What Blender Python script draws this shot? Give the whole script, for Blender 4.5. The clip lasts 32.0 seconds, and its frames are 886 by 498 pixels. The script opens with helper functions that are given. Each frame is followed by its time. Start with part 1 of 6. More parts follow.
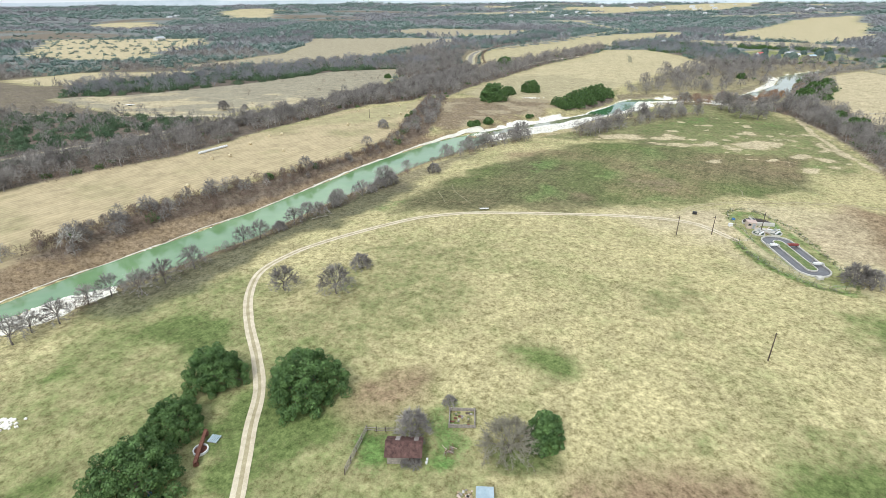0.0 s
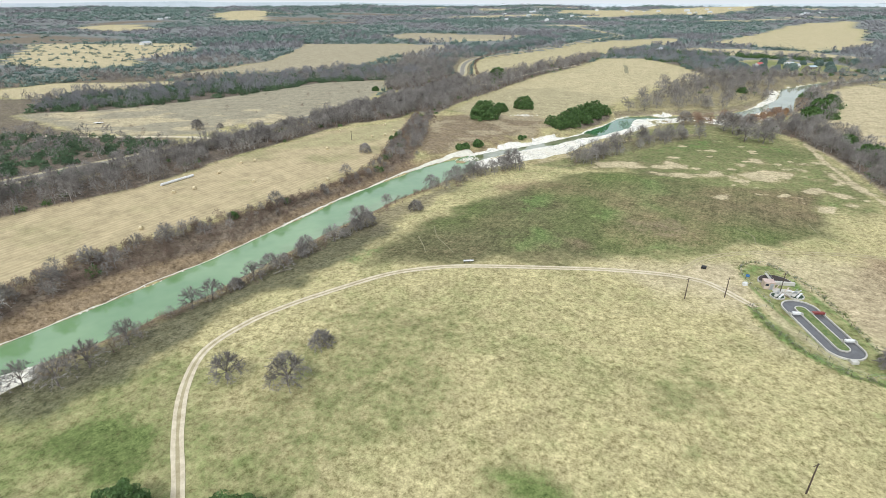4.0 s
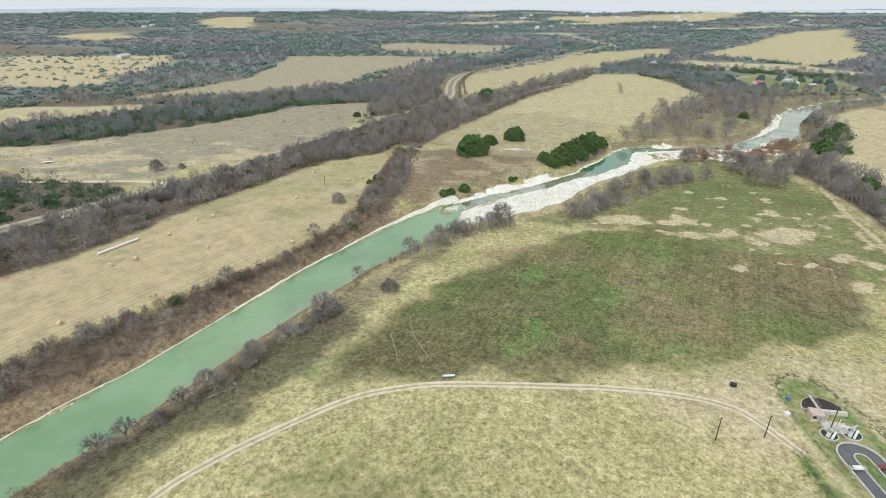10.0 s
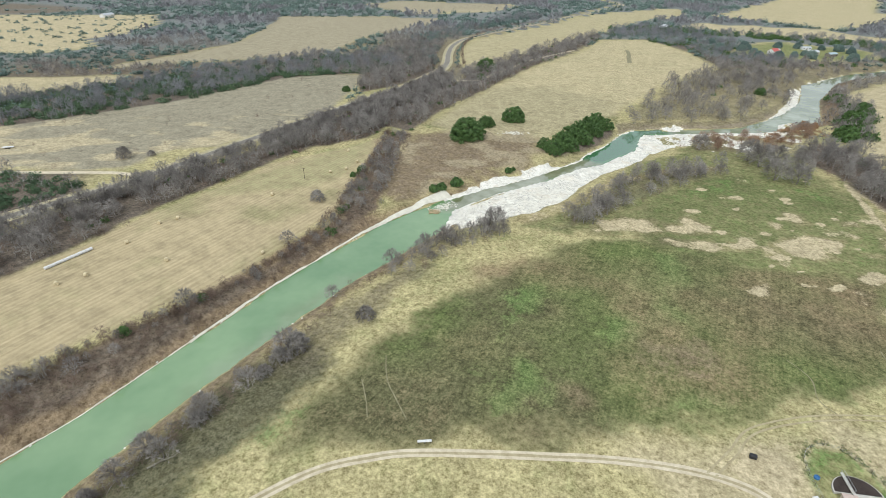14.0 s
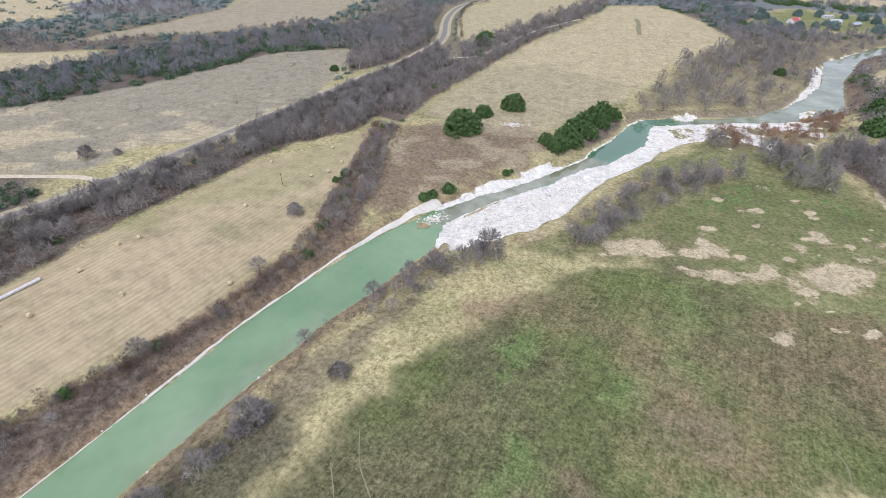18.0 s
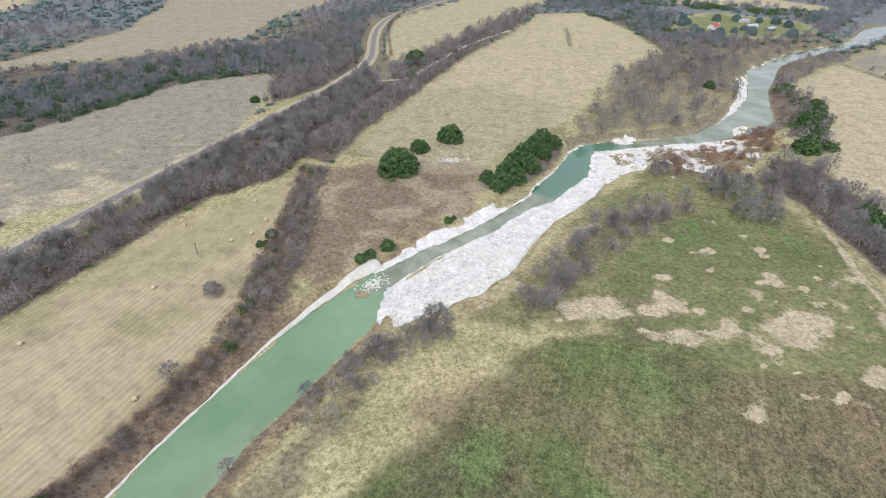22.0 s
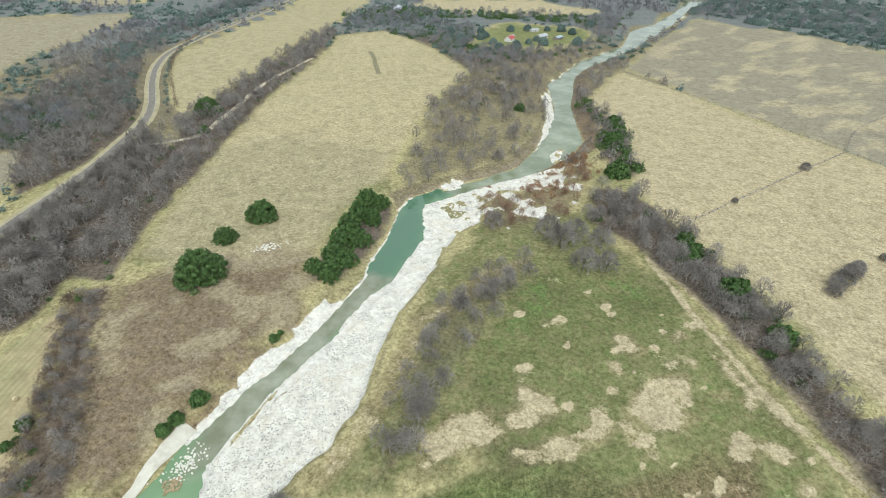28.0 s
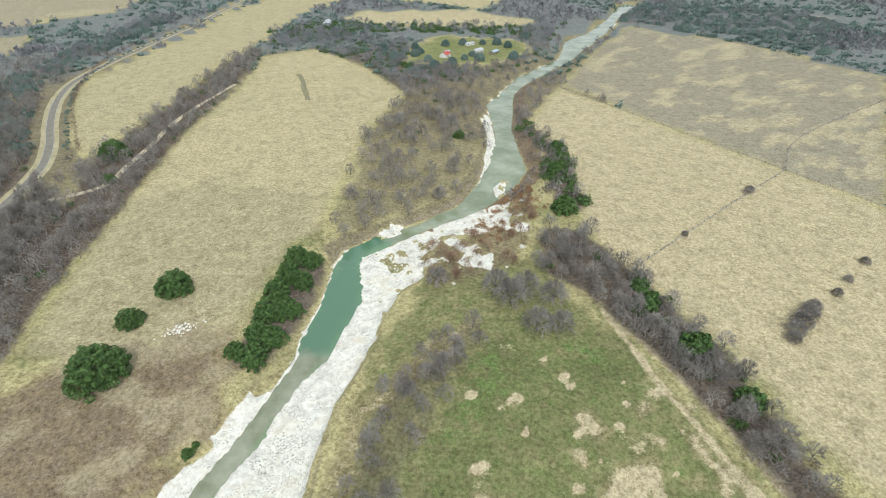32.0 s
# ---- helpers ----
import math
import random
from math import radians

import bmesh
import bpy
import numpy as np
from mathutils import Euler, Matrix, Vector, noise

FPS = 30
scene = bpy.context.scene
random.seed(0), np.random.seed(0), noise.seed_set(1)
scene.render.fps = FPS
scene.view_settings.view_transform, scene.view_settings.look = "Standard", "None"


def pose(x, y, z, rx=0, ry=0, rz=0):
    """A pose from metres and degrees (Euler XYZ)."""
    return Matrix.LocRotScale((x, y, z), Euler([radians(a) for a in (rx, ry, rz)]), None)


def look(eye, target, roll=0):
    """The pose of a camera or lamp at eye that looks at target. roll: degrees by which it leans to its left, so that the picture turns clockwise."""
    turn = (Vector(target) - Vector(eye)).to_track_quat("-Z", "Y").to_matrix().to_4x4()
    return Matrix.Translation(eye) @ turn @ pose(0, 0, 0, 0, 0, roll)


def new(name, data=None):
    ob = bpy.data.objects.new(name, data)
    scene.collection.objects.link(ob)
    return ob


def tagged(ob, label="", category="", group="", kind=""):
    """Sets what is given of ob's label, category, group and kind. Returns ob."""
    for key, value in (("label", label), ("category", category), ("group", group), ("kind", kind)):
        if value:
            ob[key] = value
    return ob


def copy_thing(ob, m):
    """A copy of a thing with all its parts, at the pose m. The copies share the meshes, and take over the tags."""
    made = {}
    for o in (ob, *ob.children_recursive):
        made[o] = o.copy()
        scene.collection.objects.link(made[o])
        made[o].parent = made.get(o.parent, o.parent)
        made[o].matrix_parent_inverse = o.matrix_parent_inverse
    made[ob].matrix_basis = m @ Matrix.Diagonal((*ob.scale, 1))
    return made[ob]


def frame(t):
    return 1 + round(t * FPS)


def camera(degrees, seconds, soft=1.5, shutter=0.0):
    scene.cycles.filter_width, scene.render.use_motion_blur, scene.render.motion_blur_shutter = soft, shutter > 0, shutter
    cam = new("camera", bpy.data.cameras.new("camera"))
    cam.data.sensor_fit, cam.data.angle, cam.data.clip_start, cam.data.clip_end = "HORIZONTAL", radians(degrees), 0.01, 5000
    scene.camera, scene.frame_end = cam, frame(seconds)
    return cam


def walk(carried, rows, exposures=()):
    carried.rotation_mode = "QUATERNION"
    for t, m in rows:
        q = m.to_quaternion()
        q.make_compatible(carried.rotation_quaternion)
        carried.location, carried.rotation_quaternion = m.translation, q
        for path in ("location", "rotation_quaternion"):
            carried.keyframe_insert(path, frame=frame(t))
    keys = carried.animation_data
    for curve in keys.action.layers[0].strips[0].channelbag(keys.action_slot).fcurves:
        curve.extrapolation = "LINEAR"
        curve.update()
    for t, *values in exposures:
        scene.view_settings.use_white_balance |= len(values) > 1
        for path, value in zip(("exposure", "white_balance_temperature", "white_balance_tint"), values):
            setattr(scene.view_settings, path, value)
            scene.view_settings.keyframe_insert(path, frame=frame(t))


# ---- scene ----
# stops, white balance
EXPO = [(0, 0.31, 6050, 8), (1, 0.23, 6050, 8), (3, 0.19, 6100, 8), (6, 0.15, 6150, 8), (9, 0.07, 6200, 6), (13.5, 0.02, 6150, 6), (16.5, 0.04, 5750, 20), (20, 0.03, 5750, 20), (25, 0.0, 6000, 9), (28, 0.03, 6100, 4), (32, 0.07, 6150, 5)]
cam = camera(80.39, 32.0, 0.6)
# seconds, x, y, z, heading to the right of +y, pitch, roll
PATH = [
    (0, -0.00, 0.00, 70.79, -0.000, -25.166, 0.330),
    (0.5, 0.67, 3.38, 71.76, 0.145, -25.146, 0.147),
    (1, 1.34, 6.76, 72.73, 0.160, -25.222, 0.041),
    (1.5, 2.02, 10.15, 73.70, 0.271, -25.202, 0.015),
    (2, 2.70, 13.55, 74.68, 0.371, -25.177, 0.053),
    (2.5, 3.38, 16.96, 75.66, 0.371, -25.143, 0.128),
    (3, 4.06, 20.39, 76.64, 0.347, -25.052, 0.190),
    (3.5, 4.75, 23.83, 77.63, 0.518, -25.057, 0.124),
    (5.5, 7.35, 37.51, 81.72, 0.565, -24.955, -0.046),
    (6, 7.66, 40.85, 82.90, 0.703, -24.917, 0.018),
    (6.5, 7.80, 44.15, 84.19, 0.863, -24.905, 0.090),
    (7, 7.93, 47.41, 85.53, 1.013, -24.888, 0.116),
    (7.5, 8.19, 50.68, 86.86, 1.142, -24.905, 0.118),
    (8, 8.64, 54.03, 88.15, 1.243, -24.880, 0.147),
    (8.5, 9.22, 57.42, 89.41, 1.340, -24.858, 0.118),
    (9, 9.83, 60.82, 90.63, 1.380, -24.777, 0.073),
    (9.5, 10.38, 64.31, 91.82, 1.448, -24.767, 0.054),
    (10, 10.95, 67.89, 92.96, 1.514, -24.716, 0.037),
    (10.5, 11.61, 71.57, 94.06, 1.556, -24.700, 0.062),
    (11, 12.35, 75.28, 95.14, 1.551, -24.658, 0.067),
    (11.5, 13.12, 78.95, 96.22, 1.533, -24.600, 0.018),
    (12, 13.97, 82.61, 97.35, 1.562, -24.685, -0.029),
    (12.5, 14.91, 86.23, 98.50, 1.552, -25.060, -0.076),
    (13, 15.89, 89.82, 99.63, 1.413, -25.964, -0.178),
    (13.5, 16.89, 93.36, 100.69, 1.363, -27.288, -0.147),
    (14, 17.83, 96.96, 101.75, 1.341, -28.950, -0.167),
    (14.5, 18.71, 100.62, 102.90, 1.272, -30.759, -0.205),
    (16.5, 21.46, 116.79, 108.64, 1.241, -33.225, -0.323),
    (17, 22.11, 120.74, 109.96, 1.211, -33.172, -0.218),
    (17.5, 22.76, 124.70, 111.27, 1.220, -33.178, -0.195),
    (18, 23.39, 128.70, 112.56, 1.211, -33.166, -0.192),
    (18.5, 23.98, 132.69, 113.85, 1.229, -33.139, -0.245),
    (19, 24.53, 136.62, 115.14, 1.584, -33.145, -0.266),
    (19.5, 25.03, 140.51, 116.44, 2.328, -33.071, -0.126),
    (20, 25.42, 144.41, 117.81, 3.547, -33.032, -0.034),
    (20.5, 25.74, 148.42, 119.30, 4.886, -33.040, -0.017),
    (21, 26.04, 152.48, 120.89, 5.956, -33.171, -0.024),
    (21.5, 26.44, 156.61, 122.56, 7.195, -33.194, 0.028),
    (22, 27.08, 160.72, 124.29, 8.293, -33.318, 0.063),
    (22.5, 27.93, 164.77, 126.01, 9.670, -33.368, 0.121),
    (23, 28.93, 168.78, 127.67, 11.600, -33.417, 0.120),
    (23.5, 30.05, 172.80, 129.23, 13.490, -33.434, 0.103),
    (24, 31.36, 176.84, 130.67, 15.174, -33.425, 0.079),
    (24.5, 32.90, 180.88, 132.03, 16.845, -33.438, 0.068),
    (25, 34.69, 184.89, 133.34, 18.400, -33.387, 0.051),
    (25.5, 36.67, 188.92, 134.64, 20.055, -33.379, 0.074),
    (27.5, 45.32, 204.25, 140.48, 26.141, -33.393, -0.124),
    (28, 47.51, 208.03, 142.02, 28.074, -33.381, -0.144),
    (28.5, 49.86, 211.81, 143.54, 29.148, -33.371, -0.115),
    (29, 52.39, 215.52, 145.01, 30.100, -33.398, -0.071),
    (29.5, 55.10, 219.13, 146.43, 31.039, -33.371, -0.069),
    (30, 57.97, 222.67, 147.76, 31.997, -33.337, -0.046),
    (30.5, 60.92, 226.11, 149.03, 33.083, -33.359, -0.014),
    (31, 63.89, 229.44, 150.25, 33.749, -33.344, -0.014),
    (31.5, 66.90, 232.73, 151.41, 34.158, -33.303, 0.058),
    (32, 69.93, 235.99, 152.53, 34.436, -33.269, 0.097),
]
walk(cam, [(t, pose(x, y, z, 90 + pitch, 0, -yaw) @ pose(0, 0, 0, 0, 0, -roll)) for t, x, y, z, yaw, pitch, roll in PATH], EXPO)

# ---- light ----
SUN_AZ, SUN_EL = radians(205), radians(48)
world = bpy.data.worlds.new("overcast_sky")
scene.world = world
world.use_nodes = True
wn, wl = world.node_tree.nodes, world.node_tree.links
sky = wn.new("ShaderNodeTexSky")
sky.sky_type, sky.sun_disc = "NISHITA", False
sky.sun_elevation, sky.sun_rotation = SUN_EL, SUN_AZ
cloud = wn.new("ShaderNodeMix")
cloud.data_type = "RGBA"
cloud.inputs["Factor"].default_value = 0.86
cloud.inputs["B"].default_value = (9.0, 9.2, 9.6, 1)
wl.new(sky.outputs[0], cloud.inputs["A"])
wl.new(cloud.outputs["Result"], wn["Background"].inputs["Color"])
wn["Background"].inputs["Strength"].default_value = 0.088
sun = new("sun", bpy.data.lights.new("sun", "SUN"))
sun.data.energy, sun.data.angle, sun.data.color = 2.1, radians(16), (1.0, 0.97, 0.92)
sun.matrix_world = look((0, 0, 0), (-math.sin(SUN_AZ) * math.cos(SUN_EL), -math.cos(SUN_AZ) * math.cos(SUN_EL), -math.sin(SUN_EL)))

# ---- plan ----
# banks of the river, going upstream
BANK_L = [(-300, -150), (-220, -30), (-165, 60), (-126, 128), (-116, 145), (-100.5, 166.5), (-86, 188), (-75, 204), (-64, 224), (-52, 245),
          (-44, 260), (-30, 282), (-17, 300), (-5, 316), (9, 330), (26, 345), (48, 359), (76, 376), (108, 402), (114, 412), (130, 428),
          (150, 455), (160, 464), (180, 467), (210, 466), (245, 471), (280, 495), (300, 512), (336, 548), (383, 620), (401, 628),
          (463, 670), (568, 708), (640, 770), (720, 796), (827, 860), (1000, 960)]
BANK_R = [(-270, -170), (-195, -40), (-145, 55), (-119, 118), (-110, 130), (-98, 138.5), (-88, 148.5), (-80.5, 157.5), (-73, 168), (-67, 176.5),
          (-56, 196), (-46, 214), (-36, 231), (-25, 247), (-16, 262), (0, 281), (10, 294), (20, 306), (26, 318), (30, 331), (53, 350),
          (82, 367), (107, 387), (121, 393), (150, 419), (158, 436), (166, 451), (190, 455), (207, 457), (245, 456), (289, 469),
          (313, 485), (356, 551), (384, 582), (416, 618), (441, 638), (472, 652), (569, 690), (700, 757), (786, 810), (1000, 930)]
RIVER = BANK_L + BANK_R[::-1]
WATER_Z = -6.0
ROCKS = [
    [(27, 319), (31, 331), (44, 341), (61, 349), (83, 364), (109, 380), (130, 395), (150, 416), (160, 423), (150, 403), (140, 390), (110, 366), (92, 345), (79, 328), (62, 316), (45, 310), (31, 306)],
    [(157, 447), (166, 454), (184, 453), (207, 457), (228, 457), (251, 458), (270, 453), (251, 430), (226, 431), (210, 443), (192, 433), (182, 416), (165, 412), (153, 403), (149, 411), (153, 425)],
    [(93, 394), (101, 395), (76, 375), (60, 366), (48, 358), (36, 351), (29, 348), (38, 357), (49, 366), (59, 373), (70, 379), (82, 388)],
    [(349, 584), (325, 545), (289, 504), (263, 480), (280, 480), (304, 504), (336, 550), (369, 597)],
    [(-118, 119), (-110, 130), (-98, 137.5), (-92, 130), (-97, 121), (-102, 112), (-108, 108), (-118, 110)],
    [(390, 622), (470, 668), (568, 703), (650, 765), (730, 790), (827, 850), (790, 815), (700, 768), (575, 700), (470, 656)],
    [(184, 468), (194, 472), (199, 467), (196, 460), (188, 460), (182, 463)],
    [(268, 465), (274, 478), (290, 485), (293, 480), (276, 465)],
]
HAY_FIELD = [(-103, 211), (-91, 223), (-80, 236), (-67, 250), (-52, 270), (-44, 285), (-36, 302), (-27, 322), (-23, 345), (-18, 371), (-12, 435), (-29, 414), (-71, 384),
             (-91, 345), (-102, 329), (-115, 305), (-120, 290), (-134, 265), (-165, 235), (-190, 200), (-245, 100), (-180, 60), (-140, 130), (-114, 196)]
BRUSH_PASTURE = [(-226, 376), (-182, 370), (-149, 378), (-144, 403), (-114, 416), (-92, 439), (-57, 510), (-47, 637), (-125, 653), (-195, 620), (-284, 518), (-320, 440)]
STRAW_FIELD = [(-408, 628), (-281, 638), (-270, 596), (-311, 545), (-380, 520), (-450, 560)]
BIG_FIELD = [(16, 464), (34, 507), (78, 596), (131, 688), (202, 785), (265, 898), (330, 903), (338, 786), (328, 677), (244, 600), (180, 518), (159, 488), (134, 474), (94, 428), (70, 420), (51, 427), (28, 437)]
PALE_FIELD = [(60, 836), (84, 909), (221, 1082), (304, 1227), (376, 1303), (640, 1500), (534, 1255), (418, 1164), (296, 990), (202, 878), (124, 753), (80, 698), (55, 670), (50, 714)]
EAST_FIELD = [(372, 549), (464, 606), (457, 509), (454, 433), (449, 375), (445, 313), (400, 180), (300, 120), (225, 190), (234, 256), (244, 272), (254, 301), (257, 324), (268, 361), (274, 393), (315, 440), (346, 487)]
GREY_FIELD = [(476, 609), (631, 703), (766, 768), (792, 655), (790, 541), (772, 435), (447, 314), (449, 375), (456, 439), (463, 514)]
BROWN_SLOPE = [(-16, 341), (-13, 372), (-11, 400), (9, 436), (56, 426), (87, 404), (72, 377), (40, 360), (19, 345), (4, 330)]
DARK_GREEN = [(-22, 180), (-15, 195), (-5, 212), (8, 225), (23, 242), (41, 262), (61, 276), (98, 288), (128, 276), (153, 261), (183, 252), (150, 205), (112, 196), (79, 190), (48, 186), (20, 185), (-7, 185)]
TIP_GREEN = [(108, 316), (140, 345), (165, 356), (195, 372), (222, 366), (228, 330), (216, 285), (205, 250), (190, 222), (150, 225), (95, 272)]
JUNCTION = [(84, 177), (93.5, 182.8), (105.7, 183.1), (102.3, 174.3), (98.6, 163.8), (96.8, 152.5), (92.7, 150.5), (91.3, 160.4), (88.5, 166.6), (83, 171.4)]
WEED_LINE = [(95, 155), (93.8, 148), (94.4, 140.5), (96.4, 132), (101, 124), (108, 120)]
WORKS_LAWN = [(108, 180.6), (101.7, 173.7), (100.4, 165), (100.2, 159), (100.6, 150), (102, 135), (106, 124), (112, 124), (115, 137), (116.4, 152), (116.2, 166), (115.3, 174), (113.7, 179)]
PATCHES = [[(163, 287), (171, 288), (181, 287), (187, 284), (182, 278), (176, 276), (175, 268), (164, 268), (158, 273), (156, 282)],
           [(112, 284), (113, 287), (125, 287), (136, 281), (143, 284), (148, 288), (150, 285), (148, 278), (143, 275), (132, 276), (120, 279)],
           [(130, 307), (135, 305), (136, 300), (137, 293), (131, 291), (122, 291), (118, 295), (119, 301), (126, 301)],
           [(150, 279), (156, 279), (156, 273), (152, 272), (148, 274)], [(179, 313), (185, 309), (184, 300), (176, 298), (176, 305)],
           [(93, 306), (105, 308), (117, 305), (115, 293), (105, 292), (93, 293), (84, 290), (88, 300)],
           [(204, 288), (207, 281), (203, 273), (206, 266), (204, 256), (204, 247), (200, 244), (198, 249), (198, 257), (198, 266), (200, 277)],
           [(194, 267), (199, 267), (198, 263), (192, 263)], [(190, 272), (194, 271), (191, 269), (187, 270)], [(175, 257), (184, 255), (183, 252), (177, 248), (172, 251)],
           [(185, 252), (190, 249), (191, 244), (186, 244), (182, 248)], [(167, 249), (170, 244), (166, 242), (164, 246)], [(162, 242), (168, 240), (164, 238), (161, 240)],
           [(167, 236), (174, 234), (172, 230), (169, 225), (162, 228), (163, 233)], [(184, 239), (186, 235), (181, 233), (179, 237)], [(199, 302), (205, 302), (203, 297), (197, 298)],
           [(194, 288), (197, 286), (192, 284)], [(151, 268), (155, 267), (151, 264), (149, 266)], [(136, 251), (138, 250), (135, 247), (133, 248)], [(149, 239), (152, 238), (147, 234), (145, 235)],
           [(167, 300), (171, 299), (165, 293), (164, 295)], [(176, 296), (178, 292), (175, 290)]]
# woods: outline, trees to the hectare, share of evergreens
BELT_A = [(-190, 200), (-137, 262), (-125, 283), (-105, 331), (-86, 360), (-71, 388), (-56, 410), (-31, 425), (-14, 448), (-10, 480), (2, 500), (40, 596), (29, 640),
          (-6, 563), (-38, 506), (-72, 447), (-100, 390), (-131, 350), (-152, 322), (-175, 270), (-240, 215)]
BELT_B = [(-34, 420), (-23, 430), (-15, 456), (5, 445), (15, 471), (34, 514), (77, 592), (131, 690), (253, 888), (277, 935), (245, 932), (176, 830), (111, 738), (59, 661), (44, 606), (33, 590), (10, 560), (-14, 530), (-36, 480)]
WOODS_NW = [(-74, 748), (-51, 640), (-45, 560), (-35, 567), (-10, 595), (14, 640), (24, 671), (26, 764), (34, 850), (8, 839), (-39, 820)]
BANK_WOOD = [(-142, 145), (-128, 168), (-114, 192), (-100, 207), (-88, 221), (-67, 246), (-45, 278), (-30, 300), (-24, 318), (-21, 350), (-13, 390), (-10, 445), (4, 440), (-2, 400), (-5, 350), (-8, 326),
             (-20, 303), (-34, 281), (-55, 248), (-70, 219), (-82, 200), (-94, 189), (-108, 172), (-122, 149)]
POINT_WOOD = [(168, 498), (237, 586), (332, 672), (402, 671), (428, 671), (380, 622), (344, 580), (286, 504), (240, 475), (198, 472), (164, 473)]
EAST_HEDGE = [(261, 416), (276, 399), (268, 359), (253, 302), (234, 268), (215, 228), (190, 185), (176, 150), (168, 156), (180, 190), (200, 230), (212, 262), (226, 306), (234, 349), (231, 386)]
RUSSET = [(199, 445), (224, 430), (252, 433), (269, 449), (287, 456), (283, 443), (254, 413), (221, 393), (199, 398), (180, 402), (182, 414)]
BANK_SHRUB = [(68, 296), (75, 304), (92, 325), (122, 356), (160, 374), (180, 372), (175, 362), (140, 341), (118, 328), (96, 306), (80, 296)]
BANK_SHRUB_B = [(-2, 262), (8, 280), (22, 294), (34, 300), (48, 300), (47, 292), (30, 284), (12, 266)]
NEAR_SHRUB = [(-92, 132), (-80, 155), (-62, 175), (-48, 195), (-36, 215), (-33, 212), (-44, 190), (-58, 170), (-72, 150), (-84, 128)]
CEDARS = [(83, 408), (111, 444), (138, 473), (147, 456), (124, 424), (93, 400)]
EAST_GREEN = [(384, 577), (365, 533), (350, 482), (300, 420), (291, 413), (280, 424), (318, 470), (337, 490), (350, 526)]
HEDGE_N = [(-320, 450), (-275, 460), (-195, 525), (-120, 630), (-45, 650), (-5, 690), (-40, 750), (-115, 760), (-190, 690), (-265, 600), (-310, 560), (-350, 540)]
FARM_WOOD = [(325, 915), (345, 795), (335, 685), (405, 680), (450, 685), (430, 720), (385, 770), (450, 870), (400, 960), (325, 1030), (275, 930)]
UP_HEDGE = [(460, 632), (485, 630), (600, 690), (760, 800), (740, 800), (580, 672)]
NE_WOOD = [(800, 800), (800, 660), (820, 520), (1000, 500), (1100, 700), (1000, 900), (860, 880)]
UP_LEFT = [(440, 675), (500, 700), (560, 730), (640, 790), (730, 850), (700, 880), (610, 830), (560, 745), (470, 700)]
CEDAR_NW = [(-300, 380), (-209, 367), (-157, 350), (-165, 290), (-200, 240), (-280, 230), (-360, 300)]
GLADE = [(387, 776), (452, 857), (509, 873), (574, 791), (550, 741), (467, 716), (420, 741)]
FAR_FIELDS = [[(445, 1079), (506, 1115), (671, 1023), (687, 882), (614, 876), (472, 972)],
              [(-281, 1240), (40, 1220), (27, 1127), (-40, 1003), (-86, 912), (-102, 793), (-166, 755), (-211, 725), (-282, 706), (-332, 670), (-318, 715), (-283, 772), (-249, 864), (-255, 1034)],
              [(-154, 1536), (-55, 1657), (262, 1534), (138, 1338), (-16, 1306)],
              [(-909, 1308), (-770, 1278), (-663, 1275), (-538, 1286), (-460, 1086), (-445, 957), (-470, 908), (-418, 827), (-460, 776), (-524, 778), (-640, 850)],
              [(583, 1254), (1210, 1971), (1602, 2182), (911, 1180), (688, 1009), (631, 1182)],
              [(-1238, 3158), (-1072, 3732), (-770, 2609), (-944, 2607)], [(662, 3515), (2624, 4600), (1420, 2928), (862, 3006)], [(-1400, 2172), (-1205, 2266), (-952, 2007), (-1039, 1801)]]
ROAD = [(-330, 110), (-250, 210), (-190, 290), (-157, 331), (-136, 358), (-108, 409), (-76, 467), (-41, 527), (-12, 575), (8, 617), (28, 665), (36, 710), (40, 778), (50, 850), (75, 920), (146, 1025), (295, 1232), (520, 1600), (500, 2000)]
TRACK = [(-28, 30), (-32.6, 58), (-35.4, 72.7), (-37.1, 83.5), (-41.3, 94.7), (-47.4, 108.2), (-52, 121.9), (-53.1, 136), (-46.8, 148.4), (-38, 157.5), (-25.4, 167), (-10, 177), (2.7, 180.5), (15, 181.6), (43, 180.2), (62.4, 178.4), (77, 175.1), (87, 170.4), (91, 165), (93.5, 159), (95.5, 154)]
GREENS = [[(-88.8, 83), (-87, 90), (-80, 96.4), (-75, 90.4), (-80.8, 81.4), (-82.7, 75)], [(-73.7, 63.4), (-68.5, 69.7), (-58, 62.4), (-64, 50), (-75, 50)],
          [(-81, 101), (-66, 116), (-51, 111), (-44.7, 96.7), (-55.6, 92.5), (-68.6, 98.6)], [(-45, 74), (-40.7, 85), (-17.7, 80), (-17.9, 67.5), (-29.9, 56), (-40, 57)],
          [(11, 99.4), (23, 102), (30.5, 93), (25, 85.8), (14, 89)], [(52, 62), (61, 68), (81, 72), (74, 50), (50, 50)], [(-18.3, 70), (-15, 74.3), (-2, 73), (-1, 64), (-8.5, 61.6), (-16.8, 61.5)],
          [(31.8, 69), (38.5, 71), (40.8, 69), (33.9, 66.6)], [(43, 72), (50, 72), (45, 68)], [(135, 170), (160, 180), (165, 140), (150, 125), (130, 150)], [(99, 111), (118, 111), (110, 92), (97, 94)],
          [(96, 146), (99, 148), (105, 124), (112, 120), (110, 117), (100, 121)]]
WORN_ZONE = [(95, 282), (113, 292), (124, 312), (150, 318), (175, 318), (190, 306), (214, 300), (224, 330), (228, 318), (212, 262), (200, 240), (186, 252), (176, 262), (150, 268), (128, 274)]
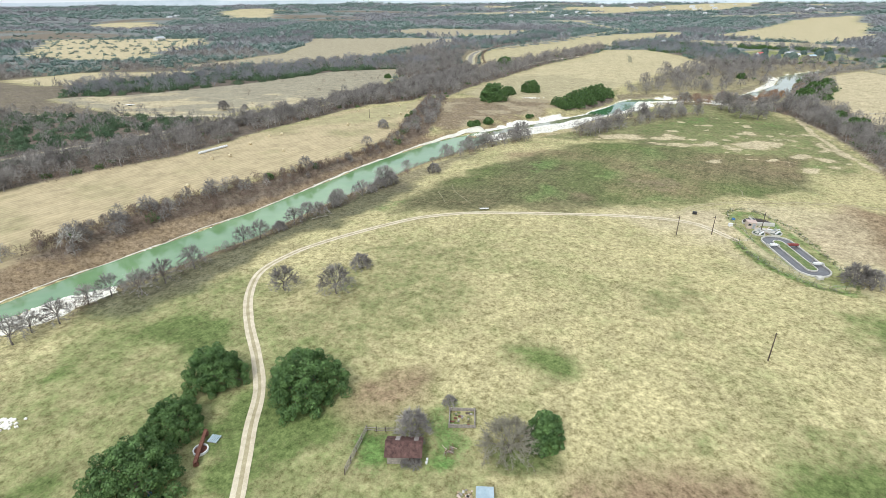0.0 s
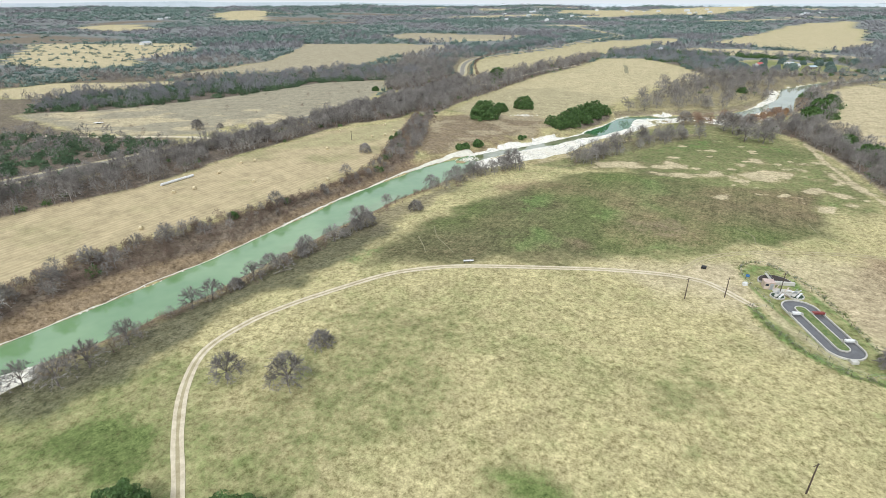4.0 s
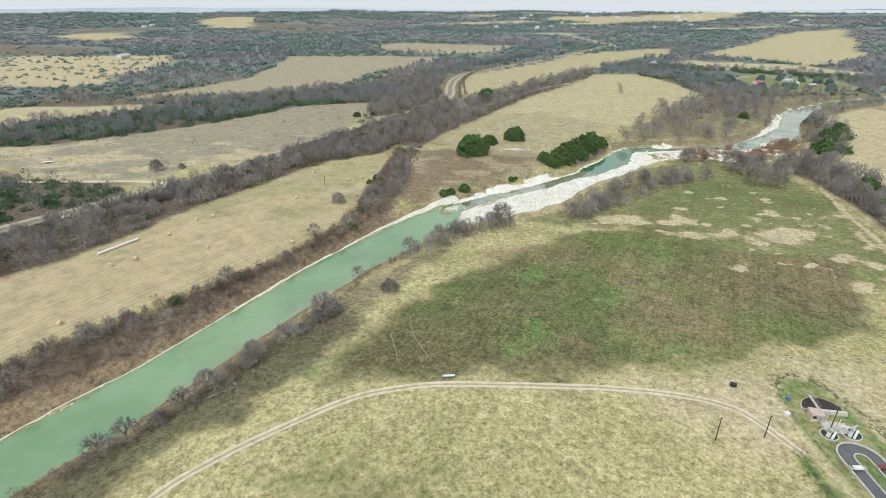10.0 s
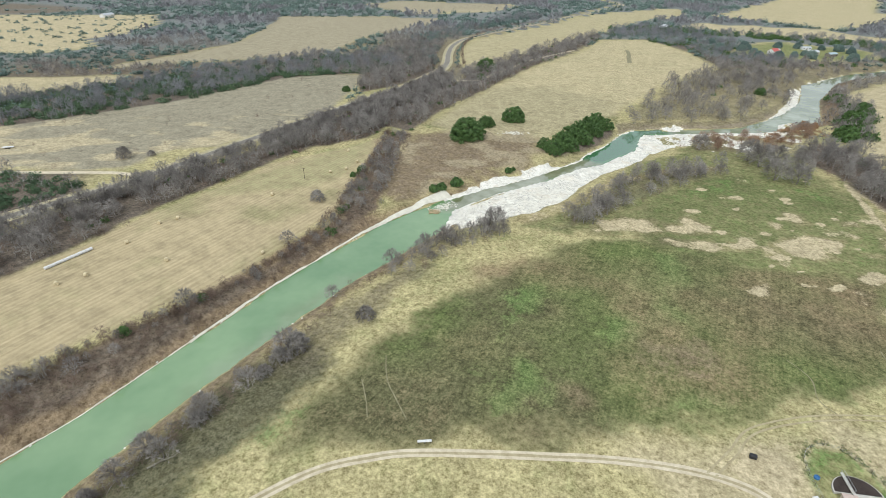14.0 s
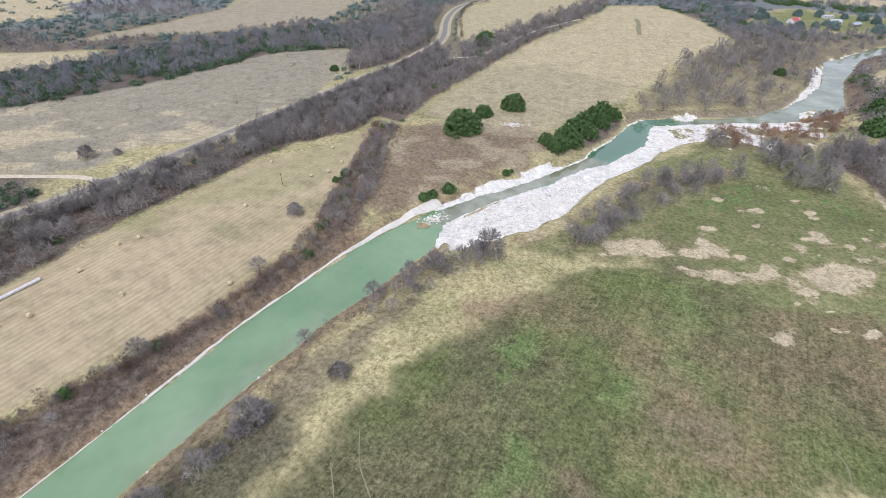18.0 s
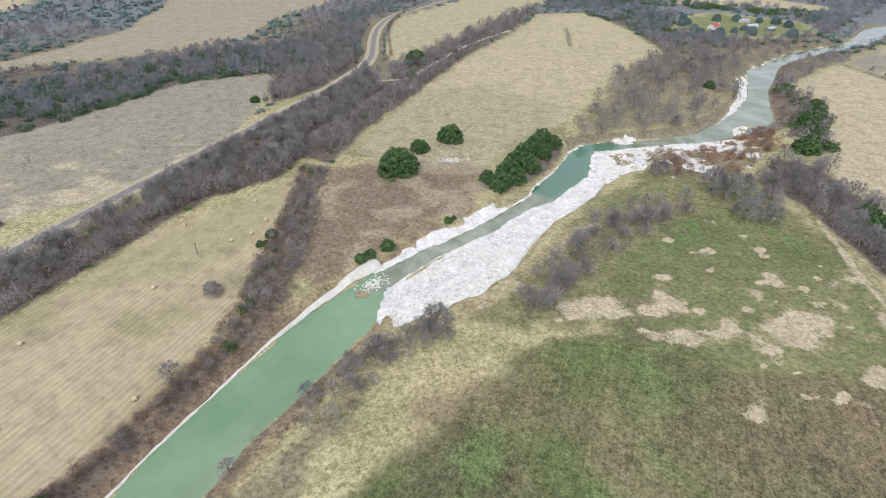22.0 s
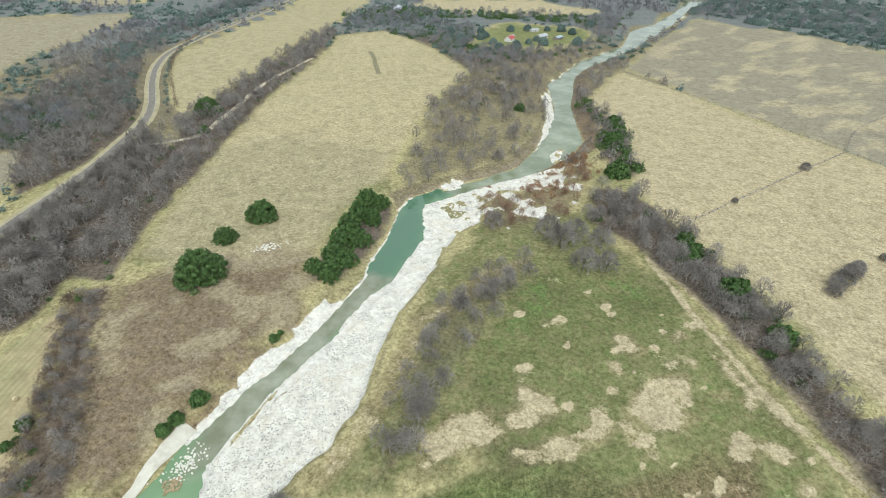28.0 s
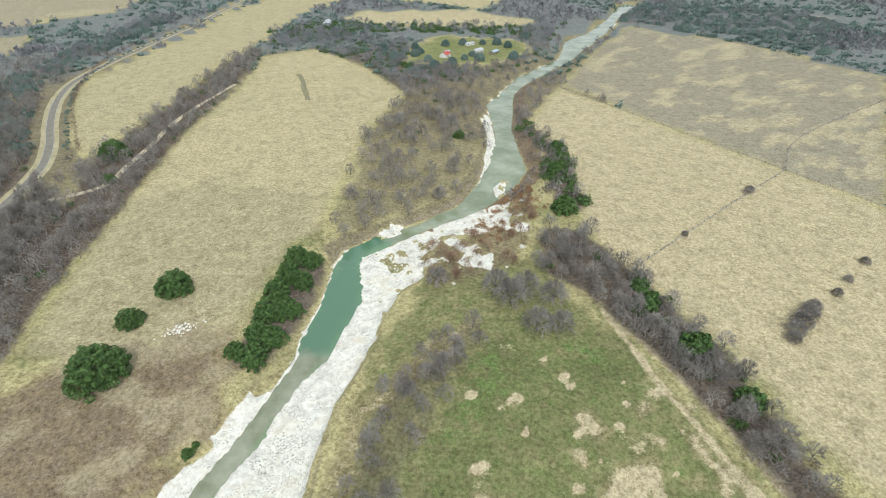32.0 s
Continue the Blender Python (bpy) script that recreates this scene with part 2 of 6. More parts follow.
STRAW_SIDE = [(47, 306), (69, 319), (93, 339), (112, 361), (160, 376), (192, 375), (162, 360), (117, 350), (100, 326), (73, 309), (59, 300)]
GREEN_CORE = [[(187, 284), (194, 279), (187, 267), (175, 263), (177, 270)], [(201, 338), (216, 331), (211, 321), (198, 327)], [(102, 278), (118, 279), (112, 254), (100, 239), (92, 244)], [(72, 235), (88, 244), (98, 234), (91, 225), (71, 220)], [(81, 201), (99, 201), (106, 192), (87, 190), (73, 193)], [(31, 209), (44, 213), (47, 200), (34, 193)], [(39, 252), (57, 255), (53, 235), (38, 224)], [(170, 246), (181, 241), (171, 234), (164, 238)], [(146, 343), (167, 354), (185, 353), (164, 337), (140, 324), (130, 324)], [(105, 269), (111, 258), (98, 231), (85, 236), (92, 258)], [(-30, 186), (-18, 200), (-12, 197), (-20, 186), (-30, 180)], [(44, 292), (52, 292), (48, 284), (42, 286)], [(196, 340), (208, 345), (212, 325), (204, 318)], [(130, 250), (150, 258), (160, 246), (145, 240)], [(-100, 330), (-80, 368), (-45, 405), (-20, 425), (-15, 400), (-24, 360), (-40, 345), (-70, 335)]]
HILL_BROWN = [[(79, 223), (91, 225), (103, 222), (101, 210), (91, 203), (83, 208), (72, 213)], [(55, 204), (67, 201), (65, 192), (56, 193)], [(30, 268), (55, 276), (59, 263), (41, 256), (31, 252)]]
POINT_LAND = [(45, 300), (70, 312), (100, 345), (140, 388), (165, 402), (195, 425), (225, 400), (258, 408), (236, 380), (230, 340), (210, 262), (190, 230), (120, 290), (90, 285)]
SLOPE_ALL = [(-16, 341), (-13, 372), (-11, 400), (2, 440), (30, 447), (60, 442), (84, 446), (92, 425), (87, 404), (72, 377), (40, 360), (19, 345), (4, 330)]
HOME_GREEN = [(-95, 45), (-95, 125), (-58, 140), (-20, 104), (-4, 84), (10, 62), (10, 40)]
YARD = [[(-16, 72), (-8, 72), (-9, 63), (-16, 62)], [(-3, 77), (2, 81), (5, 70), (2, 62), (-3, 63)], [(5, 58), (10, 60), (11, 55), (5, 54)], [(101, 172), (104, 178), (108, 181), (113, 180), (111, 176), (105, 174)], [(112, 168), (116, 170), (116, 150), (113, 150)]]
MID_GREEN = [[(-45, 105), (-40, 140), (-15, 160), (15, 150), (10, 110), (-15, 95)], [(40, 100), (50, 125), (75, 128), (70, 105)]]
# shade under the wide pale bush, painted as darker grass
BUSH_SHADE = [[(6, 70), (18, 71), (20, 63), (8, 62)]]
BROWNS = [[(-20, 78), (-18, 88), (-4, 89), (-2, 80), (-10, 75)], [(21, 62), (30, 65), (51, 62), (48, 48), (19, 48)], [(-16.5, 85), (-7, 87), (-4.6, 79), (-13, 77)], [(120, 165), (150, 185), (170, 175), (160, 150), (130, 130), (118, 140)]]
MOIST = [[(100, 182), (112, 185), (121, 170), (119, 140), (112, 122), (100, 122), (97, 150)], [(8, 450), (34, 507), (70, 585), (125, 590), (175, 520), (150, 472), (94, 428), (51, 427)], [(-60, 350), (-30, 400), (-14, 432), (-20, 380), (-30, 345)], [(228, 250), (240, 300), (262, 350), (290, 340), (260, 280), (245, 240)]]
OLIVES = [[(-98, 118), (-88, 140), (-75, 160), (-58, 185), (-40, 215), (-20, 245), (5, 275), (25, 290), (20, 270), (2, 240), (-10, 215), (-20, 192), (-34, 176), (-48, 163), (-58, 148), (-62, 130), (-80, 108)], [(-62, 173), (-48, 186), (-34, 208), (-19, 220), (-5.6, 217), (-15.6, 199), (-28.8, 180), (-43, 173)], [(-92, 128), (-70, 158), (-56, 172), (-50, 160), (-60, 135), (-80, 112)]]
TRACK_B = [(80, 174), (88, 180), (98, 187), (120, 190), (150, 187), (170, 178)]


# ---- plane geometry ----
def fbm(x, y, scale, octaves=4, seed=0):
    """Value noise from 0 to 1 at the given size in metres."""
    rng = np.random.RandomState(seed)
    table = rng.rand(256, 256)
    out, amp, tot = 0.0, 1.0, 0.0
    for o in range(octaves):
        u, v = x / scale * 2 ** o + 17.3 * o, y / scale * 2 ** o + 9.1 * o
        i, j = np.floor(u).astype(int), np.floor(v).astype(int)
        a, b = u - i, v - j
        a, b = a * a * (3 - 2 * a), b * b * (3 - 2 * b)
        g = lambda p, q: table[p % 256, q % 256]
        out = out + amp * ((g(i, j) * (1 - a) + g(i + 1, j) * a) * (1 - b) + (g(i, j + 1) * (1 - a) + g(i + 1, j + 1) * a) * b)
        tot, amp = tot + amp, amp * 0.5
    return out / tot


def away(x, y, line, closed=True):
    """Distance to a line of corners; negative inside it where it is closed."""
    d2, inside = np.full(np.shape(x), 1e12), np.zeros(np.shape(x), bool)
    n = len(line)
    for k in range(n if closed else n - 1):
        (ax, ay), (bx, by) = line[k], line[(k + 1) % n]
        ex, ey = bx - ax, by - ay
        s = np.clip(((x - ax) * ex + (y - ay) * ey) / (ex * ex + ey * ey + 1e-9), 0, 1)
        d2 = np.minimum(d2, (x - ax - s * ex) ** 2 + (y - ay - s * ey) ** 2)
        if closed and ay != by:
            inside ^= ((ay > y) != (by > y)) & (x < ex * (y - ay) / (by - ay) + ax)
    d = np.sqrt(d2)
    return np.where(inside, -d, d)


def near_mask(x, y, line, soft, wobble=0.0, seed=3, size=9.0):
    """1 inside the outline, 0 outside, with an uneven edge."""
    d = away(x, y, line) + (fbm(x, y, size, 4, seed) - 0.5) * 2 * wobble
    s = np.clip(0.5 - d / (2 * soft), 0, 1)
    return s * s * (3 - 2 * s)


def height(x, y):
    x, y = np.asarray(x, float), np.asarray(y, float)
    d = away(x, y, RIVER) + (fbm(x, y, 7, 3, 11) - 0.5) * 2.4
    rise = 6.2 * (1 - np.exp(-np.maximum(d, 0) / 13.0))
    z = WATER_Z + 0.15 + np.where(d > 0, rise, np.maximum(d * 0.35, -1.8) - 0.15)
    rock = np.zeros(np.shape(x))
    for line in ROCKS:
        rock = np.maximum(rock, near_mask(x, y, line, 2.5, 2.0, 5, 6))
    rock = np.maximum(rock, np.clip((6 - d) / 4, 0, 1) * (x > 24) * (x < 165) * (y > 305) * (y < 465))
    bed = WATER_Z + 0.42 + (fbm(x, y, 5, 4, 8) - 0.5) * 0.9 + np.clip(d, 0, 14) * 0.02
    isle = np.maximum(near_mask(x, y, ROCKS[6], 1.2, 1.5, 5, 4), near_mask(x, y, ROCKS[7], 1.2, 1.5, 5, 4))
    z = np.where((d > -1.5) | (isle > 0.5), z * (1 - rock) + bed * rock, z)
    z = z + (fbm(x, y, 60, 3, 21) - 0.5) * 0.9 * np.clip(d / 40, 0, 1)
    out = np.hypot(x - 60, y - 200)
    far = np.clip((out - 900) / 2500, 0, 1)
    return z + far * (fbm(x, y, 700, 3, 31) - 0.5) * 46 + 66 * np.clip((out - 1500) / 3200, 0, 1) ** 1.6


# ---- meshes ----
def mesh_np(name, verts, tris, material, smooth=False):
    me = bpy.data.meshes.new(name)
    verts, tris = np.asarray(verts, np.float32), np.asarray(tris, np.int32)
    k = tris.shape[1]
    me.vertices.add(len(verts)), me.loops.add(tris.size), me.polygons.add(len(tris))
    me.vertices.foreach_set("co", verts.ravel())
    me.loops.foreach_set("vertex_index", tris.ravel())
    me.polygons.foreach_set("loop_start", np.arange(0, tris.size, k, dtype=np.int32))
    me.polygons.foreach_set("use_smooth", np.full(len(tris), smooth))
    me.materials.append(material)
    me.update(calc_edges=True)
    return me


def part(name, data, material, parent=None, label=""):
    """Links a bmesh or a mesh as one object under a thing."""
    if isinstance(data, bmesh.types.BMesh):
        me = bpy.data.meshes.new(name)
        data.to_mesh(me), data.free()
        me.materials.append(material)
        data = me
    ob = new(name, data)
    ob.parent = parent
    return tagged(ob, label)


def empty(name, m, label, category, group=""):
    ob = new(name)
    ob.empty_display_size = 0.3
    ob.matrix_world = m
    return tagged(ob, label, category, group)


# ---- materials ----
class Nodes:
    def __init__(self, name):
        self.mat = bpy.data.materials.new(name)
        self.mat.use_nodes = True
        self.t = self.mat.node_tree
        self.out = self.t.nodes["Principled BSDF"]
        self.raw = self.t.nodes.new("ShaderNodeNewGeometry").outputs["Position"]
        self.pos = self.put("ShaderNodeMapping", Vector=self.raw, Location=(13.7, 5.3, 8.9), Rotation=(0.7, 0.45, 0.6)).outputs[0]

    def put(self, kind, **sets):
        n = self.t.nodes.new(kind)
        for k, v in sets.items():
            if hasattr(v, "is_linked"):
                self.t.links.new(v, n.inputs[k])
            else:
                n.inputs[k].default_value = v
        return n

    def noise(self, scale, detail=4.0, rough=0.6, vector=None):
        return self.put("ShaderNodeTexNoise", Vector=vector or self.pos, Scale=scale, Detail=detail, Roughness=rough).outputs["Fac"]

    def ramp(self, fac, *stops):
        n = self.t.nodes.new("ShaderNodeValToRGB")
        while len(n.color_ramp.elements) < len(stops):
            n.color_ramp.elements.new(0.5)
        for e, (p, c) in zip(n.color_ramp.elements, stops):
            e.position, e.color = p, (*c, 1) if isinstance(c, tuple) else (c, c, c, 1)
        self.t.links.new(fac, n.inputs["Fac"])
        return n.outputs["Color"]

    def math(self, op, a, b=0.0, clamp=False):
        n = self.t.nodes.new("ShaderNodeMath")
        n.operation, n.use_clamp = op, clamp
        for i, v in enumerate((a, b)):
            if hasattr(v, "is_linked"):
                self.t.links.new(v, n.inputs[i])
            else:
                n.inputs[i].default_value = v
        return n.outputs[0]

    def mix(self, fac, a, b, mode="MIX"):
        n = self.t.nodes.new("ShaderNodeMix")
        n.data_type, n.blend_type = "RGBA", mode
        for k, v in ((0, fac), (6, a), (7, b)):
            if hasattr(v, "is_linked"):
                self.t.links.new(v, n.inputs[k])
            else:
                n.inputs[k].default_value = v if k == 0 else (*v, 1)
        return n.outputs[2]

    def attr(self, name):
        n = self.t.nodes.new("ShaderNodeAttribute")
        n.attribute_name = name
        return n.outputs["Fac"]

    def bump(self, fac, strength, distance):
        n = self.put("ShaderNodeBump", Height=fac, Strength=strength, Distance=distance)
        self.t.links.new(n.outputs[0], self.out.inputs["Normal"])

    def done(self, color, rough=0.85, metal=0.0, spec=0.25):
        for k, v in (("Base Color", color), ("Roughness", rough), ("Metallic", metal), ("Specular IOR Level", spec)):
            if hasattr(v, "is_linked"):
                self.t.links.new(v, self.out.inputs[k])
            else:
                self.out.inputs[k].default_value = (*v, 1) if isinstance(v, tuple) else v
        return self.mat


def plain(name, dark, light, scale=1.5, rough=0.8, metal=0.0, bump=0.0, spec=0.3):
    """Two tones mixed by a coarse and a fine noise, with relief."""
    n = Nodes(name)
    a, b = n.noise(scale, 5), n.noise(scale * 9, 3)
    f = n.ramp(n.math("ADD", n.math("MULTIPLY", a, 0.65), n.math("MULTIPLY", b, 0.35)), (0.36, 0.0), (0.64, 1.0))
    if bump:
        n.bump(b, 0.6, bump)
    return n.done(n.mix(f, dark, light), rough, metal, spec)


def ground_material():
    n = Nodes("grassland")
    big, mid, fine, grit = n.noise(0.035, 5), n.noise(0.22, 5, 0.65), n.noise(1.4, 4, 0.7), n.noise(3.0, 3, 0.75)
    coarse = n.noise(0.6, 6, 0.72)
    tuft = n.math("ADD", n.math("MULTIPLY", coarse, 0.46), n.math("ADD", n.math("MULTIPLY", fine, 0.36), n.math("MULTIPLY", grit, 0.18)))
    # random grass tone; its dark end paints the shade between tussocks
    tone = n.ramp(tuft, (0.40, 0.0), (0.60, 1.0))
    straw = n.mix(tone, (0.20, 0.171, 0.074), (0.66, 0.585, 0.315))
    green = n.mix(tone, (0.06, 0.088, 0.024), (0.215, 0.265, 0.092))
    olive = n.mix(tone, (0.055, 0.057, 0.024), (0.205, 0.197, 0.10))
    brown = n.mix(tone, (0.12, 0.083, 0.047), (0.40, 0.30, 0.18))
    fawn = n.mix(tone, (0.20, 0.178, 0.122), (0.425, 0.385, 0.275))
    pale = n.mix(tone, (0.30, 0.247, 0.145), (0.675, 0.58, 0.375))
    # dead leaves, darkened to hold the shade between bare trees
    shaded_litter = n.mix(tone, (0.055, 0.046, 0.036), (0.24, 0.197, 0.153))
    # far wood floor, with haze put into its blue-grey colour
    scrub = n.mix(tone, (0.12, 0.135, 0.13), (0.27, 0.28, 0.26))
    vivid = n.mix(tone, (0.055, 0.115, 0.028), (0.20, 0.33, 0.095))
    chalk = n.mix(n.ramp(n.noise(0.5, 6, 0.7), (0.36, 0.0), (0.62, 1.0)), (0.66, 0.625, 0.54), (0.86, 0.84, 0.755))
    # shade in the gaps between stones, painted as grey speckle
    gap_shade = n.ramp(n.noise(1.9, 3, 0.6), (0.39, 1.0), (0.46, 0.0))
    where = n.ramp(n.math("ADD", n.noise(0.16, 4, 0.6), n.math("MULTIPLY", n.attr("cobble"), 0.12)), (0.44, 0.12), (0.66, 1.0))
    rock = n.mix(n.math("MULTIPLY", gap_shade, where), chalk, (0.20, 0.19, 0.165))
    rock = n.mix(n.ramp(n.noise(0.12, 6, 0.65), (0.54, 0.0), (0.70, 0.8)), rock, (0.56, 0.50, 0.40))
    # patches of new grass show through the straw
    ragged = n.math("ADD", n.math("MULTIPLY", big, 0.6), n.math("MULTIPLY", mid, 0.4))
    c = n.mix(n.math("MULTIPLY", n.ramp(ragged, (0.48, 0.0), (0.66, 1.0)), 0.55), straw, green)
    # mown rows run along the river
    turn = n.put("ShaderNodeMapping", Vector=n.raw, Rotation=(0, 0, radians(29.5)))
    stretch = n.put("ShaderNodeMapping", Vector=turn.outputs[0], Scale=(1.0, 0.014, 1.0))
    streak = n.noise(1.3, 5, 0.7, stretch.outputs[0])
    # mixed blotches of each growth and the far haze tint, with uneven edges
    wide_mix = n.math("ADD", n.math("MULTIPLY", mid, 0.5), n.math("MULTIPLY", fine, 0.5))
    spot_mix = n.math("ADD", n.math("MULTIPLY", n.noise(0.11, 8, 0.66), 0.75), n.math("MULTIPLY", fine, 0.25))
    for name, col, lo, hi, blend, power in (("olive", olive, 0.26, 0.74, wide_mix, 1.1), ("green", green, 0.26, 0.74, wide_mix, 1.2), ("vivid", vivid, 0.30, 0.75, wide_mix, 1.5), ("brown", brown, 0.25, 0.75, wide_mix, 1.1), ("fawn", fawn, 0.25, 0.75, wide_mix, 0.9), ("tan", pale, 0.20, 0.80, wide_mix, 0.8), ("pale", pale, 0.40, 0.60, spot_mix, 2.0), ("shaded_litter", shaded_litter, 0.24, 0.76, wide_mix, 0.9), ("scrub", scrub, 0.3, 0.7, wide_mix, 0.9)):
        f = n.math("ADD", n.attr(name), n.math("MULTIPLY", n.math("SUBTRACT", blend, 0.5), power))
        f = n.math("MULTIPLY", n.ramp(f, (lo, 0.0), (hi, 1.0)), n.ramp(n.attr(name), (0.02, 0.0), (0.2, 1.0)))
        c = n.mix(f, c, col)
    c = n.mix(n.attr("mown"), c, n.mix(1.0, c, n.ramp(streak, (0.38, 0.80), (0.5, 1.0), (0.62, 1.12)), "MULTIPLY"))
    wave = n.put("ShaderNodeTexWave", Vector=turn.outputs[0], Scale=0.14, Distortion=1.3, Detail=2.0)
    rows = n.math("ADD", n.math("MULTIPLY", streak, 0.40), n.math("ADD", n.math("MULTIPLY", wave.outputs["Fac"], 0.09), n.math("MULTIPLY", tuft, 0.4)))
    hay = n.mix(n.ramp(rows, (0.36, 0.0), (0.64, 1.0)), (0.40, 0.325, 0.19), (0.575, 0.48, 0.30))
    hay = n.mix(n.math("MULTIPLY", n.ramp(big, (0.5, 0.0), (0.68, 1.0)), 0.4), hay, green)
    c = n.mix(n.math("SUBTRACT", n.attr("hay"), n.math("MULTIPLY", n.attr("vivid"), 0.5), True), c, hay)
    f = n.math("ADD", n.attr("rock"), n.math("MULTIPLY", n.math("SUBTRACT", wide_mix, 0.5), 1.3))
    f = n.math("MULTIPLY", n.ramp(f, (0.38, 0.0), (0.56, 1.0)), n.ramp(n.attr("rock"), (0.02, 0.0), (0.2, 1.0)))
    c = n.mix(f, c, rock)
    patchy = n.math("ADD", n.math("MULTIPLY", n.noise(0.12, 6, 0.72), 0.6), n.math("MULTIPLY", mid, 0.4))
    c = n.mix(1.0, c, n.ramp(patchy, (0.36, 0.74), (0.5, 1.0), (0.64, 1.16)), "MULTIPLY")
    n.bump(tuft, 0.6, 0.22)
    return n.done(c, 0.95, 0, 0.15)


def water_material():
    n = Nodes("river_water")
    murk = n.mix(n.ramp(n.noise(0.03, 4), (0.35, 0.0), (0.65, 1.0)), (0.125, 0.25, 0.10), (0.215, 0.345, 0.16))
    # pale bed colour, also used as painted sky sheen upstream
    bed = n.mix(n.ramp(n.noise(0.05, 6), (0.38, 0.0), (0.64, 1.0)), (0.17, 0.175, 0.09), (0.40, 0.40, 0.295))
    murk = n.mix(n.attr("pool"), murk, (0.065, 0.175, 0.085))
    murk = n.mix(n.attr("shallow_sheen"), murk, bed)
    n.bump(n.noise(1.3, 3), 0.02, 0.02)
    n.out.inputs["IOR"].default_value = 2.05
    return n.done(murk, 0.02, 0, 0.5)


GROUND, WATER = ground_material(), water_material()
BARK = plain("grey_bark", (0.10, 0.085, 0.075), (0.24, 0.21, 0.19), 0.6)
TWIG = plain("bare_twigs", (0.095, 0.084, 0.075), (0.43, 0.40, 0.365), 0.13)
TWIG_BROWN = plain("brown_brush", (0.09, 0.062, 0.047), (0.33, 0.245, 0.19), 0.15)
TWIG_PALE = plain("pale_twigs", (0.18, 0.165, 0.12), (0.36, 0.335, 0.26), 0.3)
TWIG_RUST = plain("rusty_brush", (0.17, 0.105, 0.07), (0.45, 0.315, 0.22), 0.12)
RUST_LEAF = plain("russet_leaves", (0.25, 0.145, 0.075), (0.50, 0.33, 0.19), 0.3)
# distant twigs, haze mixed into a lighter blue-grey
HAZED_TWIG = plain("hazed_canopy", (0.165, 0.165, 0.17), (0.335, 0.335, 0.345), 0.03)
LEAF = plain("evergreen_leaves", (0.022, 0.054, 0.014), (0.155, 0.26, 0.078), 0.5, 0.6)
CEDAR_LEAF = plain("dull_cedar_leaves", (0.045, 0.085, 0.042), (0.17, 0.25, 0.135), 0.05, 0.7)
# distant leaves, green paled and blued to carry haze
LEAF_HAZED = plain("hazed_green_leaves", (0.10, 0.15, 0.135), (0.225, 0.30, 0.255), 0.03, 0.7)
DIRT = plain("track_dirt", (0.50, 0.425, 0.29), (0.72, 0.64, 0.48), 0.5, 0.95, 0, 0.05)
FAINT = plain("worn_grass", (0.32, 0.27, 0.155), (0.50, 0.435, 0.275), 0.5, 0.95)
TRODDEN = plain("trodden_grass", (0.17, 0.16, 0.09), (0.33, 0.30, 0.18), 0.5, 0.95)
ASPHALT = plain("asphalt", (0.19, 0.175, 0.145), (0.29, 0.265, 0.22), 0.3, 0.85)
HAYSTRAW = plain("hay_bale_straw", (0.48, 0.40, 0.24), (0.74, 0.65, 0.43), 2.5, 0.95, 0, 0.05)
POLEWOOD = plain("pole_wood", (0.06, 0.045, 0.035), (0.13, 0.10, 0.08), 2.0)
HILL = plain("haze_blue_hills", (0.46, 0.52, 0.56), (0.60, 0.65, 0.68), 0.004)


# ---- ground ----
def lines(a, b, step, reach, grow=1.16):
    core = list(np.arange(a, b + 0.1, step))
    lo, s = [core[0]], step
    while lo[-1] > -reach:
        s *= grow
        lo.append(lo[-1] - s)
    hi, s = [core[-1]], step
    while hi[-1] < reach:
        s *= grow
        hi.append(hi[-1] + s)
    return np.array(lo[:0:-1] + core + hi[1:])


gx, gy = np.meshgrid(lines(-150, 300, 1.4, 4850, 1.06), lines(60, 480, 1.4, 4850, 1.06), indexing="ij")
gz = height(gx, gy)
nx, ny = gx.shape
idx = np.arange(nx * ny).reshape(nx, ny)
quads = np.stack([idx[:-1, :-1], idx[1:, :-1], idx[1:, 1:], idx[:-1, 1:]], -1).reshape(-1, 4)
ground_mesh = mesh_np("ground", np.stack([gx, gy, gz], -1).reshape(-1, 3), quads, GROUND, True)
FX, FY = gx.ravel(), gy.ravel()
river_d = away(FX, FY, RIVER)


def layer(name, values):
    a = ground_mesh.attributes.new(name, "FLOAT", "POINT")
    a.data.foreach_set("value", np.clip(values, 0, 1).astype(np.float32))


def union(shapes, soft, wobble, size=9.0):
    m = np.zeros(FX.shape)
    for s in shapes:
        m = np.maximum(m, near_mask(FX, FY, s, soft, wobble, 3, size))
    return m


shelf = np.where((FX - 20) * 120 > (FY - 320) * 140, 6.0, np.where(FY > 388, 0.2, 1.5)) * (0.25 + 1.5 * fbm(FX, FY, 14, 3, 57))
rock_m = union([r for i, r in enumerate(ROCKS) if i not in (1, 2, 6, 7)], 1.5, 1.8, 5)
rock_m = np.maximum(rock_m, union(ROCKS[6:], 2.5, 3.0, 4) * np.clip((fbm(FX, FY, 4, 3, 66) - 0.3) * 5, 0.3, 1))
rock_m = np.maximum(rock_m, near_mask(FX, FY, ROCKS[2], 1.5, 2.0, 3, 7) * np.clip((fbm(FX, FY, 9, 3, 49) - 0.30) * 7, 0.25, 1))
edge_d = np.minimum(away(FX, FY, ROCKS[0]), away(FX, FY, ROCKS[2])) + (fbm(FX, FY, 5, 3, 50) - 0.5) * 4
rock_edge = np.clip(1 - np.abs(edge_d - 1.5) / 2.0, 0, 1)
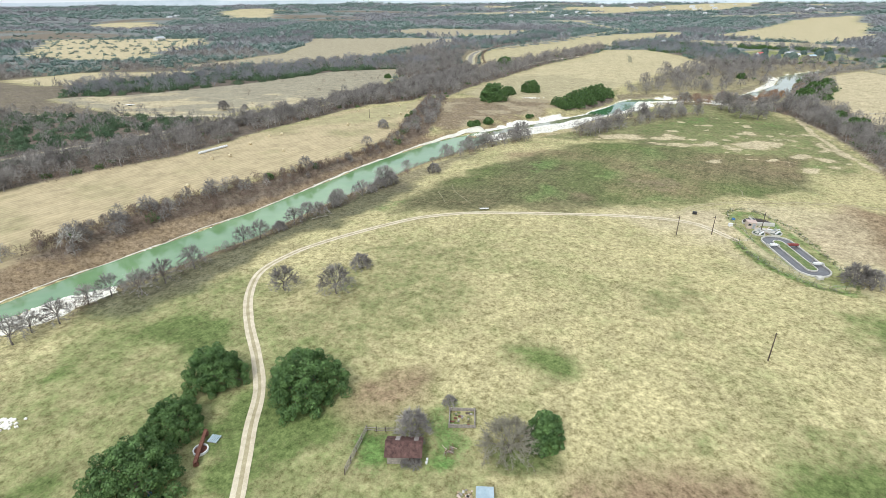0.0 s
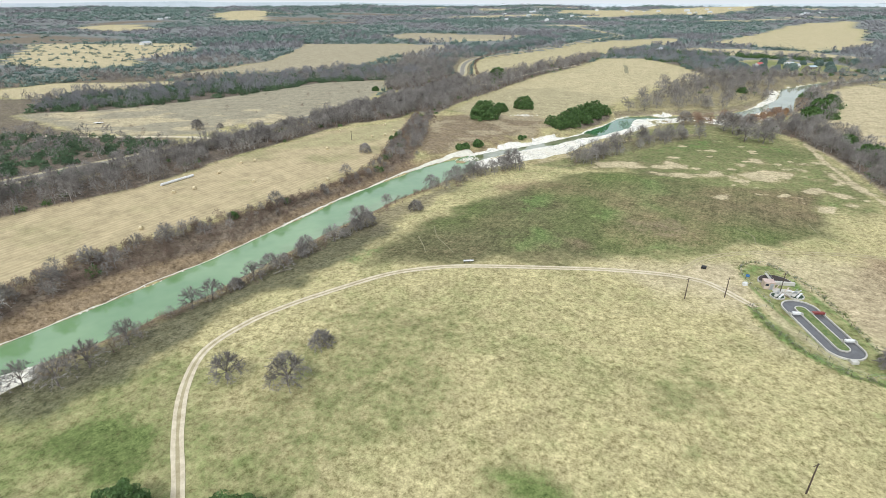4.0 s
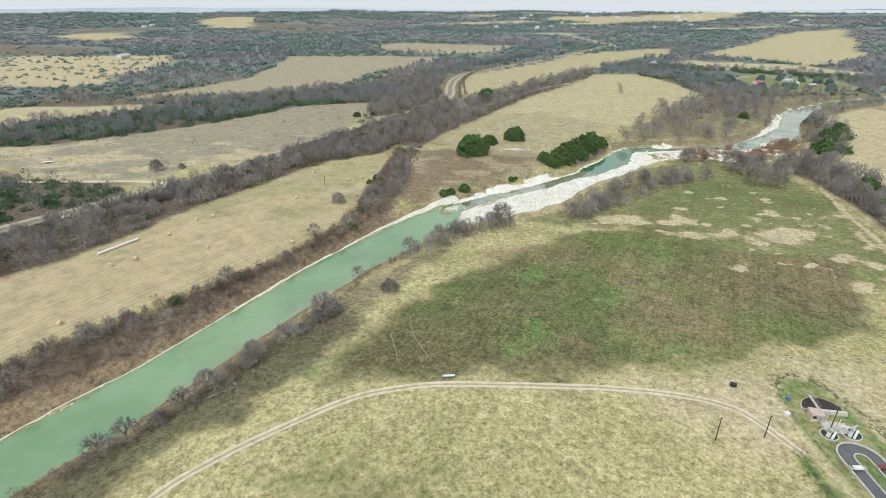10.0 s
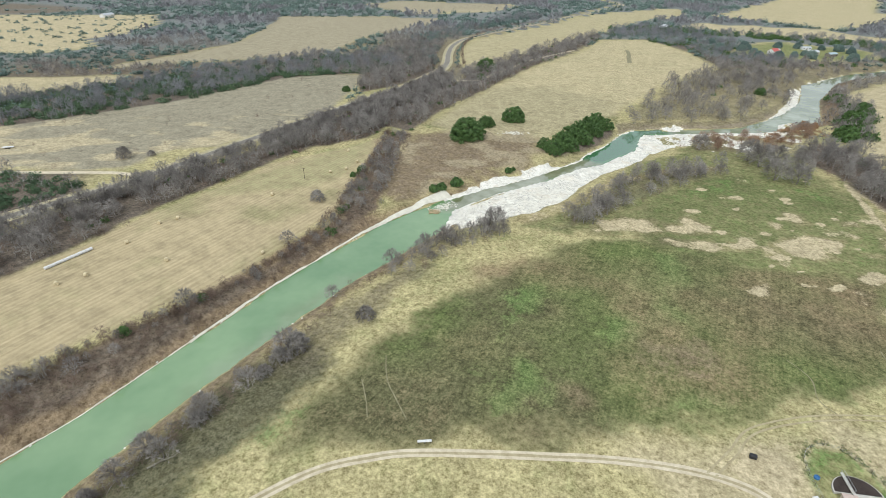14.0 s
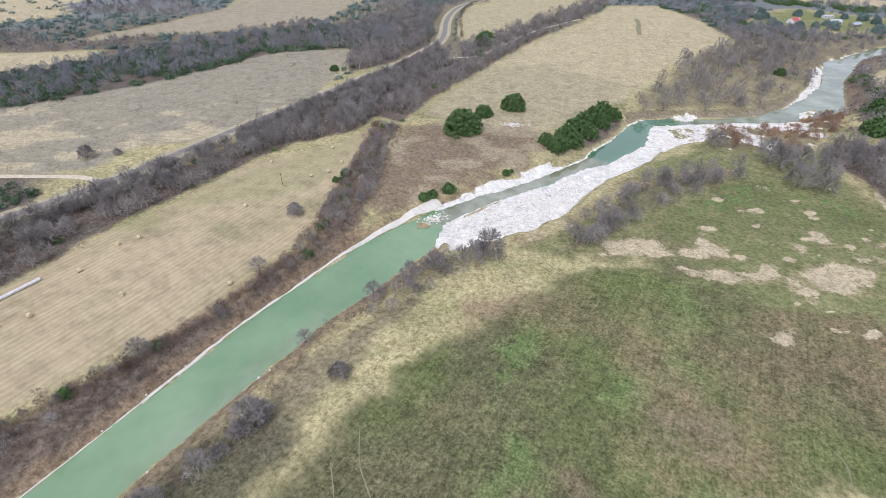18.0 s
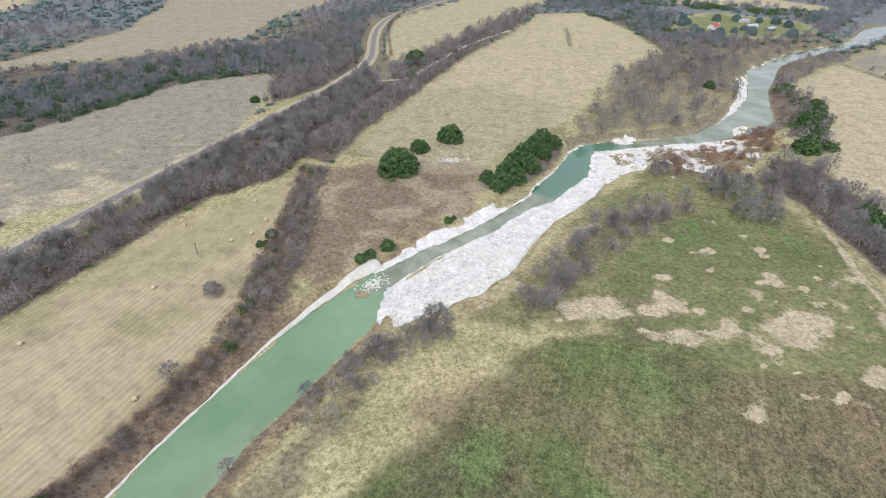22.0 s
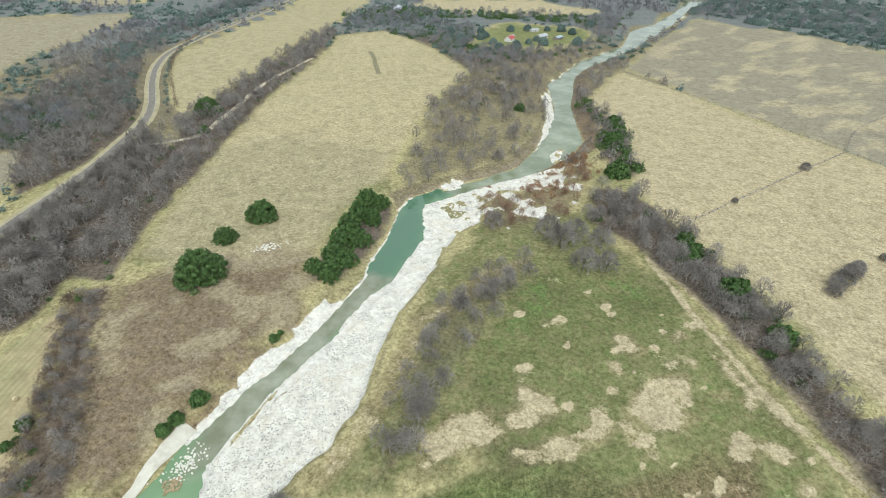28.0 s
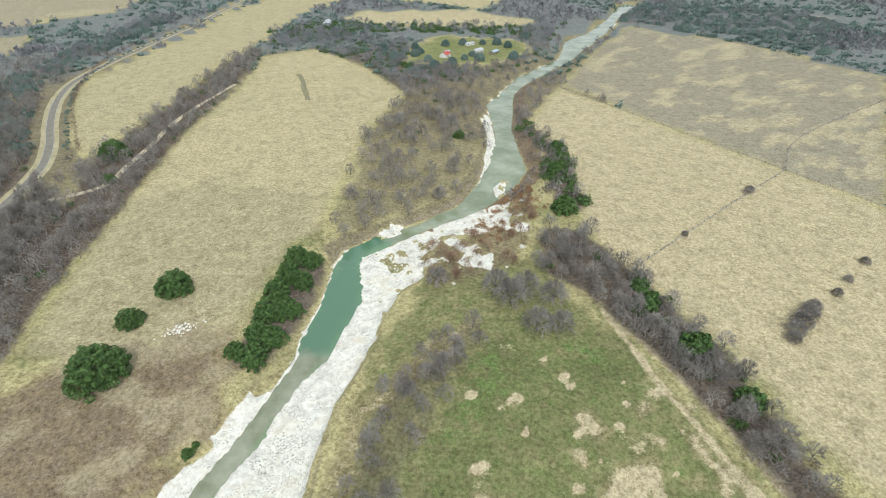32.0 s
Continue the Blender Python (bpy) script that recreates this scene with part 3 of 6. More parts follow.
rock_m = np.maximum(rock_m, near_mask(FX, FY, ROCKS[1], 2, 2, 3, 5) * np.clip((fbm(FX, FY, 6, 4, 46) - 0.33) * 7 + np.clip((178 - FX) / 30, 0, 1), 0.15, 1))
rock_m = np.maximum(rock_m, 0.8 * near_mask(FX, FY, RUSSET, 6, 5) * np.clip((fbm(FX, FY, 7, 4, 67) - 0.56) * 9, 0, 1))
rock_m = np.maximum(rock_m, np.clip((shelf - river_d) / 2.0, 0, 1) * (FX > 24) * (FX < 165) * (FY > 305) * (FY < 465))
shore = np.clip(1 - np.abs(river_d - 0.5) / 1.8, 0, 1) * 0.36
fields = [HAY_FIELD, BRUSH_PASTURE, STRAW_FIELD, BIG_FIELD, PALE_FIELD, EAST_FIELD, GREY_FIELD, GLADE] + FAR_FIELDS
field_m = union(fields, 4, 4, 15)
woods_m = union([BELT_A, BELT_B, WOODS_NW, EAST_HEDGE, CEDARS, EAST_GREEN, CEDAR_NW, HEDGE_N, FARM_WOOD, UP_HEDGE, NE_WOOD, UP_LEFT], 4, 3)
home = (FY < 620) & (FX > -140 - 0.1 * FY) & (FX < 480)
wild = np.clip((np.hypot(FX - 60, FY - 240) - 330) / 80, 0, 1) * (1 - field_m) * np.where(FY < 120, 0.35, 1)
left_wild = np.clip((-145 - FX) / 30, 0, 1) * (1 - field_m) * (FY > 60)
far_open = np.clip((fbm(FX, FY * 1.6, 420, 3, 77) - 0.615) * 9, 0, 1) * np.clip((np.hypot(FX, FY) - 1000) / 300, 0, 1)
tip_m, dark_m = near_mask(FX, FY, TIP_GREEN, 14, 8), near_mask(FX, FY, DARK_GREEN, 9, 9, 3, 14)
worn_zone = np.maximum.reduce([0.9 * near_mask(FX, FY, WORN_ZONE, 8, 6), 0.55 * tip_m, 0.5 * dark_m * np.clip((FX - 100) / 40, 0, 1)])
worn = worn_zone * np.clip((fbm(FX, FY, 16, 3, 44) - 0.30) * 3, 0, 1)
edge = np.clip(1 - np.abs(away(FX, FY, [(196, 215), (214, 262), (228, 310), (232, 345), (215, 300), (200, 250)])) / 4, 0, 1) * 0.8
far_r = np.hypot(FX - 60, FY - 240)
layer("rock", np.maximum(rock_m, shore * (FX > 0)))
to_l, to_r = away(FX, FY, BANK_L, False), away(FX, FY, BANK_R, False)
thin_woods = np.maximum.reduce([0.45 * union([RUSSET, BANK_SHRUB, BANK_SHRUB_B, ROCKS[1]], 6, 5), 0.66 * near_mask(FX, FY, BANK_WOOD, 4, 3), 0.52 * near_mask(FX, FY, POINT_WOOD, 10, 7)])
# far wood floor weakens with distance to imitate haze
wild_all = np.maximum(np.maximum(np.maximum(woods_m * 0.8, thin_woods), wild * (0.6 - 0.38 * np.clip((far_r - 700) / 900, 0, 1)) * (1 - far_open)), left_wild * 0.7)
# haze tint on unfarmed ground, stronger further off
haze_tint_m = np.clip((far_r - 560) / 250, 0, 1) * (1 - field_m) * (1 - 0.85 * far_open) * np.clip((np.abs(away(FX, FY, ROAD, False)) - 6) / 6, 0, 1) * (river_d > 4)
layer("scrub", 0.95 * haze_tint_m)
up_bank = np.clip((15 - river_d + (fbm(FX, FY, 7, 3, 59) - 0.5) * 8) / 4, 0, 1) * (river_d > 0.3) * (to_r < to_l) * (FY > 452) * (FY < 640)
left_bank = np.clip((17 + 8 * np.clip((245 - FY) / 40, 0, 1) - river_d) / 5, 0, 1) * (river_d > 0) * (to_l < to_r) * np.clip((335 - FY) / 20, 0, 1)
right_bank = np.clip((9 - river_d) / 6, 0, 1) * (river_d > 0) * (to_r < to_l) * np.clip((300 - FY) / 10, 0, 1)
grove_bank = np.clip((14 - river_d) / 6, 0, 1) * (river_d > 0) * (to_l < to_r) * (FY > 385) * (FX < 330)
ledge_bank = 0.6 * np.clip((5 - river_d + (fbm(FX, FY, 6, 3, 58) - 0.5) * 5) / 2, 0, 1) * (river_d > 0.2) * (to_l < to_r) * (FY > 452) * (FX > 150) * (FX < 300)
layer("shaded_litter", np.maximum.reduce([wild_all, 0.5 * rock_edge, 0.34 * left_bank, 0.45 * right_bank, 0.3 * grove_bank * (1 + 0.9 * (FX > 150)), 0.4 * up_bank, 0.48 * union(OLIVES, 9, 8), 0.16 * dark_m, 0.34 * union(HILL_BROWN[:2], 6, 6), 0.1 * union([BRUSH_PASTURE, GREY_FIELD], 8, 6), 0.40 * near_mask(FX, FY, SLOPE_ALL, 12, 10)]) * (1 - rock_m))
layer("fawn", np.maximum.reduce([0.85 * union([BRUSH_PASTURE, GREY_FIELD], 8, 6), 0.7 * union(FAR_FIELDS[1:3], 8, 6), 0.3 * near_mask(FX, FY, SLOPE_ALL, 12, 8)]))
layer("hay", near_mask(FX, FY, HAY_FIELD, 3, 2))
spot_rng = np.random.RandomState(51)
spots = np.zeros(FX.shape)
ragged_d = (fbm(FX, FY, 3.5, 3, 52) - 0.5) * 4.5
for _ in range(60):
    sx, sy, sr = spot_rng.uniform(125, 232), spot_rng.uniform(205, 352), 1.0 + 3.2 * spot_rng.rand() ** 2
    spots = np.maximum(spots, np.clip(1.4 - (np.hypot((FX - sx) * spot_rng.uniform(0.6, 1.2), (FY - sy) * 1.3) + ragged_d) / sr, 0, 1))
spots *= np.maximum(tip_m, dark_m * (FX > 125)) * 0.8
hill_mix = fbm(FX, FY, 40, 3, 61)
lawn_d = away(FX, FY, WORKS_LAWN)
lawn_edge = np.maximum(np.clip(1.3 - np.abs(lawn_d) / 1.1, 0, 1), np.clip(1.4 - away(FX, FY, WEED_LINE, False) / 2.0, 0, 1))
works = np.maximum(near_mask(FX, FY, WORKS_LAWN, 1.5, 1.5), np.clip(1.6 - away(FX, FY, WEED_LINE, False) / 2.2, 0, 1))
layer("vivid", np.maximum.reduce([0.55 * union(YARD, 2.5, 2.0, 5), 0.6 * union(GREEN_CORE, 10, 8), 0.20 * dark_m * hill_mix * 1.4, 0.22 * tip_m * (0.4 + hill_mix), lawn_edge * 0.6]) * (1 - 0.6 * worn))
layer("cobble", near_mask(FX, FY, ROCKS[0], 2, 1) * np.clip((112 - FX) / 40, 0, 1))
layer("mown", np.maximum(dark_m * 0.7, 0.12 * field_m))
layer("green", np.maximum.reduce([0.40 * union(MID_GREEN, 14, 10), 0.6 * union(BUSH_SHADE, 3, 2), 0.42 * near_mask(FX, FY, POINT_LAND, 8, 8), 0.5 * tip_m, 0.5 * near_mask(FX, FY, WORKS_LAWN, 1.5, 1), 0.60 * dark_m * (hill_mix * 1.6), 0.78 * union(GREENS, 8, 7), 0.5 * near_mask(FX, FY, HOME_GREEN, 14, 10), 0.42 * union(MOIST, 10, 6), 0.40 * union(OLIVES, 9, 8) * np.clip((222 - FY) / 15, 0.15, 1), 0.58 * near_mask(FX, FY, GLADE, 8, 6), 0.42 * near_mask(FX, FY, PALE_FIELD, 8, 6)]) * (1 - union(PATCHES, 2.5, 2.6, 4)))
layer("olive", np.maximum.reduce([0.36 * union(MID_GREEN, 14, 10), 0.7 * union(BUSH_SHADE, 3, 2), 0.52 * near_mask(FX, FY, POINT_LAND, 8, 8), 0.86 * dark_m, 0.3 * union([BRUSH_PASTURE, GREY_FIELD], 8, 6) * (0.55 + 0.8 * fbm(FX, FY * 2, 60, 3, 63)), 0.80 * union(OLIVES, 9, 8) * np.clip((235 - FY) / 20, 0.45, 1), 0.62 * near_mask(FX, FY, TIP_GREEN, 10, 8) * (0.5 + hill_mix), 0.46 * near_mask(FX, FY, SLOPE_ALL, 12, 10), 0.62 * near_mask(FX, FY, MOIST[1], 20, 14)]))
layer("brown", np.maximum.reduce([0.72 * near_mask(FX, FY, SLOPE_ALL, 14, 12), 0.36 * near_mask(FX, FY, EAST_FIELD, 8, 6), 0.85 * left_bank, 0.75 * up_bank, 0.45 * near_mask(FX, FY, RUSSET, 8, 6), 0.45 * union([BRUSH_PASTURE, GREY_FIELD], 8, 6), 0.62 * union([FAR_FIELDS[1], FAR_FIELDS[2]], 8, 6), 0.8 * union(BROWNS, 7, 6), 0.55 * union(HILL_BROWN, 8, 7), 0.44 * dark_m * fbm(FX, FY, 30, 3, 62) * 1.7, 0.9 * near_mask(FX, FY, BANK_WOOD, 4, 3), 0.45 * near_mask(FX, FY, STRAW_SIDE, 5, 3), np.clip(1 - (river_d - 2) / 14, 0, 1) * (river_d > 1) * 0.66 * (1 - 0.5 * (FX > 60))]) * (1 - 0.92 * works))
layer("pale", np.maximum.reduce([union(PATCHES, 3.5, 3.0, 4) * 0.68, 0.62 * near_mask(FX, FY, JUNCTION, 4, 3), 0.36 * worn, spots, ledge_bank, edge, 0.40 * near_mask(FX, FY, STRAW_SIDE, 5, 3)]) * (1 - 0.92 * works))
layer("tan", np.maximum.reduce([0.62 * near_mask(FX, FY, [(60, 186), (84, 184), (101, 184), (120, 190), (150, 182), (135, 130), (110, 118), (96, 125), (88, 150), (70, 160)], 12, 8), 0.35 * union([FAR_FIELDS[1], FAR_FIELDS[2]], 8, 6), 0.65 * union([GREY_FIELD], 8, 4) * np.clip((fbm(FX, FY * 1.7, 24, 5, 47) - 0.46) * 6, 0, 1), 0.7 * near_mask(FX, FY, BRUSH_PASTURE, 8, 4) * np.clip((fbm(FX, FY * 1.7, 24, 5, 47) - 0.46) * 6, 0, 1) * np.clip((520 - FY) / 60, 0, 1), 0.7 * near_mask(FX, FY, EAST_FIELD, 8, 4), 0.66 * union([STRAW_FIELD], 8, 4), 0.6 * near_mask(FX, FY, BIG_FIELD, 8, 4), 0.6 * near_mask(FX, FY, PALE_FIELD, 8, 4), 0.7 * union([FAR_FIELDS[0], FAR_FIELDS[3]], 8, 4), far_open * 0.8, 0.6 * union(FAR_FIELDS[4:], 8, 4), 0.62 * near_mask(FX, FY, SLOPE_ALL, 12, 8) * np.clip((fbm(FX, FY, 16, 4, 48) - 0.42) * 6, 0, 1)]) * (1 - 0.92 * works))
ground = tagged(new("ground", ground_mesh), "dry winter grassland sloping down to a river", "ground", kind="structure")

# river: a sheet of water that the ground cuts at its shores
wide = [(-330, -160), (-240, -30), (-180, 60), (-140, 140), (-110, 190), (-80, 240), (-40, 305), (0, 345), (60, 385), (100, 425), (140, 475), (230, 485), (290, 525), (330, 570), (375, 640), (460, 690), (560, 730), (720, 815), (1000, 980)]
thin = [(-250, -180), (-170, -40), (-120, 50), (-90, 110), (-70, 150), (-45, 180), (-15, 240), (25, 290), (60, 335), (110, 375), (165, 410), (185, 440), (250, 445), (320, 470), (370, 545), (430, 615), (480, 640), (580, 680), (1000, 910)]
# shallow reaches; the second also puts the upper river's sky sheen into colour
SHALLOW_SHEEN = [[(22, 330), (30, 350), (60, 370), (100, 402), (112, 404), (120, 394), (100, 380), (60, 352), (34, 332)], [(186, 446), (186, 474), (215, 478), (260, 485), (300, 520), (335, 560), (380, 625), (460, 680), (640, 780), (1000, 970), (1000, 920), (590, 690), (430, 615), (372, 550), (330, 490), (290, 460), (230, 450)],
            [(-127, 128), (-112, 160), (-94, 187), (-80, 201), (-82, 199), (-96, 183), (-110, 160), (-122, 128)], [(-60, 186), (-40, 222), (-26, 246), (-10, 272), (-13, 274), (-32, 248), (-44, 224), (-62, 190)]]
wv, wf = [], []
across = 14
dense = [(Vector(a).lerp(Vector(a2), k / 14), Vector(b).lerp(Vector(b2), k / 14)) for a, a2, b, b2 in zip(wide, wide[1:], thin, thin[1:]) for k in range(14)]
for i, (a, b) in enumerate(dense):
    wv += [(*a.lerp(b, k / across), WATER_Z) for k in range(across + 1)]
    if i:
        for k in range(across):
            q = (i - 1) * (across + 1) + k
            wf.append((q, q + 1, q + across + 2, q + across + 1))
water_mesh = mesh_np("water", wv, wf, WATER)
wx, wy = np.array(wv)[:, 0], np.array(wv)[:, 1]
shallow_sheen = np.maximum.reduce([near_mask(wx, wy, p, 3, 3, 7, 6) * w for p, w in zip(SHALLOW_SHEEN, (0.9, 0.72, 0.35, 0.35))])
water_mesh.attributes.new("shallow_sheen", "FLOAT", "POINT").data.foreach_set("value", shallow_sheen.astype(np.float32))
pool = near_mask(wx, wy, [(106, 402), (118, 392), (150, 417), (160, 440), (170, 456), (192, 458), (190, 470), (160, 468), (130, 432)], 5, 3)
water_mesh.attributes.new("pool", "FLOAT", "POINT").data.foreach_set("value", pool.astype(np.float32))
tagged(new("water", water_mesh), "calm jade green river between rocky banks", "river", kind="structure")


def smooth_line(pts, step):
    """Points along a curve through the corners."""
    p = [Vector((x, y)) for x, y in pts]
    out = []
    for i in range(len(p) - 1):
        a, b, c, d = p[max(i - 1, 0)], p[i], p[i + 1], p[min(i + 2, len(p) - 1)]
        n = max(2, int((c - b).length / step))
        for k in range(n):
            t = k / n
            out.append(0.5 * ((2 * b) + (c - a) * t + (2 * a - 5 * b + 4 * c - d) * t * t + (3 * b - a - 3 * c + d) * t ** 3))
    out.append(p[-1])
    return out


def ribbon(name, pts, shift, width, lift, material, parent, ragged=0.0, step=2.0, seed=1, widen=0.0):
    """A strip along a line, to one side of it by shift; towards its end it may widen on its left."""
    line = smooth_line(pts, step)
    vs, fs = [], []
    for i, p in enumerate(line):
        d = (line[min(i + 1, len(line) - 1)] - line[max(i - 1, 0)]).normalized()
        side = Vector((d.y, -d.x))
        more = widen * (i / (len(line) - 1)) ** 5
        w = width / 2
        uneven = fbm(np.array([i * 0.23, i * 0.23]), np.array([seed * 3.7, seed * 3.7 + 40]), 1.0, 3, seed)
        for s in (-w - more - float(uneven[0]) * (1.6 * ragged + 0.3 * more), -w / 3, w / 3, w + float(uneven[1]) * 1.6 * ragged):
            q = p + side * (shift + s)
            vs.append((q.x, q.y))
        if i:
            for k in range(3):
                a = 4 * (i - 1) + k
                fs.append((a, a + 1, a + 5, a + 4))
    vs = np.array(vs)
    z = height(vs[:, 0], vs[:, 1]) + lift
    return part(name, mesh_np(name, np.column_stack([vs, z]), fs, material, True), material, parent)


track = empty("dirt_track", pose(0, 0, 0), "pale two-rut dirt track through the dry meadow", "track")
for s in (-0.78, 0.78):
    ribbon("rut", TRACK, s, 0.6, 0.07, DIRT, track, 0.16, 1.2, 5 + int(s * 2))
ribbon("middle", TRACK, 0, 0.85, 0.055, FAINT, track, 0.05, 1.2, 4)
track_b = empty("dirt_track", pose(0, 0, 0), "faint two-rut track worn into dry grass", "track")
for s in (-0.85, 0.85):
    ribbon("rut", TRACK_B, s, 0.3, 0.07, FAINT, track_b, 0.15, 1.2, 9 + int(s * 2))
paths = empty("footpath", pose(0, 0, 0), "faint pale animal paths through the grass", "path")
for k, p in enumerate(([(4, 217), (5, 207), (8, 199), (11, 192)], [(-2, 207), (0, 199), (1, 193)], [(120, 212), (122, 204), (119, 196), (121, 190)], [(150, 215), (148, 205), (152, 196)])):
    ribbon("path", p, 0, 0.10, 0.06, TRODDEN, paths, 0.12, 1.0, 30 + k)
tagged(paths, kind="structure")
for o in (track, track_b):
    tagged(o, kind="structure")
SHOULDER = plain("road_verge", (0.34, 0.295, 0.17), (0.50, 0.445, 0.28), 0.2)
road = empty("road", pose(0, 0, 0), "grey two-lane asphalt road with dry verges", "road")
tagged(road, kind="structure")
ribbon("verge", ROAD, 0, 11.5, 0.10, SHOULDER, road, 0.7, 3)
ribbon("pavement", ROAD, 0, 6.0, 0.16, ASPHALT, road, 0.05, 5)
LINE = plain("road_paint", (0.6, 0.58, 0.5), (0.75, 0.73, 0.65), 1.0)
for s in (-2.75, 2.75):
    ribbon("edge_line", ROAD, s, 0.18, 0.21, LINE, road, 0, 5)

ditch = empty("ditch", pose(0, 0, 0), "grassy ditch curving across the pale field", "ditch")
tagged(ditch, kind="structure")
ribbon("grass_strip", [(268, 800), (262, 775), (252, 744), (241, 708)], 0, 3.0, 0.08, TRODDEN, ditch, 1.2, 3, 12)
# backdrop ring of far hills on the horizon, haze put into its colour
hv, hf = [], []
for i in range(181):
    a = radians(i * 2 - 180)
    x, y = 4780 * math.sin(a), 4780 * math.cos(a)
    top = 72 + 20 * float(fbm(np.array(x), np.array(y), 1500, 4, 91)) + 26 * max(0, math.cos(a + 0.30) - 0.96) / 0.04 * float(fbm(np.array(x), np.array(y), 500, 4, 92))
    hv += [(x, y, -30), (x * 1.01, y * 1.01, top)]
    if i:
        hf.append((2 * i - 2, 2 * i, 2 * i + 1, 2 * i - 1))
tagged(new("backdrop", mesh_np("backdrop", hv, hf, HILL, True)), "backdrop hills coloured blue-grey for haze along the horizon", "hills", kind="structure")


# ---- vegetation ----
class Shape:
    """Collects triangles."""

    def __init__(self):
        self.v, self.f = [], []

    def tube(self, pts, radii, sides=5):
        base = len(self.v)
        for i, (p, r) in enumerate(zip(pts, radii)):
            d = (pts[min(i + 1, len(pts) - 1)] - pts[max(i - 1, 0)]).normalized()
            u = d.orthogonal().normalized()
            w = d.cross(u)
            for k in range(sides):
                a = 2 * math.pi * k / sides
                self.v.append(p + (u * math.cos(a) + w * math.sin(a)) * r)
        for i in range(len(pts) - 1):
            for k in range(sides):
                a, b = base + i * sides + k, base + i * sides + (k + 1) % sides
                self.f += [(a, b, b + sides), (a, b + sides, a + sides)]

    def twig(self, a, b, w, rng):
        d = b - a
        s = d.cross(Vector((rng.uniform(-1, 1), rng.uniform(-1, 1), rng.uniform(-1, 1)))).normalized() * w
        n = len(self.v)
        self.v += [a - s, a + s, b]
        self.f.append((n, n + 1, n + 2))

    def leaf(self, p, normal, size, rng):
        u = normal.orthogonal().normalized()
        u = (u * math.cos(a := rng.uniform(0, 6.28)) + normal.cross(u) * math.sin(a)) * size
        w = normal.normalized().cross(u)
        n = len(self.v)
        self.v += [p - u * 0.5, p + w * 0.45, p + u * 0.6, p - w * 0.45]
        self.f += [(n, n + 1, n + 2), (n, n + 2, n + 3)]

    def arrays(self):
        return np.array([tuple(p) for p in self.v], float), np.array(self.f)


def rand_dir(rng, up=0.0):
    while True:
        d = Vector((rng.uniform(-1, 1), rng.uniform(-1, 1), rng.uniform(-1, 1)))
        if 0.05 < d.length < 1:
            d = d.normalized()
            d.z += up
            return d.normalized()


def bare_tree(seed, tall=7.0, spread=3.2, limbs=6, tips=30, twigs=10, width=0.04, stems=1, low=0.35, fan=0.15, thin=False):
    """A leafless tree, as trunk with limbs and a domed crown of branches and twigs."""
    rng = random.Random(seed)
    trunk, crown = Shape(), Shape()
    r = tall * 0.024
    forks = []
    for s in range(stems):
        lean = Vector((rng.uniform(-0.12, 0.12), rng.uniform(-0.12, 0.12), 1)) if stems == 1 else rand_dir(rng, 1.3)
        base = Vector((0, 0, -0.3)) if stems == 1 else Vector((rng.uniform(-0.3, 0.3), rng.uniform(-0.3, 0.3), -0.2))
        top = base + lean * tall * (0.34 if stems == 1 else 0.2)
        mid = base.lerp(top, 0.5) + Vector((rng.uniform(-0.05, 0.05), rng.uniform(-0.05, 0.05), 0)) * tall
        trunk.tube([base, mid, top], [r * 1.3, r, r * 0.75], 3 if thin else 6)
        forks.append(top)
    mains = []
    for i in range(limbs):
        a = 2 * math.pi * (i + rng.random() * 0.6) / limbs
        p0 = forks[i % stems]
        rise = rng.uniform(0.55, 0.95)
        p2 = Vector((math.cos(a), math.sin(a), 0)) * spread * (1.05 - 0.75 * (rise - 0.55) / 0.4) * 0.72 + Vector((0, 0, tall * rise * 0.9))
        p1 = p0.lerp(p2, 0.5) + rand_dir(rng) * tall * 0.06
        trunk.tube([p0, p1, p2], [r * 0.6, r * 0.4, r * 0.16], 3 if thin else 4)
        mains.append((p0, p1, p2))
    for i in range(tips):
        a = i * 2.39996 + rng.uniform(-0.3, 0.3)
        u = (i + 0.5) / tips
        z = tall * (low + (1 - low) * (1 - u ** 1.3) * rng.uniform(0.9, 1.04))
        k = (z / tall - low) / (1 - low)
        rad = spread * math.sqrt(max(0.03, 1 - k * k)) * rng.uniform(0.72, 1.08)
        tip = Vector((math.cos(a) * rad, math.sin(a) * rad, z))
        p0, p1, p2 = min(mains, key=lambda m: (m[2] - tip).length)
        q0 = p1.lerp(p2, rng.uniform(0.1, 0.95)) if rng.random() < 0.75 else p0.lerp(p1, rng.uniform(0.5, 1))
        bend = q0.lerp(tip, 0.5) + rand_dir(rng) * tall * 0.03
        if thin:
            crown.twig(q0, bend, r * 0.2, rng), crown.twig(bend, tip, r * 0.16, rng)
        else:
            crown.tube([q0, bend, tip], [r * 0.22, r * 0.15, r * 0.06], 3)
        for j in range(twigs):
            w0 = bend.lerp(tip, rng.uniform(-0.3, 1.0))
            w1 = w0 + (rand_dir(rng, 0.4) + (tip - q0).normalized() * 0.5).normalized() * tall * fan * rng.uniform(0.5, 1.2)
            crown.twig(w0, w1, width, rng)
    return trunk.arrays(), crown.arrays()


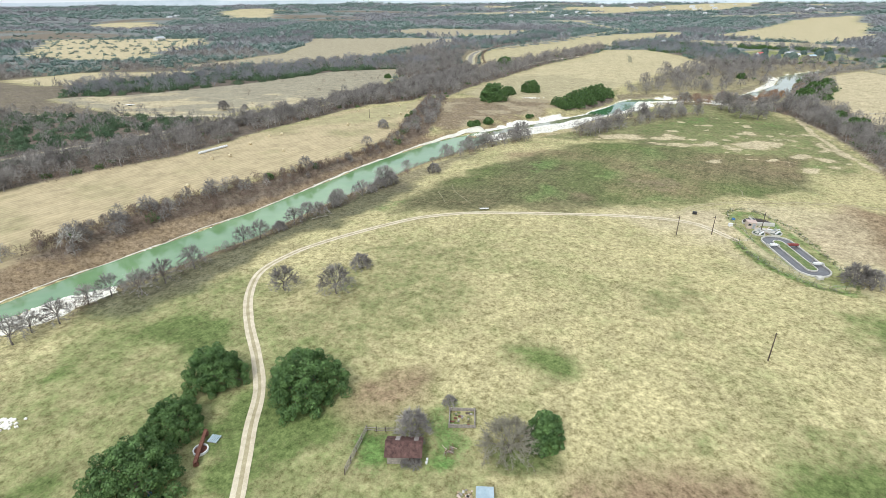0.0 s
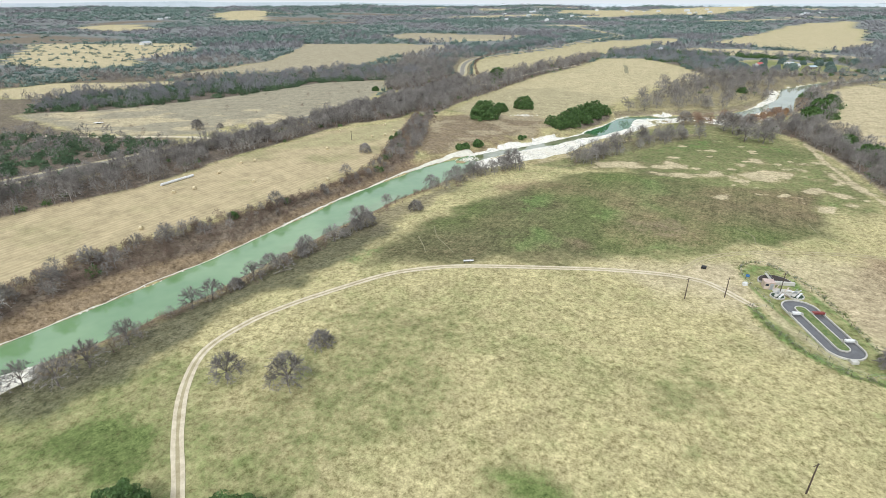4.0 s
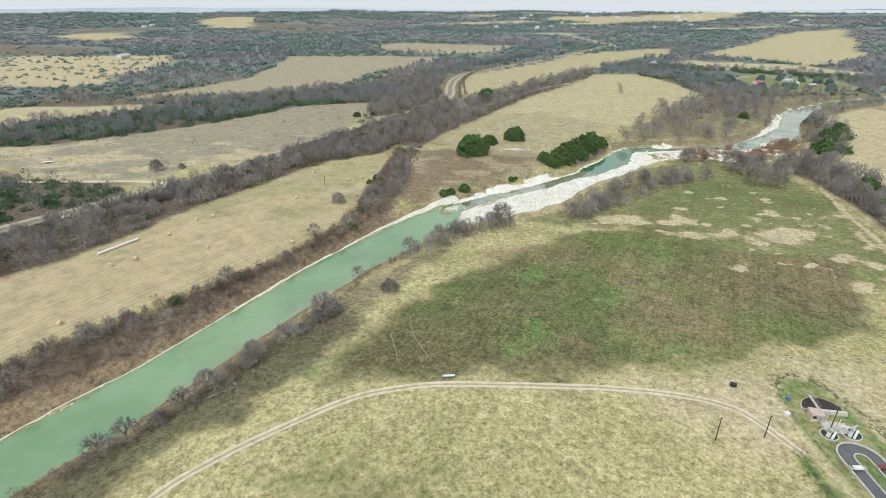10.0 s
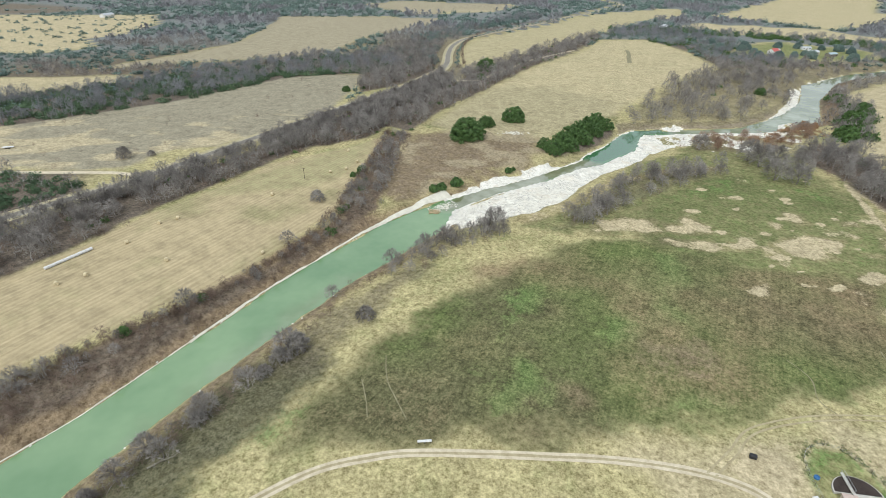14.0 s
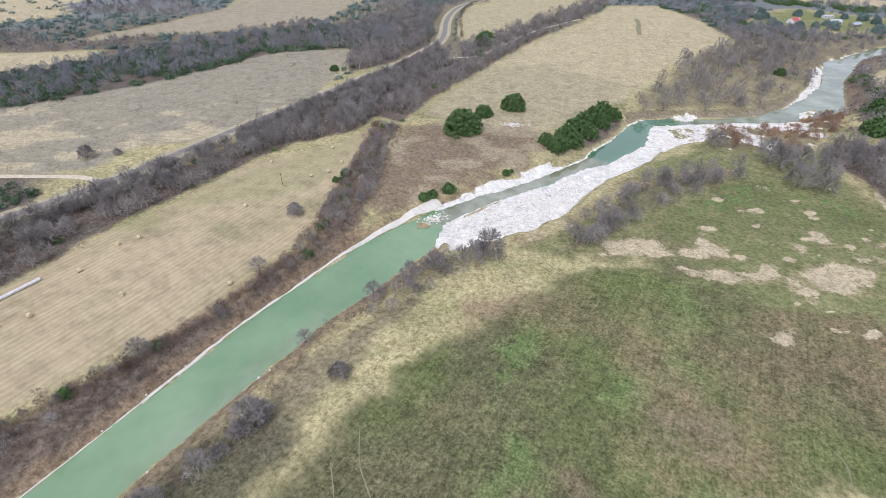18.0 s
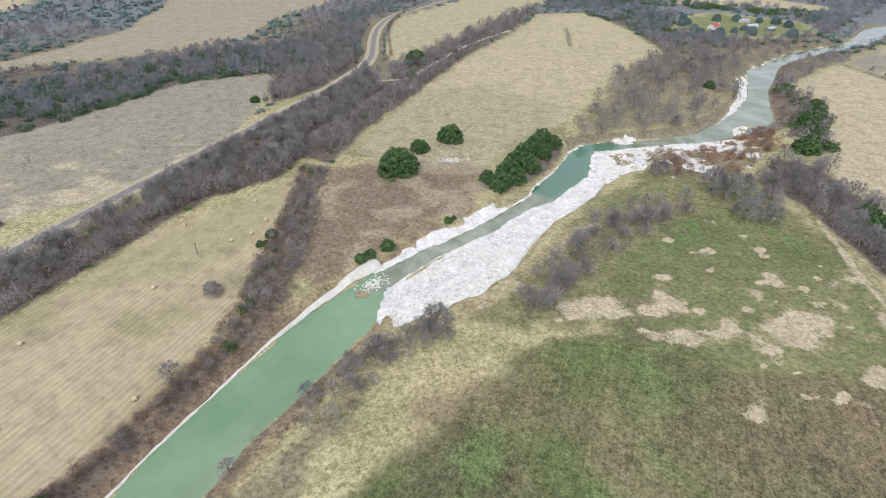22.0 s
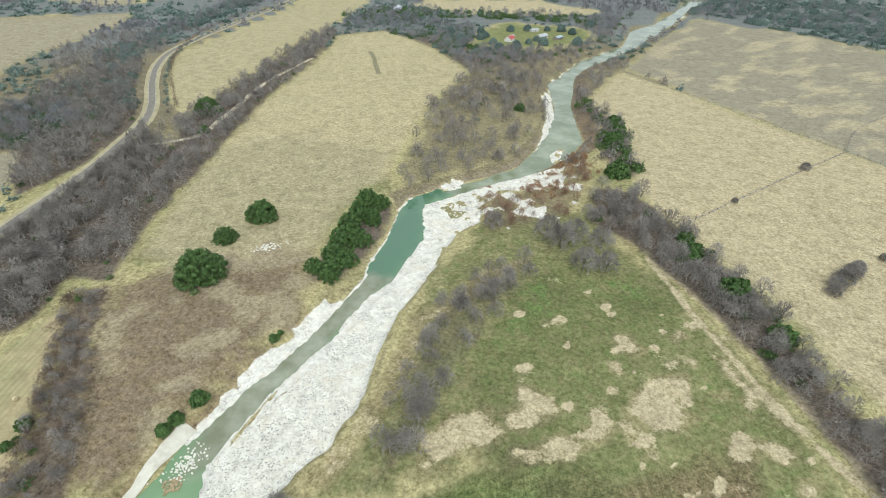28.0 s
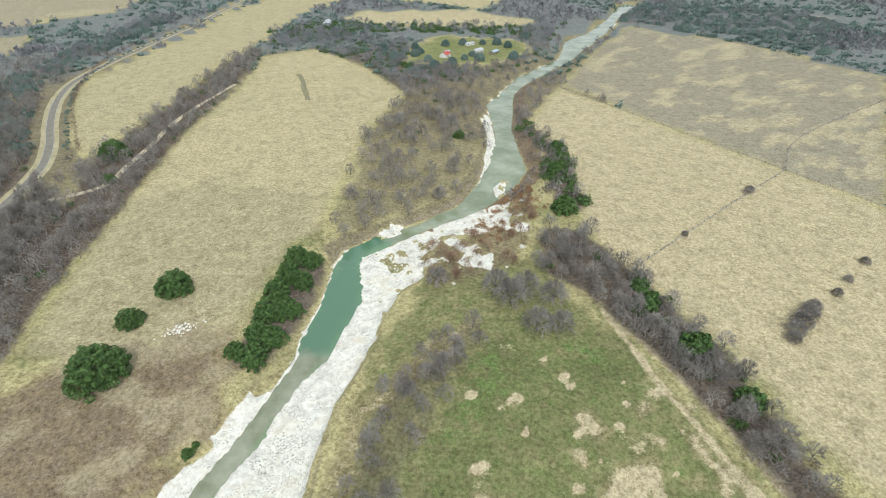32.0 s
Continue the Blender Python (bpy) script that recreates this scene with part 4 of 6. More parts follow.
def leafy_tree(seed, tall=9.0, spread=6.5, lumps=70, leaves=130, size=0.42, low=0.1, lumpy=1.0):
    """An evergreen, as trunk with limbs and a domed crown of leaves in many small clumps."""
    rng = random.Random(seed)
    trunk, crown = Shape(), Shape()
    trunk.tube([Vector((0, 0, -0.3)), Vector((0.1, 0, tall * 0.18)), Vector((0, 0.1, tall * 0.4))], [0.06 * spread, 0.05 * spread, 0.035 * spread], 7)
    phase = rng.uniform(0, 6)
    for i in range(lumps):
        a = i * 2.39996 + rng.uniform(-0.3, 0.3)
        u = (i + 0.5) / lumps
        k = 1 - u ** 0.9
        uneven = 1 + 0.10 * math.sin(3 * a + phase) + 0.07 * math.sin(7 * a + 2 * phase) + rng.uniform(-0.10, 0.08) * lumpy
        rad = spread * math.sqrt(max(0.0, 1 - k * k)) * 0.86 * uneven
        z = tall * (low + (0.88 - low) * k * rng.uniform(1 - 0.07 * lumpy ** 2, 1 + 0.06 * lumpy))
        c = Vector((math.cos(a) * rad, math.sin(a) * rad, z))
        if i % 9 == 0:
            trunk.tube([Vector((0, 0, tall * 0.22)), c * 0.5 + Vector((0, 0, tall * 0.12)), c], [0.025 * spread, 0.016 * spread, 0.005 * spread], 4)
        lump = spread * rng.uniform(0.10, 0.17) * (2.2 - 0.8 * lumpy)
        for _ in range(leaves):
            d = rand_dir(rng, 0.3)
            p = c + Vector((d.x * lump, d.y * lump, d.z * lump * 0.85)) * rng.uniform(0.82, 1.08)
            if p.z > 0.15:
                crown.leaf(p, d + rand_dir(rng) * 0.9, size * rng.uniform(0.5, 1.2), rng)
    # shaded leaves deeper in
    for _ in range(lumps * 14):
        d = rand_dir(rng, 0.4)
        d.z = abs(d.z)
        p = Vector((d.x * spread * (0.98 - 0.2 * lumpy), d.y * spread * (0.98 - 0.2 * lumpy), tall * (low + d.z * (0.96 - 0.16 * lumpy - low)))) * rng.uniform(0.82, 1.0)
        crown.leaf(p, d + rand_dir(rng) * 0.5, size * rng.uniform(1.6, 2.6), rng)
    return trunk.arrays(), crown.arrays()


def shrub_clump(seed, count, size, tri):
    """A tuft of loose leaves on a lumpy dome, for trees far off; one unit wide."""
    rng = random.Random(seed)
    s = Shape()
    for i in range(count):
        d = rand_dir(rng, 0.35)
        d.z = abs(d.z)
        lump = 0.75 + 0.35 * math.sin(d.x * 5 + seed) * math.cos(d.y * 4 + seed)
        p = Vector((d.x, d.y, d.z * size)) * lump * rng.uniform(0.75, 1.05)
        n = len(s.v)
        q = [p + rand_dir(rng) * tri * rng.uniform(0.6, 1.3) for _ in range(3)]
        s.v += q
        s.f.append((n, n + 1, n + 2))
    return s.arrays()


def scatter(shape, per_ha, seed, margin=0.0, clear=2.0):
    """Random places inside an outline, off the water and the road."""
    rng = np.random.RandomState(seed)
    p = np.array(shape, float)
    lo, hi = p.min(0), p.max(0)
    n = int((hi[0] - lo[0]) * (hi[1] - lo[1]) / 1e4 * per_ha)
    q = lo + rng.rand(n, 2) * (hi - lo)
    keep = (away(q[:, 0], q[:, 1], shape) < -margin + rng.rand(n) * 3) & (away(q[:, 0], q[:, 1], RIVER) > clear) & (away(q[:, 0], q[:, 1], ROAD, False) > 9)
    keep &= away(q[:, 0], q[:, 1], ROCKS[0]) > 1
    return q[keep]


def spread_out(name, template, places, sizes, material, seed, label, category, flat=1.0):
    """Many copies of a shape joined into one mesh."""
    v, f = template
    rng = np.random.RandomState(seed)
    n = len(places)
    a = rng.rand(n) * 6.283
    ca, sa = np.cos(a)[:, None], np.sin(a)[:, None]
    s = np.asarray(sizes)[:, None]
    x = (v[None, :, 0] * ca - v[None, :, 1] * sa) * s + places[:, 0:1]
    y = (v[None, :, 0] * sa + v[None, :, 1] * ca) * s + places[:, 1:2]
    z = v[None, :, 2] * s * flat * rng.uniform(0.8, 1.2, (n, 1)) + height(places[:, 0], places[:, 1])[:, None]
    allv = np.stack([x, y, z], -1).reshape(-1, 3)
    allf = (f[None] + (np.arange(n) * len(v))[:, None, None]).reshape(-1, 3)
    return mesh_np(name, allv, allf, material)


WOOD_TREES = [bare_tree(s, 8.6, 4.3, 6, 56, 13, 0.058, 1, 0.16, 0.12, True) for s in (1, 2, 3)]
BRUSH = [bare_tree(s, 3.0, 2.0, 3, 16, 8, 0.045, 3, 0.06, 0.2, True) for s in (11, 12)]
FAR_TREES = [bare_tree(s, 8.6, 4.5, 3, 28, 9, 0.12, 1, 0.16, 0.12, True) for s in (4, 5, 6)]
GREEN_FAR = [shrub_clump(s, 210, 0.85, 0.165) for s in (21, 22)]


def both(t):
    (a, b), (c, d) = t
    return np.concatenate([a, c]), np.concatenate([b, d + len(a)])


def joined(meshes, name, material):
    vs, fs, n = [], [], 0
    for me in meshes:
        v = np.empty(len(me.vertices) * 3, np.float32)
        me.vertices.foreach_get("co", v)
        t = np.empty(len(me.loops), np.int32)
        me.loops.foreach_get("vertex_index", t)
        vs.append(v.reshape(-1, 3)), fs.append(t.reshape(-1, 3) + n)
        n += len(me.vertices)
        bpy.data.meshes.remove(me)
    return mesh_np(name, np.concatenate(vs), np.concatenate(fs), material)


def woodland(outline, per_ha, seed, label, size=(0.7, 1.25), material=None, brush=0.0, green=0.0, clear=2.5, green_size=(1.6, 3.4), leaf=None, far=False):
    """A stretch of wood as stuff: bare trees, brush below them and evergreens between."""
    rng = np.random.RandomState(seed)
    material = material or TWIG
    where = scatter(outline, per_ha, seed, 1.0, clear)
    pick = rng.randint(0, 3, len(where))
    kinds = [spread_out("w", both((FAR_TREES if far else WOOD_TREES)[k]), where[pick == k], rng.uniform(*size, (pick == k).sum()), material, seed + k, "", "") for k in range(3) if (pick == k).any()]
    if kinds:
        tagged(new("woodland", joined(kinds, "woodland", material)), label, "trees", kind="stuff")
    if brush:
        low = scatter(outline, per_ha * brush, seed + 40, 0.0, 1.0)
        pick = rng.randint(0, 2, len(low))
        kinds = [spread_out("w", both(BRUSH[k]), low[pick == k], rng.uniform(0.5, 1.2, (pick == k).sum()), TWIG_BROWN, seed + 9 + k, "", "") for k in range(2) if (pick == k).any()]
        tagged(new("brushwood", joined(kinds, "brushwood", TWIG_BROWN)), "brown leafless brush beneath the trees", "brush", kind="stuff")
    if green:
        low = scatter(outline, per_ha * green, seed + 80, 0.0, clear)
        pick = rng.randint(0, 2, len(low))
        kinds = [spread_out("w", GREEN_FAR[k], low[pick == k], rng.uniform(*green_size, (pick == k).sum()), leaf or LEAF, seed + 19 + k, "", "") for k in range(2) if (pick == k).any()]
        if kinds:
            tagged(new("evergreen_thicket", joined(kinds, "evergreen_thicket", leaf or LEAF)), "dark green cedars and oaks among bare trees", "trees", kind="stuff")


woodland(BELT_A, 270, 100, "belt of leafless grey trees beside the hay field", brush=1.2, green=0.06)
woodland(BELT_B, 220, 110, "broad belt of leafless grey trees along the road", brush=0.8, green=0.06, far=True)
woodland(WOODS_NW, 190, 120, "leafless brown wood beside the road", brush=0.6, green=0.15, far=True)
woodland([p for p in BANK_WOOD if p[1] < 345], 110, 130, "leafless brown brush on the steep river bank", (0.25, 0.6), TWIG_BROWN, brush=7.0, green=0.06, clear=5)
woodland([(-26, 318), (-23, 350), (-16, 390), (-14, 445), (4, 440), (-2, 400), (-5, 350), (-8, 330)], 420, 132, "leafless grey hedge above the hay field", (0.35, 0.75), brush=0.8, green=0.08, clear=5)
woodland(POINT_WOOD, 78, 140, "open leafless wood on a bend of the river", (0.85, 1.35), brush=0.3, green=0.03)
woodland(EAST_HEDGE, 270, 150, "thick leafless hedgerow between two fields", (0.7, 1.2), brush=1.0, green=0.05, green_size=(2.5, 4.5))
woodland(RUSSET, 190, 160, "leafless reddish brown trees on the river bend", (0.4, 0.8), material=TWIG_RUST, brush=0.8)
woodland(BANK_SHRUB, 240, 170, "leafless grey shrubs along the river terrace", (0.65, 1.1), brush=0.6)
woodland(BANK_SHRUB_B, 480, 175, "leafless grey shrubs above the water", (0.45, 0.8), brush=0.5)
woodland(NEAR_SHRUB, 60, 178, "low leafless trees along the near river bank", (0.3, 0.5), brush=4)
woodland(EAST_GREEN, 70, 180, "leafless trees among evergreens on the river bank", green=1.6, green_size=(3.5, 6.5))
woodland(CEDAR_NW, 55, 190, "leafless trees among dark cedars", green=5.0, green_size=(2.0, 4.4), leaf=CEDAR_LEAF, far=True)
woodland(HEDGE_N, 130, 200, "broad hedge of leafless trees and cedars", brush=0.1, green=1.3, green_size=(3.2, 6), leaf=CEDAR_LEAF, far=True, material=HAZED_TWIG)
woodland(FARM_WOOD, 100, 205, "leafless wood behind the farm", brush=0.3, green=0.35, green_size=(3, 5.5), far=True, material=HAZED_TWIG)
woodland(UP_HEDGE, 110, 210, "leafless trees along the upper river", brush=0.5, green=0.15, far=True, material=HAZED_TWIG)
woodland(UP_LEFT, 110, 212, "leafless trees on the upper bank", brush=0.5, green=0.2, green_size=(3, 5), far=True, material=HAZED_TWIG)
woodland(NE_WOOD, 40, 215, "grey-green cedar wood beyond the fields", green=1.4, green_size=(4.5, 8), leaf=LEAF_HAZED, far=True, material=HAZED_TWIG)
woodland([(-13, 917), (44, 1000), (106, 1119), (205, 1267), (240, 1238), (108, 1040), (40, 912), (22, 783), (20, 700), (0, 800)], 60, 220, "leafless trees and cedars beside the road", green=2.0, green_size=(4, 7), leaf=LEAF_HAZED, far=True, material=HAZED_TWIG)
woodland([(311, 1033), (415, 1082), (484, 994), (609, 896), (653, 845), (601, 798), (521, 891), (426, 959), (360, 954), (317, 954)], 60, 224, "trees and cedars round the farm", green=1.5, green_size=(3.5, 6.5), far=True, material=HAZED_TWIG)
woodland([(-150, 130), (-128, 168), (-114, 192), (-100, 207), (-88, 220), (-84, 212), (-96, 196), (-108, 178), (-122, 150), (-142, 118)], 150, 134, "leafless grey trees along the high river bank", (0.4, 0.85), brush=0.8, clear=6)
# hedge on the near side of the road, and a row of small trees further up it
rr = np.random.RandomState(75)
side_line = smooth_line([(-175, 285), (-146, 322), (-126, 352), (-99, 403), (-68, 461), (-33, 521), (-4, 570), (16, 612)], 0.6)
sp = np.array([(p.x, p.y) for p in side_line])
w = sp[rr.randint(0, len(sp), 330)] + rr.normal(0, 1.4, (330, 2)) + (0.8, -0.6)
tagged(new("road_hedge", joined([spread_out("w", both(BRUSH[k]), w[k::2], rr.uniform(1.0, 1.8, len(w[k::2])), TWIG, 76 + k, "", "") for k in (0, 1)] + [spread_out("w", both(WOOD_TREES[k]), w[k::4] + (2, -1.5), rr.uniform(0.6, 0.95, len(w[k::4])), TWIG, 78 + k, "", "") for k in (0, 1)], "road_hedge", TWIG)), "leafless hedge along the road", "hedge", kind="stuff")
row = np.array([(p.x, p.y) for p in smooth_line([(47, 698), (52, 772), (66, 876), (104, 966), (191, 1095), (296, 1214)], 9)])
row = row + rr.normal(0, 1.2, row.shape)
tagged(new("roadside_trees", spread_out("roadside_trees", shrub_clump(44, 130, 0.9, 0.2), row, rr.uniform(1.6, 3.4, len(row)), LEAF_HAZED, 79, "", "")), "row of small grey-green trees beside the road", "trees", kind="stuff")
# brush grown up along the field fences
lines_b = [[(270, 359), (319, 364), (394, 371), (445, 375)], [(457, 599), (459, 533), (457, 467), (455, 419), (450, 379), (446, 330)], [(449, 377), (524, 400), (684, 402)]]
fw = np.concatenate([np.array([(p.x, p.y) for p in smooth_line(q, 2.2)]) for q in lines_b])
fw = (fw + rr.normal(0, 0.5, fw.shape))[rr.rand(len(fw)) < 0.8]
tagged(new("fence_brush", spread_out("fence_brush", both(BRUSH[1]), fw, rr.uniform(0.18, 0.5, len(fw)), TWIG_BROWN, 92, "", "")), "low brown brush grown along the field fences", "brush", kind="stuff")
# small dead shrubs and tufts on the brown slope
w = scatter(BROWN_SLOPE, 190, 94)
tagged(new("slope_tufts", joined([spread_out("w", both(BRUSH[k]), w[k::2], rr.uniform(0.10, 0.34, len(w[k::2])), TWIG_BROWN if k else TWIG_PALE, 95 + k, "", "") for k in (0, 1)], "slope_tufts", TWIG_BROWN)), "dry brown tufts and dead shrubs on the slope", "shrubs", kind="stuff")
# hedge along the top of the river bank, and low brush on its slope
hedge_line = smooth_line([(-132, 158), (-118, 182), (-110, 195), (-101, 206), (-89, 219), (-79, 231), (-65, 246), (-48, 270), (-36, 292), (-27, 318), (-22, 350), (-15, 390), (-11, 440)], 0.6)
hr = np.random.RandomState(71)
hp = np.array([(p.x, p.y) for p in hedge_line])
w = hp[hr.randint(0, len(hp), 480)] + hr.normal(0, 1.4, (480, 2))
pieces = [spread_out("w", both(BRUSH[k]), w[k::2], hr.uniform(0.5, 1.25, len(w[k::2])), TWIG_BROWN, 72 + k, "", "") for k in (0, 1)]
w = hp[hr.randint(0, len(hp), 950)] + np.column_stack([hr.uniform(2, 16, 950), -hr.uniform(0.5, 9, 950)])
w = w[away(w[:, 0], w[:, 1], RIVER) > 1.5]
pieces += [spread_out("w", both(BRUSH[k]), w[k::2], hr.uniform(0.2, 0.6, len(w[k::2])), TWIG_BROWN, 76 + k, "", "") for k in (0, 1)]
tagged(new("bank_hedge", joined(pieces, "bank_hedge", TWIG_BROWN)), "dark brown leafless hedge along the river bank", "hedge", kind="stuff")
w = hp[hr.randint(0, len(hp), 120)] + hr.normal(0, 2.0, (120, 2)) + (1.5, -1.0)
tagged(new("hedge_trees", spread_out("hedge_trees", both(WOOD_TREES[1]), w, hr.uniform(0.18, 0.55, 120), TWIG, 79, "", "")), "small grey leafless trees in the bank hedge", "trees", kind="stuff")
# brush on the near bank
bank_line = smooth_line([(-98, 108), (-90, 130), (-80, 148), (-66, 165), (-52, 180), (-42, 198), (-32, 216), (-22, 235), (-10, 258), (4, 276), (14, 288)], 0.6)
bp = np.array([(p.x, p.y) for p in bank_line])
w = bp[hr.randint(0, len(bp), 300)] + hr.normal(0, 2.2, (300, 2))
w = w[away(w[:, 0], w[:, 1], RIVER) > 1.0]
tagged(new("bank_brush", joined([spread_out("w", both(BRUSH[k]), w[k::2], hr.uniform(0.25, 0.85, len(w[k::2])), TWIG_BROWN, 84 + k, "", "") for k in (0, 1)], "bank_brush", TWIG_BROWN)), "brown leafless brush on the near bank", "brush", kind="stuff")
# drift brush on the limestone
p2 = np.array([(20 + 110 * a, 300 + 100 * a) for a in hr.rand(60)]) + hr.normal(0, 9, (60, 2))
p2 = p2[(away(p2[:, 0], p2[:, 1], ROCKS[0]) < -1)]
tagged(new("drift_brush", joined([spread_out("w", both(BRUSH[0]), p2, hr.uniform(0.12, 0.32, len(p2)), TWIG_BROWN, 87, "", "")], "drift_brush", TWIG_BROWN)), "drifted twigs caught on the limestone", "brush", kind="stuff")
bend = [(173, 414), (183, 441), (204, 442), (239, 453), (276, 455), (268, 429), (245, 408), (215, 405), (185, 404)]
w = scatter(bend, 260, 197, 0, 1)
tagged(new("bend_brush", joined([spread_out("w", both(BRUSH[k]), w[k::2], hr.uniform(0.3, 1.0, len(w[k::2])), TWIG_RUST, 198 + k, "", "") for k in (0, 1)], "bend_brush", TWIG_RUST)), "reddish brown brush and drift on the gravel", "brush", kind="stuff")
w = scatter([(292, 462), (315, 478), (358, 548), (366, 542), (332, 478), (300, 452)], 300, 192, 0, 1)
tagged(new("bank_brush", spread_out("bank_brush", both(BRUSH[0]), w, hr.uniform(0.4, 1.0, len(w)), TWIG_RUST, 193, "", "")), "reddish brown brush on the steep upper bank", "brush", kind="stuff")
where = scatter([(222, 438), (245, 450), (272, 458), (292, 458), (290, 440), (270, 428), (245, 416), (222, 418)], 420, 195, 0, 1)
tagged(new("russet_scrub", joined([spread_out("w", shrub_clump(23, 300, 1.0, 0.12), where, np.random.RandomState(5).uniform(0.8, 2.6, len(where)), RUST_LEAF, 196, "", "")], "russet_scrub", RUST_LEAF)), "rust-brown scrub on the gravel of the bend", "brush", kind="stuff")

# far country: woods broken by open ground, out to the hills
rng = np.random.RandomState(500)


def far_places(n, r0, r1, seed):
    rng = np.random.RandomState(seed)
    a = np.radians(rng.uniform(-58, 88, n))
    r = np.sqrt(rng.uniform(r0 * r0, r1 * r1, n))
    q = np.stack([60 + r * np.sin(a), 240 + r * np.cos(a)], -1)
    keep = away(q[:, 0], q[:, 1], ROAD, False) > 14
    keep &= away(q[:, 0], q[:, 1], RIVER) > 4
    for s in [HAY_FIELD, BRUSH_PASTURE, STRAW_FIELD, BIG_FIELD, PALE_FIELD, EAST_FIELD, GREY_FIELD, GLADE, BELT_A, BELT_B, POINT_WOOD, CEDAR_NW, EAST_HEDGE] + FAR_FIELDS:
        keep &= away(q[:, 0], q[:, 1], s) > 1.5
    open_land = (fbm(q[:, 0], q[:, 1] * 1.6, 420, 3, 77) > 0.615) & (np.hypot(q[:, 0], q[:, 1]) > 1000)
    return q[keep & ~(open_land & (rng.rand(n) < 0.93))]


for k, (n, r0, r1, lo, hi) in enumerate(((6500, 300, 800, 0.8, 1.25), (9000, 800, 1500, 1.2, 1.8))):
    q = far_places(n, r0, r1, 600 + k)
    green = fbm(q[:, 0], q[:, 1], 130, 3, 55) + (q[:, 0] < 0) * 0.05 > 0.47
    grey_q, green_q = q[~green], q[green]
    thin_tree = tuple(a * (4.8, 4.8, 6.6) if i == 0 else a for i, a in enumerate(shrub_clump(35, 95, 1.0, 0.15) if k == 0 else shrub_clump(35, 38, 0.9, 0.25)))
    tagged(new("woodland", spread_out("woodland", thin_tree, grey_q, rng.uniform(lo, hi, len(grey_q)), TWIG if k == 0 else HAZED_TWIG, 610 + k, "", "")), "leafless grey woods stretching into the distance", "trees", kind="stuff")
    tagged(new("evergreen_wood", spread_out("evergreen_wood", shrub_clump(33, 44, 0.9, 0.3), green_q, rng.uniform(lo * 3.0, hi * 4.5, len(green_q)), LEAF_HAZED, 620 + k, "", "")), "distant cedar woods, their green greyed for haze", "trees", kind="stuff")
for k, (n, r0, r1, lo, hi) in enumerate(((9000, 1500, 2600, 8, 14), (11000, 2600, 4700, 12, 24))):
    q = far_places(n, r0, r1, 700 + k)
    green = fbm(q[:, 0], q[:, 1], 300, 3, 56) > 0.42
    for m, material, label in ((green, LEAF_HAZED, "woods far off, their green greyed for haze"), (~green, HAZED_TWIG, "leafless woods far off, greyed for haze")):
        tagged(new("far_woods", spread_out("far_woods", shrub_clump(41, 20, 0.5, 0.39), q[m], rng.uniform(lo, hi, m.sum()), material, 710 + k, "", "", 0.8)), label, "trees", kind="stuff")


# loose shrubs on the scrub pasture far off
w = scatter(FAR_FIELDS[3], 14, 900)
tagged(new("scrub", spread_out("scrub", shrub_clump(43, 60, 0.8, 0.25), w, rng.uniform(2, 6, len(w)), LEAF_HAZED, 901, "", "")), "dark shrubs dotted over a tan pasture", "shrubs", kind="stuff")
w = scatter(BRUSH_PASTURE, 9, 902)
tagged(new("scrub", spread_out("scrub", both(BRUSH[0]), w, rng.uniform(0.4, 1.1, len(w)), TWIG_BROWN, 903, "", "")), "low brown shrubs in the pasture", "shrubs", kind="stuff")


# single trees
def tree_thing(name, template, leaf, label, category, group=""):
    thing = empty(name, pose(0, 0, 0), label, category, group)
    (tv, tf), (cv, cf) = template
    part("trunk", mesh_np("trunk", tv, tf, BARK, True), BARK, thing)
    part("crown", mesh_np("crown", cv, cf, leaf), leaf, thing)
    return thing


def stand(thing, places, first=True):
    """Puts a thing at the first place and copies of it at the rest: x, y, turn, size."""
    for i, (x, y, turn, size) in enumerate(places):
        m = pose(x, y, float(height(x, y)), 0, 0, turn) @ Matrix.Scale(size, 4)
        if i == 0:
            thing.matrix_basis = m
        else:
            o = copy_thing(thing, Matrix.Identity(4))
            o.matrix_basis = m


stand(tree_thing("live_oak", leafy_tree(201, 11.0, 8.6, 120, 300, 0.26, 0.02, 1.5), LEAF, "broad dark green live oak in the meadow", "tree", "live oaks"),
      [(-27.2, 82.2, 0, 0.92), (-47, 86.6, 100, 0.75), (-49.5, 60.5, 200, 0.86), (-49, 73, 300, 0.62)])
stand(tree_thing("cedar_tree", leafy_tree(205, 7.8, 3.4, 70, 170, 0.24, 0.02), LEAF, "upright dark green cedar beside a bare bush", "tree"), [(17.6, 68.6, 50, 1.0)])
stand(tree_thing("live_oak", leafy_tree(202, 12.0, 10.0, 110, 200, 0.38, 0.02, 1.5), LEAF, "rounded dark green live oak on open ground", "tree", "live oaks"),
      [(77, 470, 0, 0.88), (56, 456, 80, 0.62), (41, 429, 160, 1.18), (75, 662, 30, 1.1), (66, 618, 60, 0.5), (303, 553, 90, 0.5), (-56, 567, 10, 0.4)])
stand(tree_thing("live_oak", leafy_tree(203, 10.0, 6.5, 70, 160, 0.34, 0.03, 1.5), LEAF, "dark green oak in a dense grove above the pool", "tree", "grove of oaks"),
      [(93, 405, 0, 0.95), (99, 416, 90, 1.0), (107, 428, 180, 1.05), (116, 440, 270, 1.0), (125, 450, 45, 1.05), (134, 462, 135, 1.0), (104, 412, 200, 0.9), (116, 426, 70, 0.95), (129, 443, 10, 0.9), (140, 457, 100, 0.85), (88, 412, 20, 0.7)])
